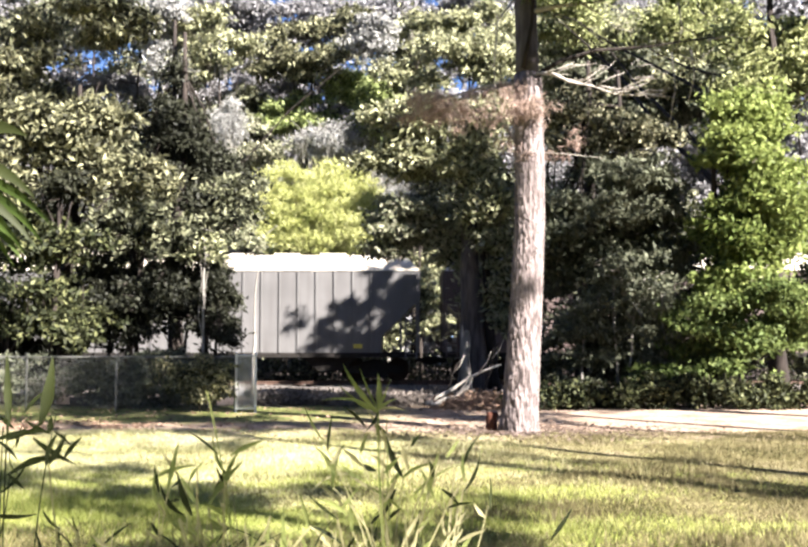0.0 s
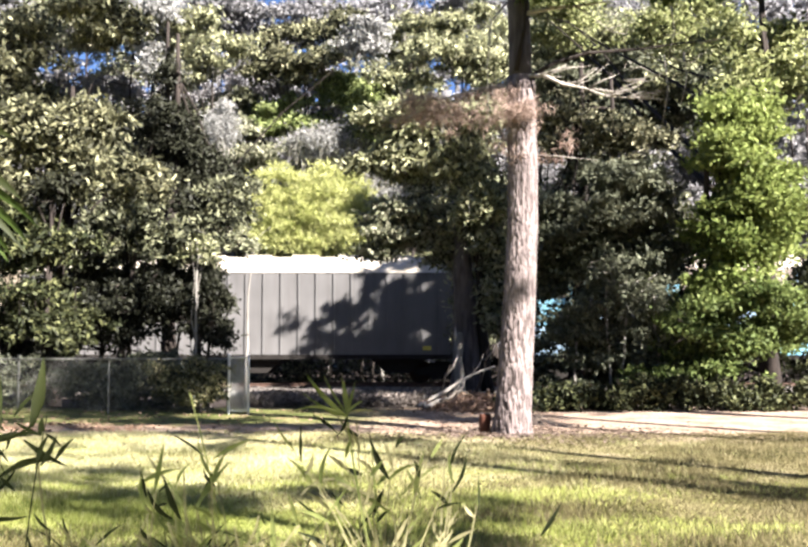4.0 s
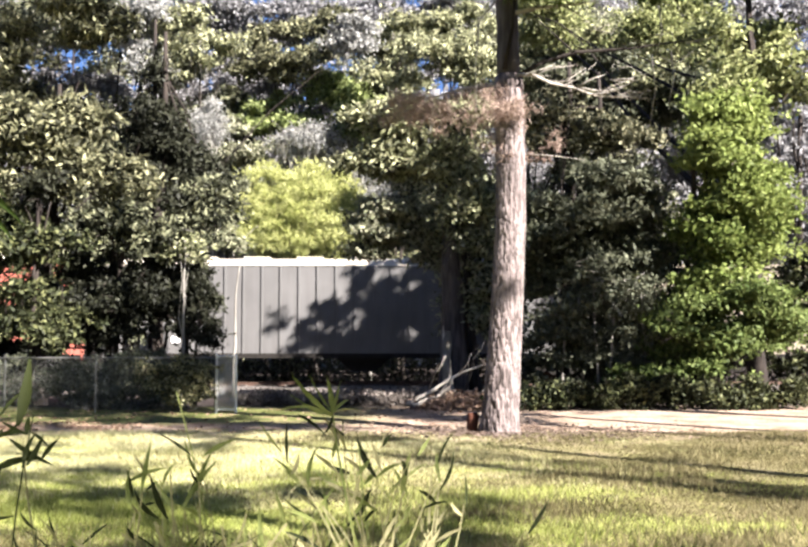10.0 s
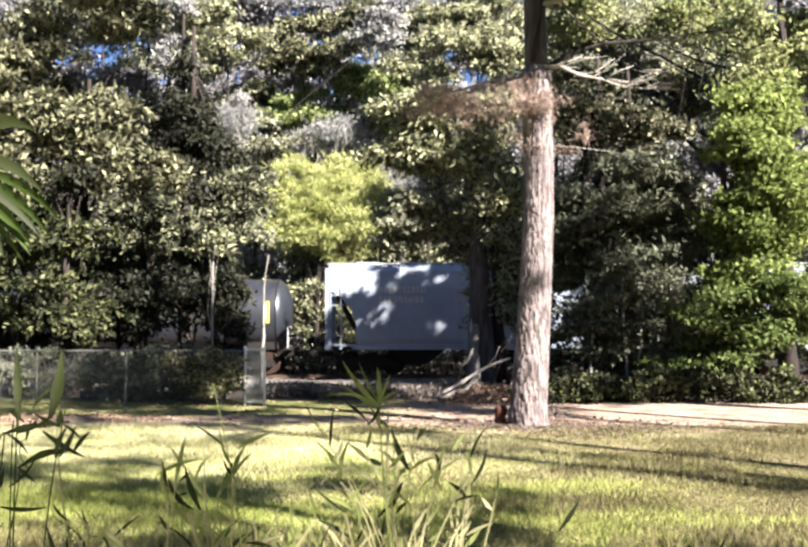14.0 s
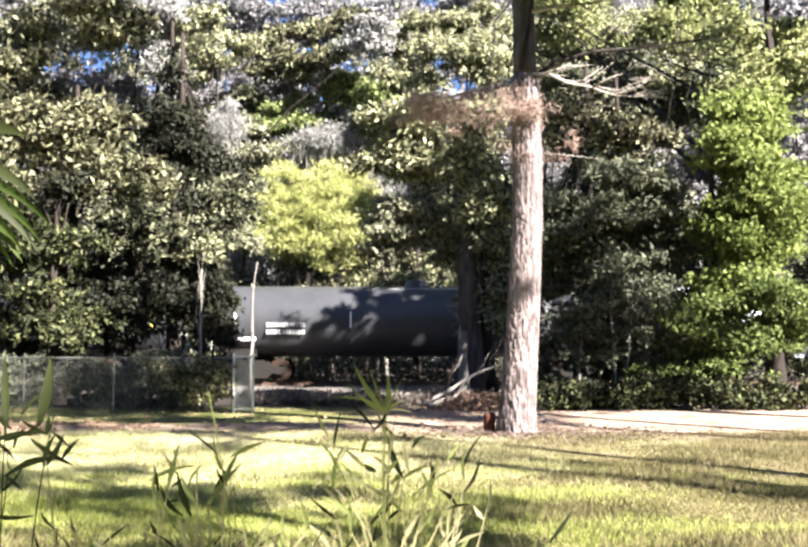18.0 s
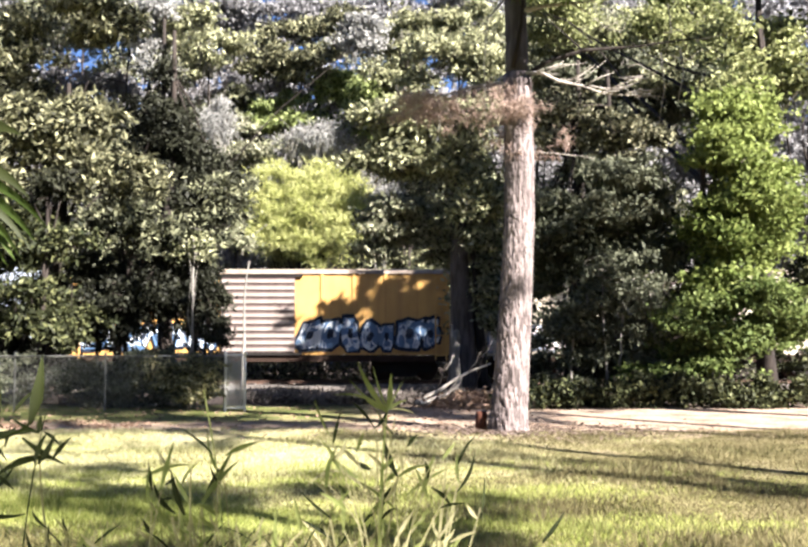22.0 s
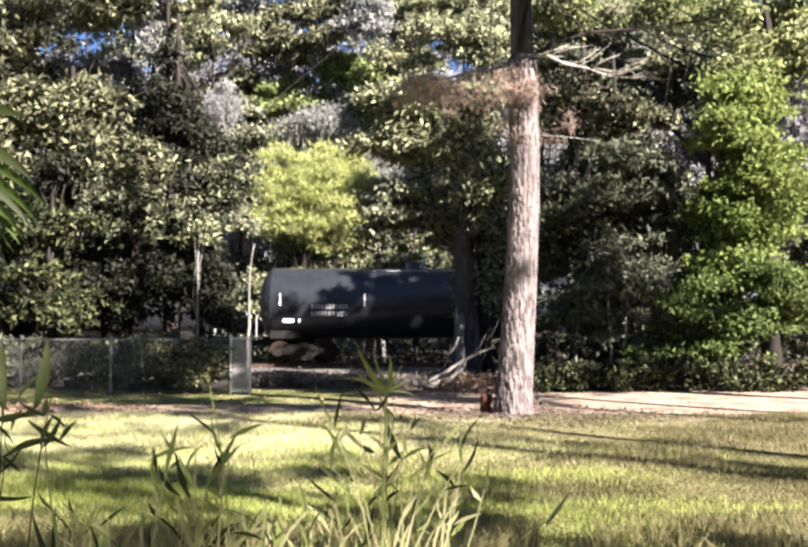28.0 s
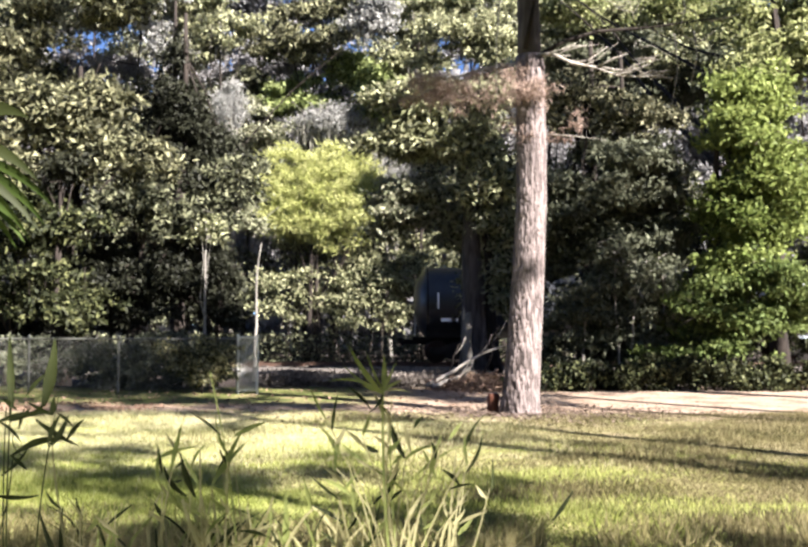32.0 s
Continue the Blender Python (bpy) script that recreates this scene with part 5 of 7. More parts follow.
def lawn_blades():
    rng = np.random.default_rng(41)
    n = 230000
    y = 6.2 + 11.8 * rng.random(n) ** 1.25
    x = rng.uniform(-1, 1, n) * (y * 0.46 + 0.6)
    z = np.array([ground_height(a, b) for a, b in zip(x, y)])
    h = rng.uniform(0.025, 0.075, n) * (1 + 0.5 * (np.sin(x * 1.7) * np.cos(y * 1.3)))
    a = rng.uniform(0, math.pi, n)
    w = rng.uniform(0.004, 0.008, n)
    s = np.stack([np.cos(a) * w, np.sin(a) * w, np.zeros(n)], 1)
    b = np.stack([x, y, z - 0.005], 1)
    t = b + np.stack([rng.normal(0, 0.025, n), rng.normal(0, 0.025, n), h], 1)
    tri = np.stack([b - s, b + s, t], 1)
    patch = np.array([noise.noise((q * 0.55, r * 0.9, 4.0)) + 0.5 * noise.noise((q * 2.2, r * 3.0, 9.0)) for q, r in zip(x, y)])
    dry = rng.random(n) < 0.26 + 0.16 * (x + 0.6) + 0.75 * patch
    pale = ~dry & (0.28 * (y - 11.2) + 1.2 * patch + rng.normal(0, 0.3, n) > 0)
    for name, sel, mat, label in (("lawn_grass", ~dry & ~pale, "turf", "short green lawn grass"), ("pale_grass", pale, "paleturf", "short pale lawn grass near the lane"), ("dry_grass", dry, "dryturf", "patches of straw-coloured dry lawn grass, darkened for part shade")):
        v = tri[sel].reshape(-1, 3)
        tagged(new(name, mesh_from(name, v, np.arange(len(v)).reshape(-1, 3), M[mat])), label, "grass", kind="stuff")


lawn_blades()


def rough_grass():
    """Dry unmown grass at the near edge of the lawn."""
    rng = np.random.default_rng(43)
    n = 5200
    x = rng.uniform(-3.2, 3.2, n)
    y = rng.uniform(6.3, 7.3, n)
    tuft = np.array([noise.noise((a * 2.0, b * 2.0, 6.0)) for a, b in zip(x, y)]) - 0.12 * x
    x, y = x[tuft > 0.02], y[tuft > 0.02]
    n = len(x)
    h = rng.uniform(0.1, 0.34, n) * rng.uniform(0.5, 1.0, n)
    s = np.stack([rng.uniform(0.003, 0.006, n), np.zeros(n), np.zeros(n)], 1)
    b = np.stack([x, y, np.full(n, -0.01)], 1)
    m = b + np.stack([rng.normal(0, 0.04, n), rng.normal(0, 0.03, n), h * 0.65], 1)
    t = m + np.stack([rng.normal(0, 0.09, n), rng.normal(0, 0.05, n), h * 0.35], 1)
    v = np.stack([b - s, b + s, m + s * 0.8, m - s * 0.8, m - s * 0.8, m + s * 0.8, t + s * 0.1, t - s * 0.1], 1).reshape(-1, 3)
    tagged(new("rough_grass", mesh_from("rough_grass", v, np.arange(8 * n).reshape(-1, 4), M["straw"])), "tangled dry unmown grass at the lawn's edge", "grass", kind="stuff")


rough_grass()


# ---- cables along the track ----
def cables():
    for i, (y, z) in enumerate(((49.5, 8.75), (49.5, 8.2), (49.8, 9.3))):
        pts = [(x, y, z - 0.35 + 0.35 * (x / 30) ** 2) for x in np.linspace(-30, 30, 21)]
        tagged(new("overhead_cable", tube_mesh("overhead_cable", pts, [0.022] * 21, M["cable"], 5)), "thin black overhead cable along the railway", "cable", "cables along the track")


def pole(x):
    t = empty("utility_pole", pose(x, 49.65, -0.4))
    tagged(t, "grey wooden utility pole beside the railway", "pole", "utility poles")
    part("pole", tube_mesh("pole", [(0, 0, 0), (0, 0, 5), (0, 0, 10.4)], [0.16, 0.14, 0.11], M["bark"], 10, 0.05, 2), None, t)
    part("crossarm", boxes((-0.06, 0.06, -0.5, 0.5, 9.05, 9.2), (-0.05, 0.05, -0.4, 0.4, 8.5, 8.62), (-0.05, 0.05, -0.3, 0.4, 9.62, 9.72)), M["bark"], t)


cables()
pole(-30.0)
pole(30.0)


# ---- the train ----
SPEED = 19.586


def wheel_mesh():
    bm = bmesh.new()
    bmesh.ops.create_cone(bm, cap_ends=True, segments=20, radius1=0.46, radius2=0.43, depth=0.13, matrix=Matrix.Rotation(math.pi / 2, 4, "X"))
    bmesh.ops.create_cone(bm, cap_ends=True, segments=12, radius1=0.13, radius2=0.1, depth=0.2, matrix=Matrix.Rotation(math.pi / 2, 4, "X"))
    return bm_mesh("wheel", bm, M["underrust"])


def bogie_mesh():
    bm = bmesh.new()
    for y in (-1.03, 1.03):
        prism_xz(bm, [(-1.15, 0.42), (-0.95, 0.3), (-0.62, 0.36), (-0.4, 0.16), (0.4, 0.16), (0.62, 0.36), (0.95, 0.3), (1.15, 0.42),
                      (1.1, 0.6), (0.7, 0.62), (0.4, 0.78), (-0.4, 0.78), (-0.7, 0.62), (-1.1, 0.6)], y - 0.09, y + 0.09)
    box(bm, -0.22, 0.22, -1.0, 1.0, 0.5, 0.85)
    return bm_mesh("bogie", bm, M["under"])


WHEEL, BOGIE = wheel_mesh(), bogie_mesh()
COUPLER = bm_mesh("coupler", boxes((-0.1, 0.75, -0.09, 0.09, 0.72, 0.92), (0.5, 0.78, -0.16, 0.16, 0.66, 0.98)), M["under"])


def car(name, label, category, lead, length):
    """The thing that carries a car's parts: its middle on the rails at the clip's start, and its running gear."""
    c = empty(name, pose(lead - length / 2, TRAIN_Y, 0.0))
    tagged(c, label, category, "cars of the freight train")
    c["lead"] = lead - length / 2
    for s in (-1, 1):
        b = part("bogie", BOGIE, None, c, at=pose(s * (length / 2 - 1.75), 0, 0))
        for x in (-0.87, 0.87):
            for y in (-0.76, 0.76):
                part("wheel", WHEEL, None, b, at=pose(x, y, 0.46))
        part("coupler", COUPLER, None, c, at=pose(s * (length / 2 - 0.1), 0, 0, 0, 0, 0 if s > 0 else 180))
    CARS.append(c)
    return c


CARS = []
SHARED = {}


def shared(key, make):
    if key not in SHARED:
        SHARED[key] = make()
    return SHARED[key]


def ladder(c, x, z0, z1, mat, width=0.42):
    """Two stiles and their rungs on the near side of a car's end."""
    bm = bmesh.new()
    for dx in (-width / 2, width / 2):
        box(bm, dx - 0.025, dx + 0.025, -1.6, -1.54, z0, z1)
    z = z0 + 0.2
    while z < z1:
        box(bm, -width / 2, width / 2, -1.59, -1.56, z - 0.018, z + 0.018)
        z += 0.38
    part("ladder", bm, M[mat], c, at=pose(x, 0, 0))


def bars(c, x, z, w, h, rows, mat, seed, y=-1.56):
    """A line of plain blocks where lettering stands too small to read."""
    rng = random.Random(seed)
    for r in range(rows):
        bm = bmesh.new()
        px = -w / 2
        while px < w / 2 - 0.05:
            k = h * rng.uniform(0.35, 0.75)
            box(bm, px, min(px + k, w / 2), y, y + 0.01, -r * h * 1.6, -r * h * 1.6 + h)
            px += k + h * 0.22
        part("lettering", bm, M[mat], c, "plain painted lettering blocks", at=pose(x, 0, z))


def tag(c, x0, x1, z0, z1, y, fill, edge, seed):
    """Sprayed lettering that cannot be read: swelling shapes with dark rims, leaning on one another."""
    rng = random.Random(seed)
    x, H = x0, z1 - z0
    while x < x1 - 0.25 * H:
        w = min(H * rng.uniform(0.45, 0.85), x1 - x)
        h = H * rng.uniform(0.72, 1.0)
        lean, cz = rng.uniform(-0.25, 0.35), z0 + h / 2 + rng.uniform(0, H - h) * 0.6
        k = 14
        wob = [rng.uniform(0.72, 1.12) for _ in range(k)]
        letter = c
        for nm, mat, size, out in (("graffiti_letter", edge, 1.18, 0.0), ("letter_fill", fill, 0.94, 0.004), ("letter_core", edge, 0.3, 0.008)):
            pts = []
            for i in range(k):
                a = 2 * math.pi * i / k
                sx, sz = math.copysign(abs(math.cos(a)) ** 0.6, math.cos(a)), math.copysign(abs(math.sin(a)) ** 0.6, math.sin(a))
                q = wob[i] if size > 0.5 else wob[(i * 5) % k]
                pz = 0.5 * h * size * sz * q
                pts.append((x + w / 2 + 0.5 * w * size * sx * q + lean * pz, max(z0 - 0.04, cz + pz)))
            shape = part(nm, prism_xz(bmesh.new(), pts[::-1], y - 0.003 - out, y - out), M[mat], letter)
            letter = shape if size > 1 else letter
        x += w * rng.uniform(0.8, 1.0)



def hip_roof(c, L, z0, z1, mat, hatches=9, inset=0.8):
    bm = bmesh.new()
    a = [bm.verts.new(p) for p in ((-L / 2, -1.56, z0), (L / 2, -1.56, z0), (L / 2, 1.56, z0), (-L / 2, 1.56, z0))]
    m = [bm.verts.new(p) for p in ((-L / 2 + inset * 0.5, -1.2, z0 + (z1 - z0) * 0.66), (L / 2 - inset * 0.5, -1.2, z0 + (z1 - z0) * 0.66),
                                   (L / 2 - inset * 0.5, 1.2, z0 + (z1 - z0) * 0.66), (-L / 2 + inset * 0.5, 1.2, z0 + (z1 - z0) * 0.66))]
    b = [bm.verts.new(p) for p in ((-L / 2 + inset, -0.6, z1), (L / 2 - inset, -0.6, z1), (L / 2 - inset, 0.6, z1), (-L / 2 + inset, 0.6, z1))]
    for lo, hi in ((a, m), (m, b)):
        for i in range(4):
            j = (i + 1) % 4
            bm.faces.new((lo[i], lo[j], hi[j], hi[i]))
    bm.faces.new(b)
    bm.faces.new(a[::-1])
    part("roof", bm, M[mat], c, "pale dusty roof")
    me = shared("hatch", lambda: bm_mesh("roof_hatch", boxes((-0.5, 0.5, -0.34, 0.34, 0.0, 0.1, 0.02), (-0.56, -0.5, -0.1, 0.1, 0.02, 0.14)), M["roofpale"]))
    for i in range(hatches):
        part("roof_hatch", me, None, c, at=pose(-L / 2 + inset + 0.8 + (L - 2 * inset - 1.6) * i / (hatches - 1), 0, z1))


def chutes(c, L, n, mat="under", z1=1.15):
    for i in range(n):
        x = (i - (n - 1) / 2) * (L - 7.0) / max(1, n - 1)
        bm = prism_xz(bmesh.new(), [(-1.3, z1), (1.3, z1), (0.45, 0.42), (-0.45, 0.42)], -1.2, 1.2)
        part("discharge_chute", bm, M[mat], c, at=pose(x, 0, 0))


def open_hopper(lead, tail, paint="grey", label="grey covered hopper car with a pale dusty roof", marks=True, slot=False, seed=0, wall=4.3, peak=4.98):
    """A covered hopper with sloped open ends."""
    L = lead - tail
    c = car("covered_hopper_car", label, "hopper car", lead, L)
    h = L / 2
    if slot:
        out = [(-h, wall), (-h, 3.55), (-h + 1.9, 1.75), (-h + 1.9, 1.1), (h - 1.9, 1.1), (h - 1.9, 1.75), (h, 3.55), (h, wall)]
    else:
        out = [(-h, wall), (-h, 3.2), (-h + 1.35, 1.75), (-h + 1.5, 1.1), (h - 1.5, 1.1), (h - 1.5, 1.75), (h, 3.2), (h, wall)]
    part("body", prism_xz(bmesh.new(), out, -1.52, 1.52), M[paint], c)
    hip_roof(c, L, wall, peak, "roofpale")
    for q in ((-h, h, -1.56, -1.4, 0.95, 1.13), (-h, h, 1.4, 1.56, 0.95, 1.13)):
        part("side_sill", boxes(q), M["under"], c)
    rib = shared("rib%s%.1f" % (paint, wall), lambda: bm_mesh("side_rib", boxes((-0.03, 0.03, -1.575, -1.52, 1.13, wall)), M[paint]))
    n = int(L / 0.86)
    for i in range(n + 1):
        x = -h + 1.9 + (L - 3.8) * i / n
        part("side_rib", rib, None, c, at=pose(x, 0, 0))
    for s in (-1, 1):
        for dx in (0.06, 0.75):
            for q in ((-0.05, 0.05, -1.5, -1.4, 0.95, 3.4), (-0.05, 0.05, 1.4, 1.5, 0.95, 3.4)):
                part("end_post", boxes(q), M[paint], c, at=pose(s * (h - dx), 0, 0))
        ladder(c, s * (h - 0.35), 0.9, 4.2, paint)
        part("end_platform", boxes((-0.55, 0.55, -1.5, 1.5, 0.98, 1.1)), M["under"], c, at=pose(s * (h - 0.6), 0, 0))
    chutes(c, L, 3)
    if marks:
        bars(c, -h + 3.4, 2.3, 1.3, 0.2, 2, "markdim", seed)
        bars(c, -h + 2.9, 1.55, 0.35, 0.24, 1, "mark", seed + 1)
        part("placard", boxes((-0.17, 0.17, -1.57, -1.54, 0, 0.16)), M["yellow"], c, at=pose(h - 2.4, 0, 1.3))
    return c


def panel_hopper(lead, tail, kinds, label, seed, wall=4.5, peak=5.12):
    """A covered hopper with tall sides built of welded panels."""
    rng = random.Random(seed)
    L = lead - tail
    c = car("covered_hopper_car", label, "hopper car", lead, L)
    h = L / 2
    part("body", boxes((-h, h, -1.5, 1.5, 1.08, wall)), M["under"], c)
    hip_roof(c, L, wall, peak, "roofpale", 10, 1.0)
    n = max(1, round(L / 1.14))
    w = L / n
    for i in range(n):
        for z0, z1 in ((1.1, 2.2), (2.23, 3.3), (3.33, wall - 0.13)):
            bm = bmesh.new()
            box(bm, 0.022, w - 0.022, -1.56, -1.49, z0, z1, 0.012)
            part("side_panel", bm, M[kinds(i, z0, n, rng)], c, at=pose(-h + i * w, 0, 0))
    part("eave", boxes((-h, h, -1.58, -1.5, wall - 0.11, wall)), M[kinds(0, 9, n, rng)], c)
    part("side_sill", boxes((-h, h, -1.57, -1.4, 0.93, 1.08)), M["under"], c)
    for s in (-1, 1):
        ladder(c, s * (h - 0.3), 0.9, wall - 0.1, kinds(0, 1.1, n, rng))
    chutes(c, L, 4)
    bars(c, 2.2, 2.2, 1.3, 0.16, 2, "markdim", seed, -1.575)
    return c


def rib_gondola(lead, tail, seed):
    """A high-sided cream car with close ribs and laddered end bays."""
    L = lead - tail
    c = car("ribbed_hopper_car", "cream ribbed high-sided open hopper car", "hopper car", lead, L)
    h = L / 2
    for y in (-1.43, 1.43):
        part("side_wall", boxes((-h, h, y - 0.03, y + 0.03, 1.08, 4.5)), M["cream"], c)
    for x in (-h + 0.03, h - 0.03):
        part("end_wall", boxes((x - 0.03, x + 0.03, -1.4, 1.4, 1.08, 4.5)), M["cream"], c)
    part("floor_pan", boxes((-h + 0.06, h - 0.06, -1.4, 1.4, 1.2, 1.3)), M["cream"], c)
    rib = shared("gonrib", lambda: bm_mesh("side_rib", boxes((-0.028, 0.028, -1.55, -1.46, 1.1, 4.46)), M["ribbrown"]))
    bay = 2.9
    n = round((L - 2 * bay) / 0.9)
    for i in range(n + 1):
        part("side_rib", rib, None, c, at=pose(-h + bay + (L - 2 * bay) * i / n, 0, 0))
    for s in (-1, 1):
        for x in (0.05, 1.45):
            part("side_rib", rib, None, c, at=pose(s * (h - x), 0, 0))
        me = shared("gonbar", lambda: bm_mesh("end_bar", boxes((-1.45, 1.45, -1.54, -1.46, -0.028, 0.028)), M["ribbrown"]))
        for z in (1.95, 2.8, 3.65):
            part("end_bar", me, None, c, at=pose(s * (h - 1.45), 0, z))
        part("placard", boxes((-0.17, 0.17, -1.5, -1.465, 0, 0.17)), M["yellow"], c, at=pose(s * (h - 0.8), 0, 1.5))
        ladder(c, s * (h - 0.3), 0.8, 4.3, "cream")
    for q in ((-h, h, -1.6, -1.38, 4.46, 4.58), (-h, h, 1.38, 1.6, 4.46, 4.58)):
        part("top_rail", boxes(q), M["cream"], c)
    part("side_sill", boxes((-h, h, -1.6, -1.4, 0.95, 1.1)), M["under"], c)
    chutes(c, L, 4)
    return c


def rust_car(lead, tail, graf, seed, mark):
    L = lead - tail
    c = car("high_side_gondola", "rust-orange high-sided gondola with sprayed lower sides", "gondola", lead, L)
    h = L / 2
    for y in (-1.46, 1.46):
        part("side_wall", boxes((-h, h, y - 0.04, y + 0.04, 1.0, 4.38)), M["rust"], c)
    for x in (-h + 0.04, h - 0.04):
        part("end_wall", boxes((x - 0.04, x + 0.04, -1.42, 1.42, 1.0, 4.38)), M["rust"], c)
    part("floor_pan", boxes((-h + 0.08, h - 0.08, -1.42, 1.42, 1.0, 1.2)), M["rust"], c)
    for q in ((-h, h, -1.57, -1.4, 4.36, 4.46), (-h, h, 1.4, 1.57, 4.36, 4.46)):
        part("top_rail", boxes(q), M["rust"], c)
    part("painted_band", boxes((-h + (3.6 if mark else 0.3), h - 0.5, -1.506, -1.5, 1.05, 2.35)), M["graf_white"], c, "sprayed silver lettering, unreadable")
    tag(c, -h + (3.7 if mark else 0.4), h - 0.6, 1.1, 2.3, -1.512, "graf_white", "spraygrey", seed)
    if mark:
        part("painted_band", boxes((-h + 0.3, -h + 3.59, -1.506, -1.5, 1.05, 2.45)), M[graf], c, "sprayed red and silver lettering, unreadable")
        tag(c, -h + 0.35, -h + 3.5, 1.1, 2.4, -1.512, "sprayred", "graf_white", seed + 1)
    seam = shared("seam", lambda: bm_mesh("side_rib", boxes((-0.02, 0.02, -1.53, -1.5, 1.0, 4.36)), M["rust"]))
    for i in range(1, 12):
        part("side_rib", seam, None, c, at=pose(-h + L * i / 12, 0, 0))
    for s in (-1, 1):
        ladder(c, s * (h - 0.3), 0.9, 4.2, "rust")
        part("placard", boxes((-0.14, 0.14, -1.54, -1.51, 0, 0.5)), M["yellow"], c, at=pose(s * (h - 0.75), 0, 1.2))
    if mark:
        bars(c, 1.5, 3.25, 2.5, 0.36, 2, "cream", seed, -1.52)
    part("side_sill", boxes((-h, h, -1.56, -1.4, 0.86, 1.0)), M["under"], c)
    chutes(c, L, 3)
    return c


def smooth_hopper(lead, tail, label, graf=None, seed=0):
    """A white covered hopper with smooth bulging sides and a rounded cut-out at each end."""
    L = lead - tail
    c = car("covered_hopper_car", label, "hopper car", lead, L)
    h = L / 2
    prof = [(-1.36, 1.08), (-1.5, 1.4), (-1.56, 2.3), (-1.54, 3.4), (-1.46, 4.05), (-1.25, 4.3), (1.25, 4.3), (1.46, 4.05), (1.54, 3.4), (1.56, 2.3), (1.5, 1.4), (1.36, 1.08)]
    st = [(-h + 0.12, 3.35), (-h + 0.6, 3.05), (-h + 1.0, 2.6), (-h + 1.2, 2.0), (-h + 1.2, 1.08), (h - 1.2, 1.08), (h - 1.2, 2.0), (h - 1.0, 2.6), (h - 0.6, 3.05), (h - 0.12, 3.35)]
    bm = bmesh.new()
    rows = []
    for x, zb in st:
        rows.append([bm.verts.new((x, y, max(z, zb))) for y, z in prof])
    for a, b in zip(rows[:-1], rows[1:]):
        for i in range(len(prof)):
            j = (i + 1) % len(prof)
            q = [a[i], a[j], b[j], b[i]]
            if len({tuple(v.co) for v in q}) >= 3:
                bm.faces.new(q)
    bm.faces.new(rows[0])
    bm.faces.new(rows[-1][::-1])
    bmesh.ops.remove_doubles(bm, verts=bm.verts, dist=0.0005)
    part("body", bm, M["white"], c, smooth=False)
    for s in (-1, 1):
        for q in ((-0.09, 0.09, -1.56, -1.4, 1.0, 4.15), (-0.09, 0.09, 1.4, 1.56, 1.0, 4.15)):
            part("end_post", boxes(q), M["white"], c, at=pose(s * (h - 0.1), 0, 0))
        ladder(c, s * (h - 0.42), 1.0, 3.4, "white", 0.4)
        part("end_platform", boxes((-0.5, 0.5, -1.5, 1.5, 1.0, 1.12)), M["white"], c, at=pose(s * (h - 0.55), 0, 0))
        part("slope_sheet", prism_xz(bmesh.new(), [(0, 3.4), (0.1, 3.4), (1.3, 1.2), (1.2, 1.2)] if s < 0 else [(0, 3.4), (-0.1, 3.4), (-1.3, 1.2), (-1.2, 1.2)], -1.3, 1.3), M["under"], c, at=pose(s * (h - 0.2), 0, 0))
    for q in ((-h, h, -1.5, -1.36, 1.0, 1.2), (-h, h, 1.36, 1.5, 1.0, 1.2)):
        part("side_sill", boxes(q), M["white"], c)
    part("running_board", boxes((-h, h, -0.35, 0.35, 4.4, 4.44)), M["markdim"], c)
    me = shared("whatch", lambda: bm_mesh("roof_hatch", boxes((-0.45, 0.45, -1.05, -0.6, 4.3, 4.42, 0.02)), M["white"]))
    for i in range(8):
        part("roof_hatch", me, None, c, at=pose(-h + 1.6 + (L - 3.2) * i / 7, 0, 0))
    chutes(c, L, 3)
    if graf:
        tag(c, -h + 1.6, 1.5, 1.22, 2.25, -1.585, graf, "spraynavy", seed)
        tag(c, 1.6, h - 1.7, 1.22, 2.15, -1.585, "graf_teal", "spraynavy", seed + 1)
        part("body_seam", boxes((-h + 1.3, h - 1.3, -1.582, -1.574, 2.36, 2.385)), M["markdim"], c)
    else:
        bars(c, -h + 3, 3.2, 1.8, 0.24, 2, "markdim", seed, -1.565)
    return c


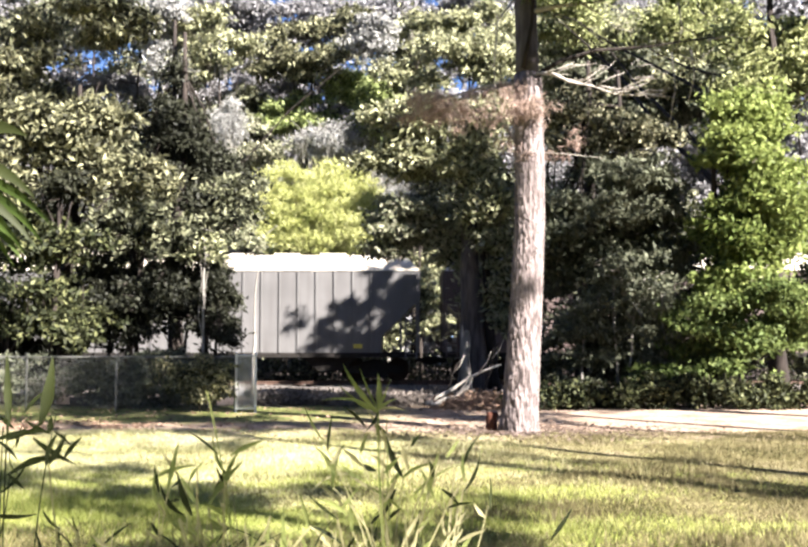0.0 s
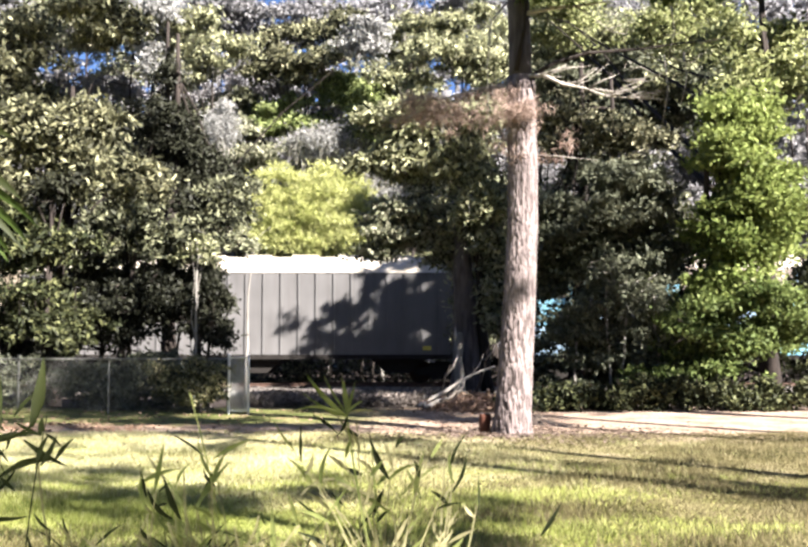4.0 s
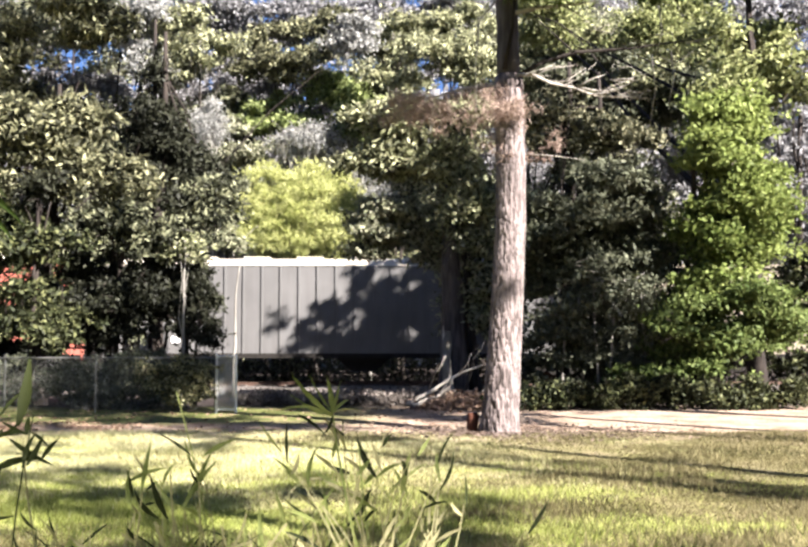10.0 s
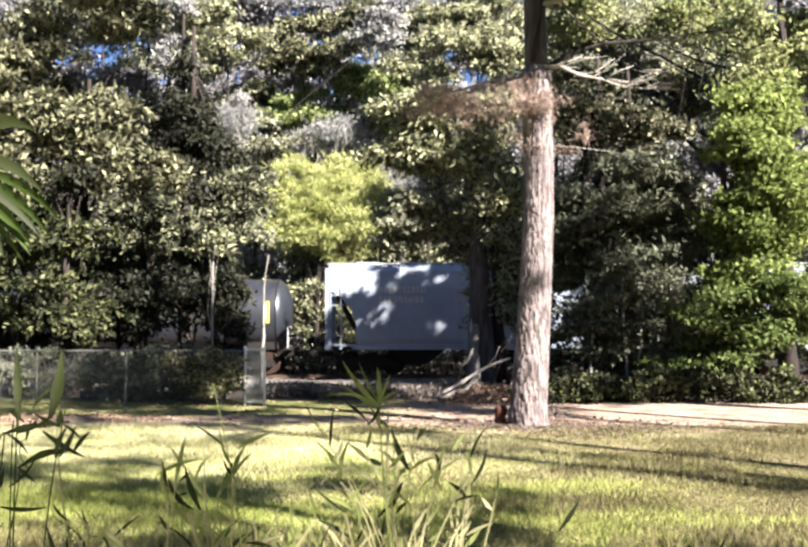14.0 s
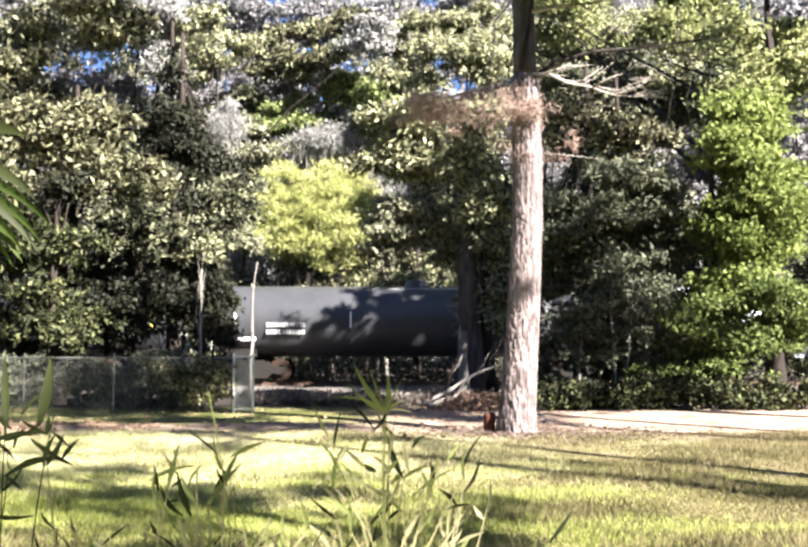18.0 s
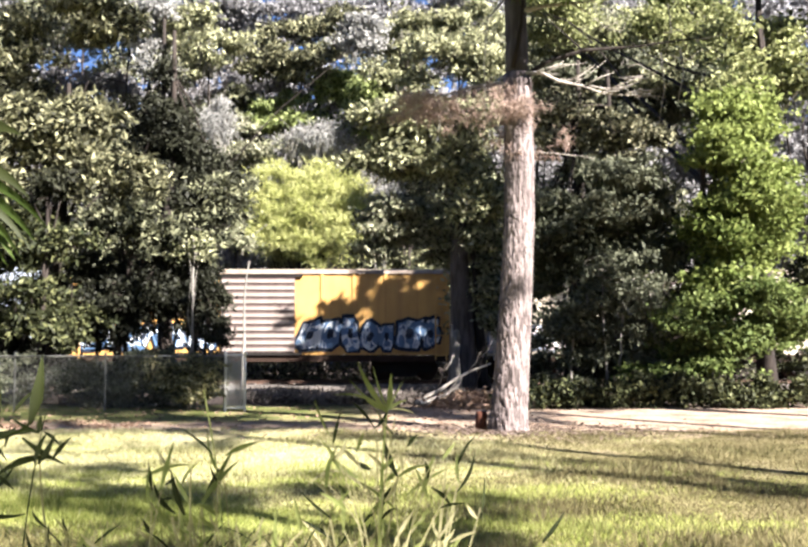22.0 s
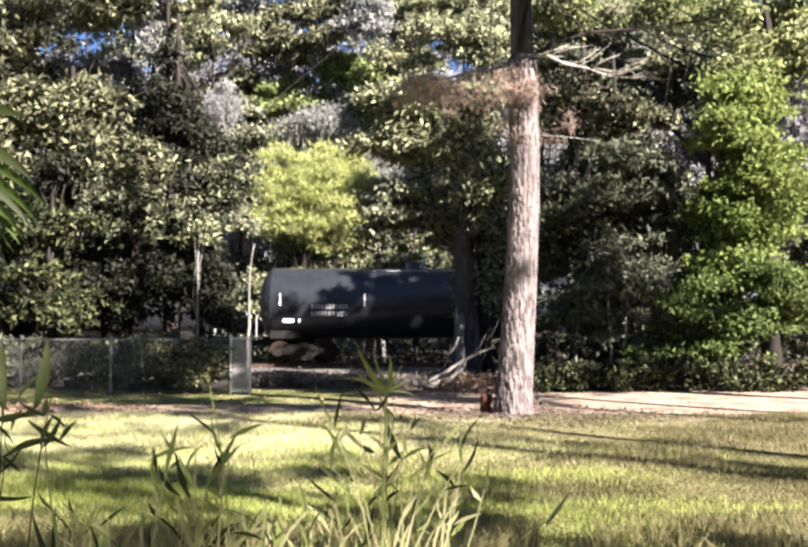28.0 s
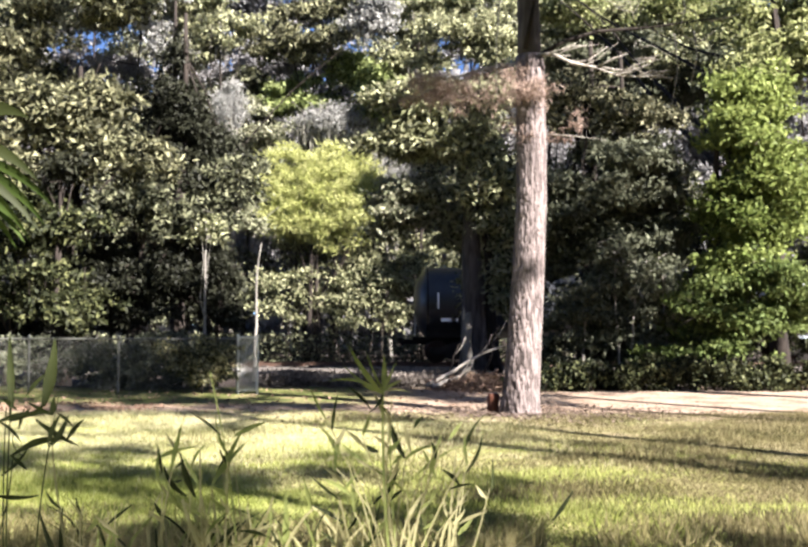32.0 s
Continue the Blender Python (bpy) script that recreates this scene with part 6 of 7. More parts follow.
def box_car(lead, tail, paint, door, graf, label, seed, slats=False, both=False):
    L = lead - tail
    c = car("boxcar", label, "boxcar", lead, L)
    h = L / 2
    part("body", boxes((-h, h, -1.48, 1.48, 1.02, 4.15)), M[paint], c)
    bm = prism_xz(bmesh.new(), [(-1.56, 4.15), (1.56, 4.15), (1.5, 4.28), (0, 4.44), (-1.5, 4.28)], -h - 0.03, h + 0.03)
    bmesh.ops.rotate(bm, verts=bm.verts, cent=(0, 0, 0), matrix=Matrix.Rotation(math.pi / 2, 3, "Z"))
    part("roof", bm, M["boxroof"], c)
    rib = shared("boxrib" + paint, lambda: bm_mesh("side_rib", boxes((-0.05, 0.05, -1.53, -1.48, 1.05, 4.13)), M[paint]))
    for i in range(13):
        x = -h + L * i / 12
        if abs(x) > 1.6:
            part("side_rib", rib, None, c, at=pose(min(max(x, -h + 0.05), h - 0.05), 0, 0))
    d = part("door", boxes((-1.42, 1.42, -1.58, -1.5, 1.1, 4.02)), M["doorbrown" if slats else door], c, "sliding freight door")
    if slats:
        me = bm_mesh("door_rib", boxes((-1.4, 1.4, -1.63, -1.58, -0.065, 0.065)), M[door])
        for i in range(11):
            part("door_rib", me, None, d, at=pose(0, 0, 1.22 + 0.264 * i))
    else:
        me = bm_mesh("door_label", boxes((-0.35, 0.35, -1.59, -1.58, 0, 0.12)), M["markdim"])
        for x, z in ((-0.75, 3.1), (-0.75, 2.65), (-0.7, 2.2), (0.3, 3.6)):
            part("door_label", me, None, d, at=pose(x, 0, z))
    for q in ((-3.2, 1.7, -1.62, -1.5, 1.0, 1.1), (-3.2, 1.7, -1.62, -1.5, 4.02, 4.12)):
        part("door_rail", boxes(q), M["under"], c)
    tag(c, -h + 0.3, -1.55, 1.12, 2.35, -1.534, graf, "spraynavy" if both else "spraygrey", seed)
    if both:
        tag(c, 1.5, h - 0.25, 1.12, 2.6, -1.534, graf, "spraynavy", seed + 3)
    part("side_sill", boxes((-h, h, -1.5, -1.36, 0.75, 1.0)), M["underrust"], c)
    for s in (-1, 1):
        ladder(c, s * (h - 0.32), 0.8, 4.05, paint)
    bars(c, -h + 3.0, 3.6, 1.4, 0.16, 1, "markdim", seed, -1.55)
    return c


def tank_shell(L, r, n=24):
    """A tank's shell with domed ends, lying along x."""
    bm = bmesh.new()
    e = 0.62
    st = [(-L / 2 + e * (1 - math.cos(a)), r * math.sin(a)) for a in [radians(q) for q in (12, 30, 48, 66, 80, 90)]]
    st = st + [(-x, q) for x, q in st[::-1]]
    rings = []
    for x, q in st:
        rings.append([bm.verts.new((x, q * math.cos(2 * math.pi * k / n), 2.39 + q * math.sin(2 * math.pi * k / n))) for k in range(n)])
    for a, b in zip(rings[:-1], rings[1:]):
        for k in range(n):
            j = (k + 1) % n
            bm.faces.new((a[k], a[j], b[j], b[k]))
    bm.faces.new(rings[0])
    bm.faces.new(rings[-1][::-1])
    return bm


def tank_car(lead, tail, paint, label, seed, band=None, rails=False, sill=False, placard=0, name_blocks=None, r=1.41):
    L = lead - tail
    c = car("tank_car", label, "tank car", lead, L)
    h = L / 2
    rng = random.Random(seed)
    part("tank", tank_shell(L, r), M[paint], c, smooth=True)
    for x in (-h + 0.55, h - 0.55):
        bm = bmesh.new()
        bmesh.ops.create_cone(bm, cap_ends=False, segments=28, radius1=r + 0.012, radius2=r + 0.012, depth=0.05, matrix=Matrix.Translation((x, 0, 2.39)) @ Matrix.Rotation(math.pi / 2, 4, "Y"))
        part("end_seam", bm, M["under" if "white" not in paint else "white"], c)
    if band:
        bm = bmesh.new()
        bmesh.ops.create_cone(bm, cap_ends=False, segments=36, radius1=r + 0.01, radius2=r + 0.01, depth=2.7, matrix=Matrix.Translation((0, 0, 2.39)) @ Matrix.Rotation(math.pi / 2, 4, "Y"))
        part("paint_band", bm, M[band], c, "broad red band round the tank", smooth=True)
    top = 2.39 + r
    bm = bmesh.new()
    bmesh.ops.create_cone(bm, cap_ends=True, segments=16, radius1=0.42, radius2=0.4, depth=0.4, matrix=Matrix.Translation((0, 0, top + 0.02)))
    part("manway", bm, M[band or paint], c)
    if rails or band:
        mat = M[band] if band else M["white"]
        part("top_platform", boxes((-1.25, 1.25, -0.75, 0.75, top - 0.02, top + 0.03)), mat, c)
        for x in (-1.2, -0.6, 0.0, 0.6, 1.2):
            for q in ((x - 0.016, x + 0.016, -0.75, -0.71, top, top + 0.56), (x - 0.016, x + 0.016, 0.71, 0.75, top, top + 0.56)):
                part("guard_post", boxes(q), mat, c)
        for q in ((-1.22, 1.22, -0.75, -0.71, top + 0.53, top + 0.56), (-1.22, 1.22, 0.71, 0.75, top + 0.53, top + 0.56)):
            part("guard_rail", boxes(q), mat, c)
        ladder(c, 0.35, 1.0, top, "white" if not band else "tankred", 0.4)
    # stub sills, saddles and end platforms
    for s in (-1, 1):
        part("end_frame", boxes((-2.0, 0.25, -0.35, 0.35, 0.72, 1.02), (-1.5, -0.3, -0.9, 0.9, 1.0, 1.35), (0.0, 0.25, -1.45, 1.45, 0.98, 1.06)) if s > 0 else
             boxes((-0.25, 2.0, -0.35, 0.35, 0.72, 1.02), (0.3, 1.5, -0.9, 0.9, 1.0, 1.35), (-0.25, 0.0, -1.45, 1.45, 0.98, 1.06)), M["under"], c, at=pose(s * (h - 0.2), 0, 0))
        part("end_rail", boxes((-0.02, 0.02, -1.45, -1.41, 1.05, 1.9), (-0.02, 0.02, 1.41, 1.45, 1.05, 1.9), (-0.02, 0.02, -1.45, 1.45, 1.86, 1.9)), M["markdim" if "white" not in paint else "white"], c, at=pose(s * (h - 0.05), 0, 0))
    if sill:
        part("walkway", boxes((-h, h, -1.56, -1.3, 0.98, 1.08)), M["white"], c, "narrow white running board")
        for i in range(7):
            part("walkway_bracket", boxes((-0.03, 0.03, -1.5, -0.6, 0.9, 1.0)), M["markdim"], c, at=pose(-h + 1 + (L - 2) * i / 6, 0, 0))
    for x in (-h + 0.95, -h + L * 0.34, h - L * 0.34, h - 0.95):
        part("reflector", boxes((-0.03, 0.03, -0.012, 0.0, -0.2 - 0.25 * rng.random(), 0.25)), M["mark"], c, at=pose(x, -r - 0.012, 2.5))
    if placard:
        part("placard", boxes((-0.07, 0.07, -0.012, 0.0, -0.42, 0.42)), M["yellow"], c, "upright yellow placard", at=pose(h - 0.85, -r - 0.02, 2.45))
        if placard < 0:
            part("label_panel", boxes((-0.52, 0.52, -0.012, 0.0, -0.27, 0.27)), M["mark"], c, "white label panel", at=pose(h - 1.46, -r - 0.02, 2.3))
    if "white" not in paint:
        # the grating along the top, and small stencilled panels low on the shell
        part("top_walkway", boxes((-1.7, 1.7, -0.62, 0.62, top - 0.16, top - 0.1)), M["markdim"], c, "pale grating along the tank's top")
        for x, w in ((-h + 1.35, 0.3), (-h + 1.6, 0.12), (-0.2, 0.16)):
            part("stencil", boxes((-w, w, -0.012, 0.0, -0.09, 0.09)), M["mark"], c, at=pose(x, -r * 0.88, 1.72 if x < -1 else 2.0))
    if name_blocks:
        x, z, w, hh, mat = name_blocks
        bars(c, x, z, w, hh, 1, mat, seed, -r - 0.03)
    bars(c, -h + 2.9, 2.15, 1.5, 0.17, 2, "markdim" if not placard < 0 else "yellow", seed + 5, -r - 0.03 if r < 1.5 else -r)
    bm = bmesh.new()
    bmesh.ops.create_cone(bm, cap_ends=True, segments=14, radius1=0.16, radius2=0.12, depth=0.35, matrix=Matrix.Translation((0, 0, 0.85)))
    part("outlet_valve", bm, M["under"], c)
    return c


def centre_beam(lead, tail):
    L = lead - tail
    c = car("centerbeam_flatcar", "empty centerbeam flatcar with open truss partition", "flatcar", lead, L)
    h = L / 2
    part("deck", boxes((-h, h, -1.4, 1.4, 0.98, 1.12), (-h, h, -0.3, 0.3, 0.6, 0.98)), M["under"], c)
    part("deck_edge", boxes((-h, h, -1.48, -1.4, 0.95, 1.16)), M["ribbrown"], c)
    part("top_chord", boxes((-h + 0.3, h - 0.3, -0.22, 0.22, 4.42, 4.62)), M["ribbrown"], c)
    n = 17
    post = bm_mesh("truss_post", boxes((-0.06, 0.06, -0.1, 0.1, 1.12, 4.42)), M["tankgrey"])
    for i in range(n + 1):
        part("truss_post", post, None, c, at=pose(-h + 0.5 + (L - 1.0) * i / n, 0, 0))
    step = (L - 1.0) / n
    diag = {}
    for s in (-1, 1):
        bm = prism_xz(bmesh.new(), [(-s * step - 0.09, 1.12), (-s * step + 0.09, 1.12), (s * step + 0.09, 4.42), (s * step - 0.09, 4.42)], -0.07, 0.07)
        diag[s] = bm_mesh("truss_brace", bm, M["cream"])
    for i in range(1, n, 3):
        part("truss_brace", diag[1 if i % 2 else -1], None, c, "pale diagonal brace", at=pose(-h + 0.5 + step * i, 0, 0))
    for s in (-1, 1):
        part("end_bulkhead", boxes((-0.1, 0.1, -1.4, -1.25, 1.1, 4.62), (-0.1, 0.1, 1.25, 1.4, 1.1, 4.62), (-0.1, 0.1, -1.4, 1.4, 4.45, 4.62), (-0.06, 0.06, -0.1, 0.1, 1.1, 4.5)), M["ribbrown"], c, at=pose(s * (h - 0.15), 0, 0))
    return c


def build_train():
    open_hopper(19.6, 1.5, label="dark brown covered hopper car half hidden by trees", paint="doorbrown", seed=1)
    open_hopper(0.62, -17.3, seed=2)
    panel_hopper(-18.13, -36.25, lambda i, z, n, r: "blue" if r.random() < 0.8 else "cyanpatch", "light blue covered hopper car with welded side panels", 3)
    open_hopper(-36.97, -55.54, seed=4)
    panel_hopper(-56.26, -74.02, lambda i, z, n, r: "pinkcream" if z > 3 and r.random() < 0.5 else ("paleblue" if r.random() < 0.75 else "cyanpatch"), "chalky blue covered hopper car with faded pink-cream upper panels", 5)
    open_hopper(-74.8, -92.9, seed=6)
    rib_gondola(-93.8, -111.84, 7)
    rust_car(-112.84, -130.41, "graf_white", 8, False)
    rust_car(-131.29, -148.97, "graf_red", 9, True)
    rib_gondola(-149.87, -167.27, 10)
    rib_gondola(-168.11, -185.85, 11)
    open_hopper(-186.6, -206.79, slot=True, seed=12, wall=4.52, peak=4.86)
    panel_hopper(-207.39, -225.07, lambda i, z, n, r: "red", "red-orange covered hopper car with welded side panels", 13, 4.6, 4.94)
    open_hopper(-225.64, -244.45, slot=True, seed=14, wall=4.48, peak=4.82)
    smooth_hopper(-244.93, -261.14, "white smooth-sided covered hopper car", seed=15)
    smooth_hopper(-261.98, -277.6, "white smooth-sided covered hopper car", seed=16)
    dark = "faded black tank car with small white markings"
    tank_car(-278.99, -294.0, "tankgrey", dark + " and a yellow placard", 17, placard=1)
    tank_car(-295.5, -310.5, "tankgrey", dark, 18)
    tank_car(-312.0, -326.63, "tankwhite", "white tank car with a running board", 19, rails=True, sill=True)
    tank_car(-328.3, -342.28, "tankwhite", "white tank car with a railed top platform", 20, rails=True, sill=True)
    tank_car(-344.01, -359.94, "tankmid", dark, 21, placard=1)
    tank_car(-361.41, -376.99, "tankgrey", dark, 22, placard=1)
    tank_car(-378.53, -394.33, "tankgrey", "faded black tank car with a line of white block lettering", 23, name_blocks=(-4.75, 2.66, 3.5, 0.36, "mark"))
    tank_car(-395.82, -411.3, "tankblack", "glossy black tank car tinted with sky blue, with yellow lettering blocks", 24, placard=-1)
    box_car(-412.52, -427.54, "boxwhite", "doorbrown", "graf_pink", "cream-white boxcar with a dark brown door and pale graffiti", 25)
    box_car(-428.74, -443.51, "orange", "doorgrey", "graf_blue", "orange-yellow boxcar with a ribbed grey door and blue graffiti", 26, True, True)
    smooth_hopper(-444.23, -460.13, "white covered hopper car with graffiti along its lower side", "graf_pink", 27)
    tank_car(-461.41, -474.25, "tankwhite", "white tank car with a broad red band", 28, band="tankred", sill=True)
    tank_car(-475.86, -488.82, "tankwhite", "white tank car with a broad red band", 29, band="tankred", sill=True)
    centre_beam(-490.48, -510.2)
    tank_car(-511.7, -524.2, "tankgrey", dark, 30)
    tank_car(-525.9, -539.64, "tankblack", "black tank car with small white markings", 31)
    tank_car(-541.5, -553.95, "tankgrey", dark, 32)
    tank_car(-555.45, -568.14, "tankgrey", dark, 33)
    tank_car(-569.29, -585.04, "tankgrey", dark, 34, placard=1)
    tank_car(-586.91, -597.37, "tankmid", dark, 35)
    tank_car(-599.27, -612.66, "tankwhite", "white tank car with a railed top platform", 36, rails=True, sill=True)
    tank_car(-614.35, -626.43, "tankgrey", "faded black tank car at the train's tail", 37)


build_train()


# ---- tall grass before the eye ----
SWAY = []


def arc_blade(parent, a, b, width, sag, mat, name, rng, stem=False):
    """A long leaf from a to b, bowed sideways by sag of its length, folded along its midrib; a stem stays thin and hardly tapers."""
    a, b = np.array(a, float), np.array(b, float)
    d = b - a
    L = np.linalg.norm(d)
    side = np.array([-d[2], 0.0, d[0]]) / (L + 1e-9)
    tilt = rng.uniform(-0.5, 0.5)
    w_way = side * math.cos(tilt) + np.array([0, 1.0, 0]) * math.sin(tilt)
    n = 9
    verts, faces = [], []
    for k in range(n):
        t = k / (n - 1)
        c = a + d * t + side * (4 * sag * L * t * (1 - t)) + np.array([0, 0.25 * L * tilt * t * t, 0])
        if stem:
            w = width * 0.5 * (1 - 0.45 * t)
        else:
            w = width * 0.5 * (0.3 + 1.75 * t if t < 0.4 else max(0.02, (1 - (t - 0.4) / 0.6) ** 0.75))
        verts += [c - w_way * w, c + np.array([0, 0.3 * w, 0]), c + w_way * w]
    for k in range(n - 1):
        faces += [(3 * k, 3 * k + 1, 3 * k + 4, 3 * k + 3), (3 * k + 1, 3 * k + 2, 3 * k + 5, 3 * k + 4)]
    part(name, mesh_from(name, verts, faces, M[mat]), None, parent)


def plant(name, label, category, x, y, seed, leaves, stems=(), share=0.3, leaf_name="blade", depth=0.08, twigs=2, extra=("bladedark", "blade", "palestem"), broad=1.3):
    """A plant whose leaves and stems run from (x, z) to (x, z) beside its foot: x0, z0, x1, z1, width, bow, material."""
    t = empty(name, pose(x, y, 0))
    tagged(t, label, category, "tall grass before the lawn" if category == "tall grass" else "")
    rng = np.random.default_rng(seed)
    for rows, nm, stem in ((leaves, leaf_name, False), (stems, "stem", True)):
        for x0, z0, x1, z1, w, bow, mat in rows:
            q = rng.uniform(-depth, depth)
            a, b = np.array((x0, q, z0)), np.array((x1, q + rng.uniform(-depth, depth) * 0.5, z1))
            arc_blade(t, a, b, w * (1.2 if stem else broad), bow, mat, nm, rng, stem)
            # small leaves that part from the stem
            for _ in range(twigs if stem else 0):
                p = a + (b - a) * rng.uniform(0.35, 0.97)
                g = rng.choice((-1, 1)) * rng.uniform(0.25, 1.0) + math.atan2(b[0] - a[0], b[2] - a[2])
                ln = rng.uniform(0.1, 0.24)
                arc_blade(t, p, p + ln * np.array((math.sin(g), 0.2 * rng.normal(), math.cos(g))), rng.uniform(0.018, 0.034), rng.uniform(-0.1, 0.1), extra[rng.integers(0, len(extra))], leaf_name, rng)
    SWAY.append((t, (x, y, 0), share))
    return t


def weeds():
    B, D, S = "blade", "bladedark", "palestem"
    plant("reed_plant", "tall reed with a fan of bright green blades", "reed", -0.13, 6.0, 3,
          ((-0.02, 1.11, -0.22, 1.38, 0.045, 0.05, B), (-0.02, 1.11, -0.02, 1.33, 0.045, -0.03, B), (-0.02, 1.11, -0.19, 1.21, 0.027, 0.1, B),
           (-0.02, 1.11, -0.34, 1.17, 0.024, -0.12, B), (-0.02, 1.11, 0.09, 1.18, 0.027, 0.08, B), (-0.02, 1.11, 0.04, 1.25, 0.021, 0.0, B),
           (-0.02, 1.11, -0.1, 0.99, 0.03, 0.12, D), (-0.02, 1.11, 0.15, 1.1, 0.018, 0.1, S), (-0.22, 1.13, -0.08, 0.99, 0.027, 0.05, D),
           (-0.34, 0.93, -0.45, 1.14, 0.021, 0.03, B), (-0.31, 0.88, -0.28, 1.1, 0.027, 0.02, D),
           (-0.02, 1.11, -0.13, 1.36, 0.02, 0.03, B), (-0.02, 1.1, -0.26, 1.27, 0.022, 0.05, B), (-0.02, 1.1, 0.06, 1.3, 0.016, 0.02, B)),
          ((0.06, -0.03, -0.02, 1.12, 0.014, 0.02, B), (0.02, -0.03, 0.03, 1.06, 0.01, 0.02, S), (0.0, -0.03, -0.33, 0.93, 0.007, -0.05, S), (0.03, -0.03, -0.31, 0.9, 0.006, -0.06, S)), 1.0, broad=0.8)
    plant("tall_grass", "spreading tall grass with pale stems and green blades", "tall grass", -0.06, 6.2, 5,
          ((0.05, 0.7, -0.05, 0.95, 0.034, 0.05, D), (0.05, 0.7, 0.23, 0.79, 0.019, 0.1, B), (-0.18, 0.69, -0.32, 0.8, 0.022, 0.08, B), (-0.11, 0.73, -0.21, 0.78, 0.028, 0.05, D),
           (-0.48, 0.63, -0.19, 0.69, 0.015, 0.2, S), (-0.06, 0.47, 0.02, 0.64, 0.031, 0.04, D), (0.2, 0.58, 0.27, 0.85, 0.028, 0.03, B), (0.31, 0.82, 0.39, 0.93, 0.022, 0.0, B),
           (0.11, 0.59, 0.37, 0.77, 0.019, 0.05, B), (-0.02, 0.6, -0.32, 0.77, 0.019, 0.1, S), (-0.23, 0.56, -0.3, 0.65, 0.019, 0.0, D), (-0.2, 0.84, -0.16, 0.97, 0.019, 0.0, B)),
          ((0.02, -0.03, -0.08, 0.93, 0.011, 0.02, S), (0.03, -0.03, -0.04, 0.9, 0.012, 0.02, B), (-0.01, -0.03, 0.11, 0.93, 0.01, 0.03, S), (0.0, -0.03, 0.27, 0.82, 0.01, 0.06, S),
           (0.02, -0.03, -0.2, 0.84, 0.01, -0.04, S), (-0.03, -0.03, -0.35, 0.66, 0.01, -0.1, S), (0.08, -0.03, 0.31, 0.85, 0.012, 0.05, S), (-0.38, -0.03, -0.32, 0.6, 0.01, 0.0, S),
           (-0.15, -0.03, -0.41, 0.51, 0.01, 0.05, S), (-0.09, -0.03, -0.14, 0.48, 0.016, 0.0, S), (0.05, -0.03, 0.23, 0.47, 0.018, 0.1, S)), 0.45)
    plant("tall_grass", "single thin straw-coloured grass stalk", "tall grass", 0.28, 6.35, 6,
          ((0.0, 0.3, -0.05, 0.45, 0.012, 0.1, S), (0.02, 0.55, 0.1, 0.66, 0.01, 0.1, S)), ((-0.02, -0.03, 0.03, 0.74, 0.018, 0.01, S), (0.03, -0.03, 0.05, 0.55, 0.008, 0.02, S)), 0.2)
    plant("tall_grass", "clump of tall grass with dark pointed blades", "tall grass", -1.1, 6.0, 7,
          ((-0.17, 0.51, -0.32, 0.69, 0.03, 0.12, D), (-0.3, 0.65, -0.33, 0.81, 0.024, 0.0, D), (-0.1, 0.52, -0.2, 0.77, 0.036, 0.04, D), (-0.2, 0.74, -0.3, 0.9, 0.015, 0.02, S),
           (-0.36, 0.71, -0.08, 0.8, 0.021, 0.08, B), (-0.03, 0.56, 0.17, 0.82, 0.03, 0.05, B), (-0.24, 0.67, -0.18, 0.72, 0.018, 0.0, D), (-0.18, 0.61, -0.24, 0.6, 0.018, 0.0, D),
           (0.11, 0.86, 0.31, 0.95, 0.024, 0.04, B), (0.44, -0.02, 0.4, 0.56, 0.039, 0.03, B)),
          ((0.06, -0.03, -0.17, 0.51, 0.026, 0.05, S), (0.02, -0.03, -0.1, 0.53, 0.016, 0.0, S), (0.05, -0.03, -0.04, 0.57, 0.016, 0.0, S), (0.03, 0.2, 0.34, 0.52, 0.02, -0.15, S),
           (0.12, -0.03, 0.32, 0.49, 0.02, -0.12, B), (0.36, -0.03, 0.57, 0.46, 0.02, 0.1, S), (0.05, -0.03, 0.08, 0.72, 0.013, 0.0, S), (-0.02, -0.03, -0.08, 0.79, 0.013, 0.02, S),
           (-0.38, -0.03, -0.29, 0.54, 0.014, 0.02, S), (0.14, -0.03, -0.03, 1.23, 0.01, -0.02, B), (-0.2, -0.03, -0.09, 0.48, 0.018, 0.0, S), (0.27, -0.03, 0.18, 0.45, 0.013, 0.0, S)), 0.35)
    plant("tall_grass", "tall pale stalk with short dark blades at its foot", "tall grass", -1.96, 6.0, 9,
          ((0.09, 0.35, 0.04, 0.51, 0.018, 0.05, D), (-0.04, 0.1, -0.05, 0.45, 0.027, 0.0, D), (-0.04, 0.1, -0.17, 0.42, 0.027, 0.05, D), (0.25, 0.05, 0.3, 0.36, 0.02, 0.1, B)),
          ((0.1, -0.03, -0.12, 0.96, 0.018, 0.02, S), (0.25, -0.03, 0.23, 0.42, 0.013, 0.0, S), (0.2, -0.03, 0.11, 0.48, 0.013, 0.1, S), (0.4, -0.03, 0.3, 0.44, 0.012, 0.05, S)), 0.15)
    rng = np.random.default_rng(47)
    for x, y, k, label in ((-0.55, 6.15, 13, "low tangle of pale dry grass stalks"), (0.05, 6.35, 11, "low tuft of pale grass under the reed"), (-1.5, 6.2, 11, "low tuft of green and straw-coloured grass")):
        rows = [(q, -0.03, q + rng.normal(0, 0.16), rng.uniform(0.22, 0.5), rng.uniform(0.008, 0.02), rng.uniform(-0.2, 0.2), S if rng.random() < 0.65 else B) for q in rng.normal(0, 0.2, k)]
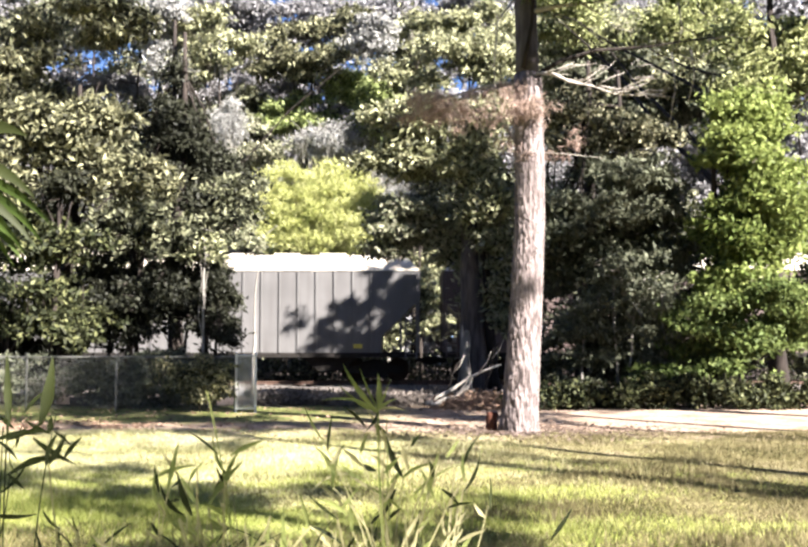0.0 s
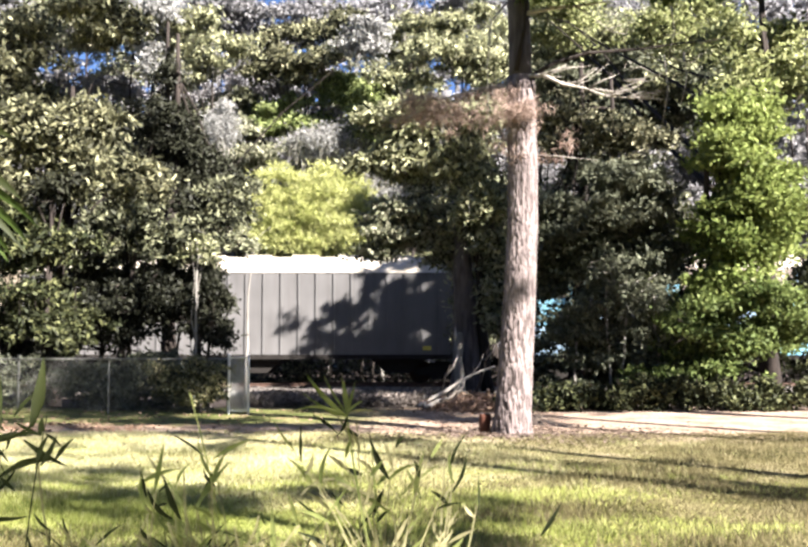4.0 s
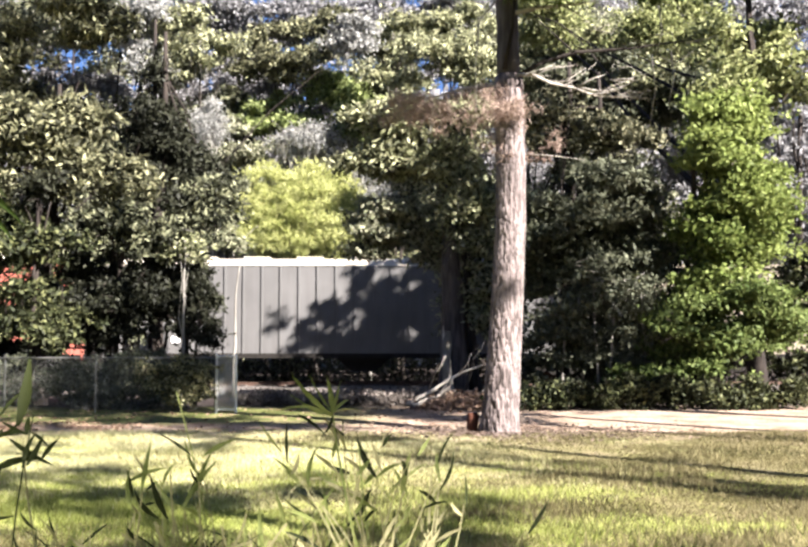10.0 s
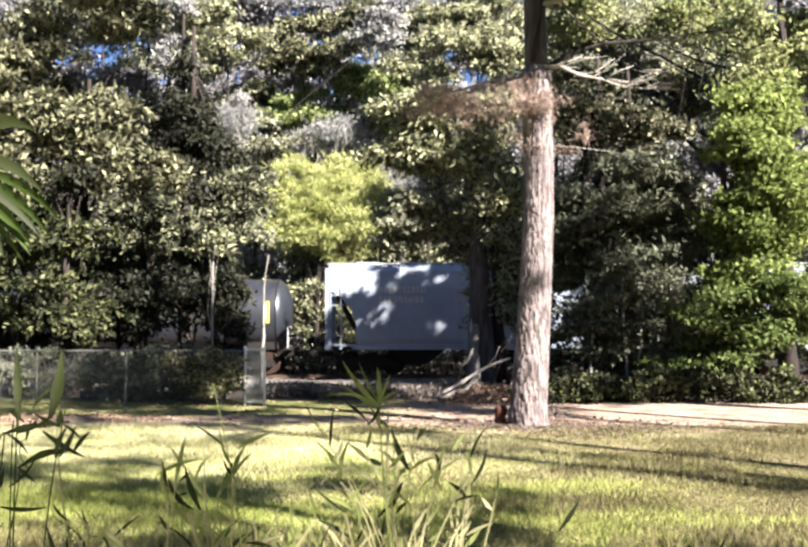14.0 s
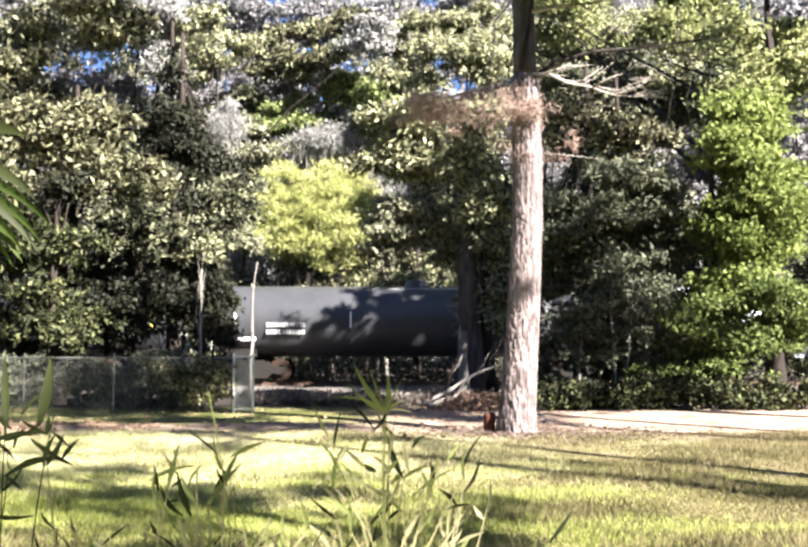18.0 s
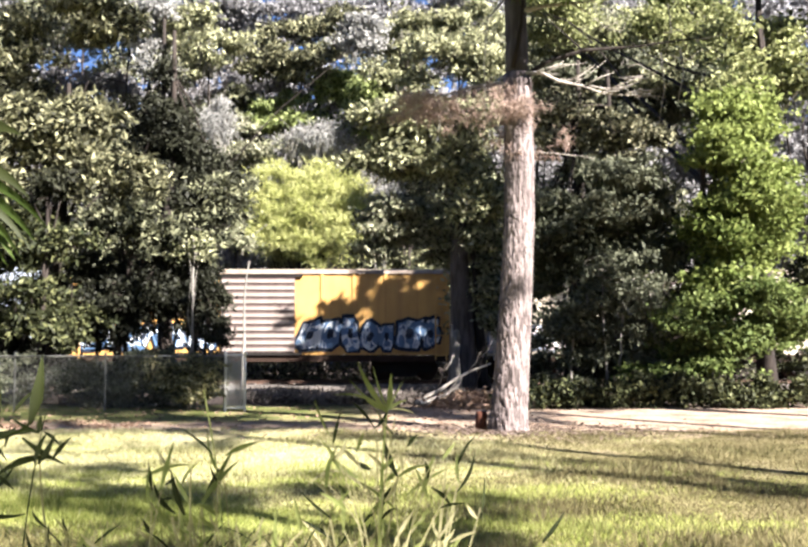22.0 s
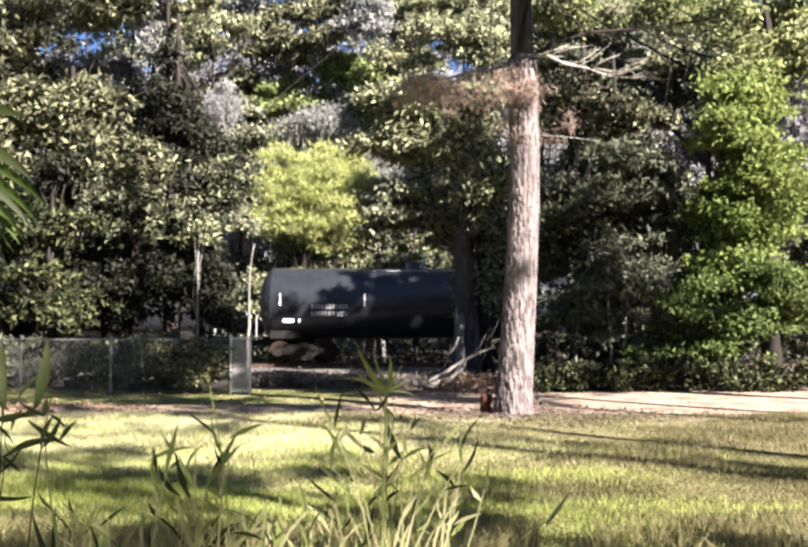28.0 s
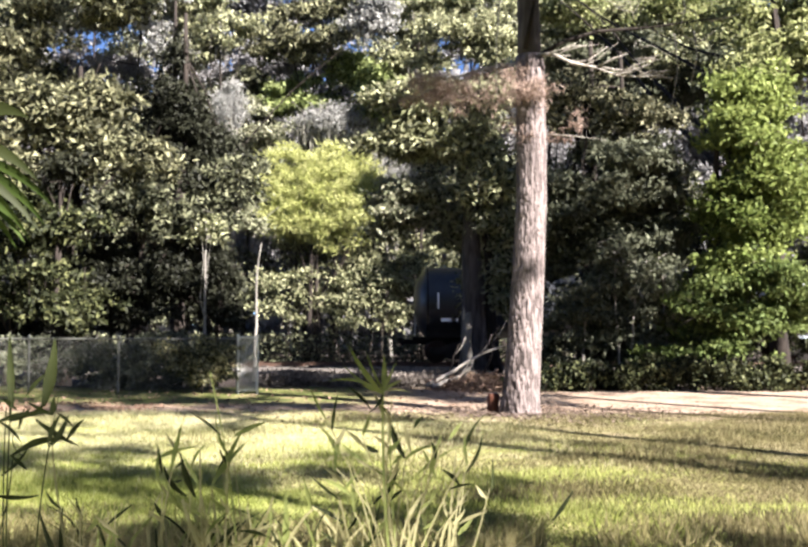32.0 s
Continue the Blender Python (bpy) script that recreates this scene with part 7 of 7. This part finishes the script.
        plant("tall_grass", label, "tall grass", x, y, k, rows, (), 0.2)
    for x, y, k, tall, way, label in ((0.16, 6.15, 6, 0.85, 16, "leaning tall grass with narrow pointed blades"), (-0.3, 6.05, 3, 0.72, -14, "tall grass with narrow pointed blades and pale stems"),
                                      (-0.95, 6.1, 3, 0.7, 8, "tall grass with narrow pointed blades and pale stems"), (-1.35, 5.95, 3, 0.75, -6, "dark-bladed tall grass before the lawn")):
        stems, leaves = [], []
        for _ in range(k):
            a, q, h = radians(way + rng.normal(0, 16)), rng.normal(0, 0.12), tall * rng.uniform(0.6, 1.0)
            e = (q + h * math.sin(a), h * math.cos(a))
            stems.append((q, -0.03, *e, 0.009, rng.uniform(-0.05, 0.05), S))
            b, ln = a + rng.normal(0, 0.35), rng.uniform(0.16, 0.3)
            leaves.append((*e, e[0] + ln * math.sin(b), e[1] + ln * math.cos(b), rng.uniform(0.014, 0.026), rng.uniform(-0.1, 0.1), D if rng.random() < 0.38 else B))
        plant("tall_grass", label, "tall grass", x, y, int(100 * tall) + k, leaves, stems, 0.35, twigs=1)
    # arching blades low at the lawn's near edge
    rng = np.random.default_rng(53)
    for x, y, k, label in ((-1.3, 6.15, 12, "low tuft of arching green grass blades"), (-0.72, 6.1, 12, "low tuft of arching green and pale grass blades"), (-1.75, 6.2, 9, "low tuft of arching green grass blades")):
        rows = []
        for q in rng.normal(0, 0.16, k):
            a, ln = rng.normal(0, 0.75), rng.uniform(0.3, 0.58)
            rows.append((q, -0.03, q + ln * math.sin(a), max(0.12, ln * math.cos(a)), rng.uniform(0.012, 0.024), math.copysign(rng.uniform(0.1, 0.28), a), rng.choice((B, B, D, S))))
        plant("tall_grass", label, "tall grass", x, y, 60 + k, rows, (), 0.2, broad=1.0)
    # stems and leaves that reach in from the side, their silhouette dark put into colour
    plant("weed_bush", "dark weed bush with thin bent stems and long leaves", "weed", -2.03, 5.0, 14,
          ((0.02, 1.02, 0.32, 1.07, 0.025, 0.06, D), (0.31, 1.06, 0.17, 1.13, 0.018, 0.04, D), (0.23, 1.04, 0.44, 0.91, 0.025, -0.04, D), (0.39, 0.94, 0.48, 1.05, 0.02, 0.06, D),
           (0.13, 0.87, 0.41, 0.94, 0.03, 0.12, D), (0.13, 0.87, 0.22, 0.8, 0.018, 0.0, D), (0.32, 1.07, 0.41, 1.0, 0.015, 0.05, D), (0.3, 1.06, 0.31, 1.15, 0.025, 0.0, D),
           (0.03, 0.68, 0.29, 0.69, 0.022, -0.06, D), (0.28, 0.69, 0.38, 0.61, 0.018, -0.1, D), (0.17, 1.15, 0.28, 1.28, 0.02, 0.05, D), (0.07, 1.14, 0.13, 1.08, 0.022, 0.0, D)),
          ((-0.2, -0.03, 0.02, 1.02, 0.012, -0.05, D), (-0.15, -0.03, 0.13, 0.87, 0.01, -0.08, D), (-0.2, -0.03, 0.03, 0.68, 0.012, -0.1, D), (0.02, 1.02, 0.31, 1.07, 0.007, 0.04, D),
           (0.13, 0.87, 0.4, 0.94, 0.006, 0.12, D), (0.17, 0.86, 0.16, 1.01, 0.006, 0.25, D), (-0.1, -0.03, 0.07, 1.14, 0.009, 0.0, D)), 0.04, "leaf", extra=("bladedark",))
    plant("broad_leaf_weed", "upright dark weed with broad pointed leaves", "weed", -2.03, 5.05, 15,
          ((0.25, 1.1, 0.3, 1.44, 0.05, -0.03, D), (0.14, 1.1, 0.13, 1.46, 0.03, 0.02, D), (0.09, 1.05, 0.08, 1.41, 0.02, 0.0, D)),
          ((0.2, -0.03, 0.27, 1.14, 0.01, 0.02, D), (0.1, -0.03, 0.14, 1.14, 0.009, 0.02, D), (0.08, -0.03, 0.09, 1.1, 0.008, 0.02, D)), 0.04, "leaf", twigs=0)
    # broad strap leaves from a tall plant at the side
    P = "strap"
    plant("strap_leaf_plant", "plant with broad arching bright green strap leaves", "plant", -1.66, 4.0, 16,
          ((-0.1, 2.16, 0.27, 1.88, 0.04, 0.07, P), (-0.1, 2.12, 0.22, 1.82, 0.036, 0.06, P), (-0.1, 2.18, 0.28, 1.95, 0.036, 0.09, P), (-0.08, 2.08, 0.16, 1.82, 0.032, 0.05, P), (-0.1, 2.14, 0.24, 1.85, 0.03, 0.08, D), (-0.1, 2.05, 0.12, 1.8, 0.03, 0.04, P),
           (-0.06, 2.26, 0.11, 2.36, 0.06, 0.2, D), (-0.07, 2.27, 0.2, 2.3, 0.052, 0.2, D), (-0.07, 2.1, 0.09, 1.8, 0.036, 0.05, D), (-0.07, 2.22, 0.22, 2.06, 0.04, 0.1, D),
           (-0.08, 2.24, -0.28, 1.99, 0.048, -0.15, P), (-0.08, 2.24, -0.23, 2.34, 0.048, -0.15, P)),
          ((-0.4, -0.03, -0.1, 2.16, 0.03, -0.04, D),), 0.1, "leaf", twigs=0)


weeds()


# ---- what moves ----
WIND = [(0, 0), (3, -4), (6, -12), (7.5, -10), (9, -8.5), (10.5, -7), (12, -2), (13, -6), (14.3, -1), (17, 2.5), (19, 3.5), (20.5, 3.5),
        (23, 8.5), (24.7, 11), (26.5, 7), (28, 4.5), (29.5, 4.5), (30.5, 1), (32, 1)]


def motions():
    for c in CARS:
        x = c["lead"]
        walk(c, [(t, pose(x + SPEED * t, TRAIN_Y, 0)) for t in (0, 8, 16, 24, 32)])
    for thing, at, share in SWAY:
        walk(thing, [(t, pose(*at, 0, share * a, 0)) for t, a in WIND])


motions()
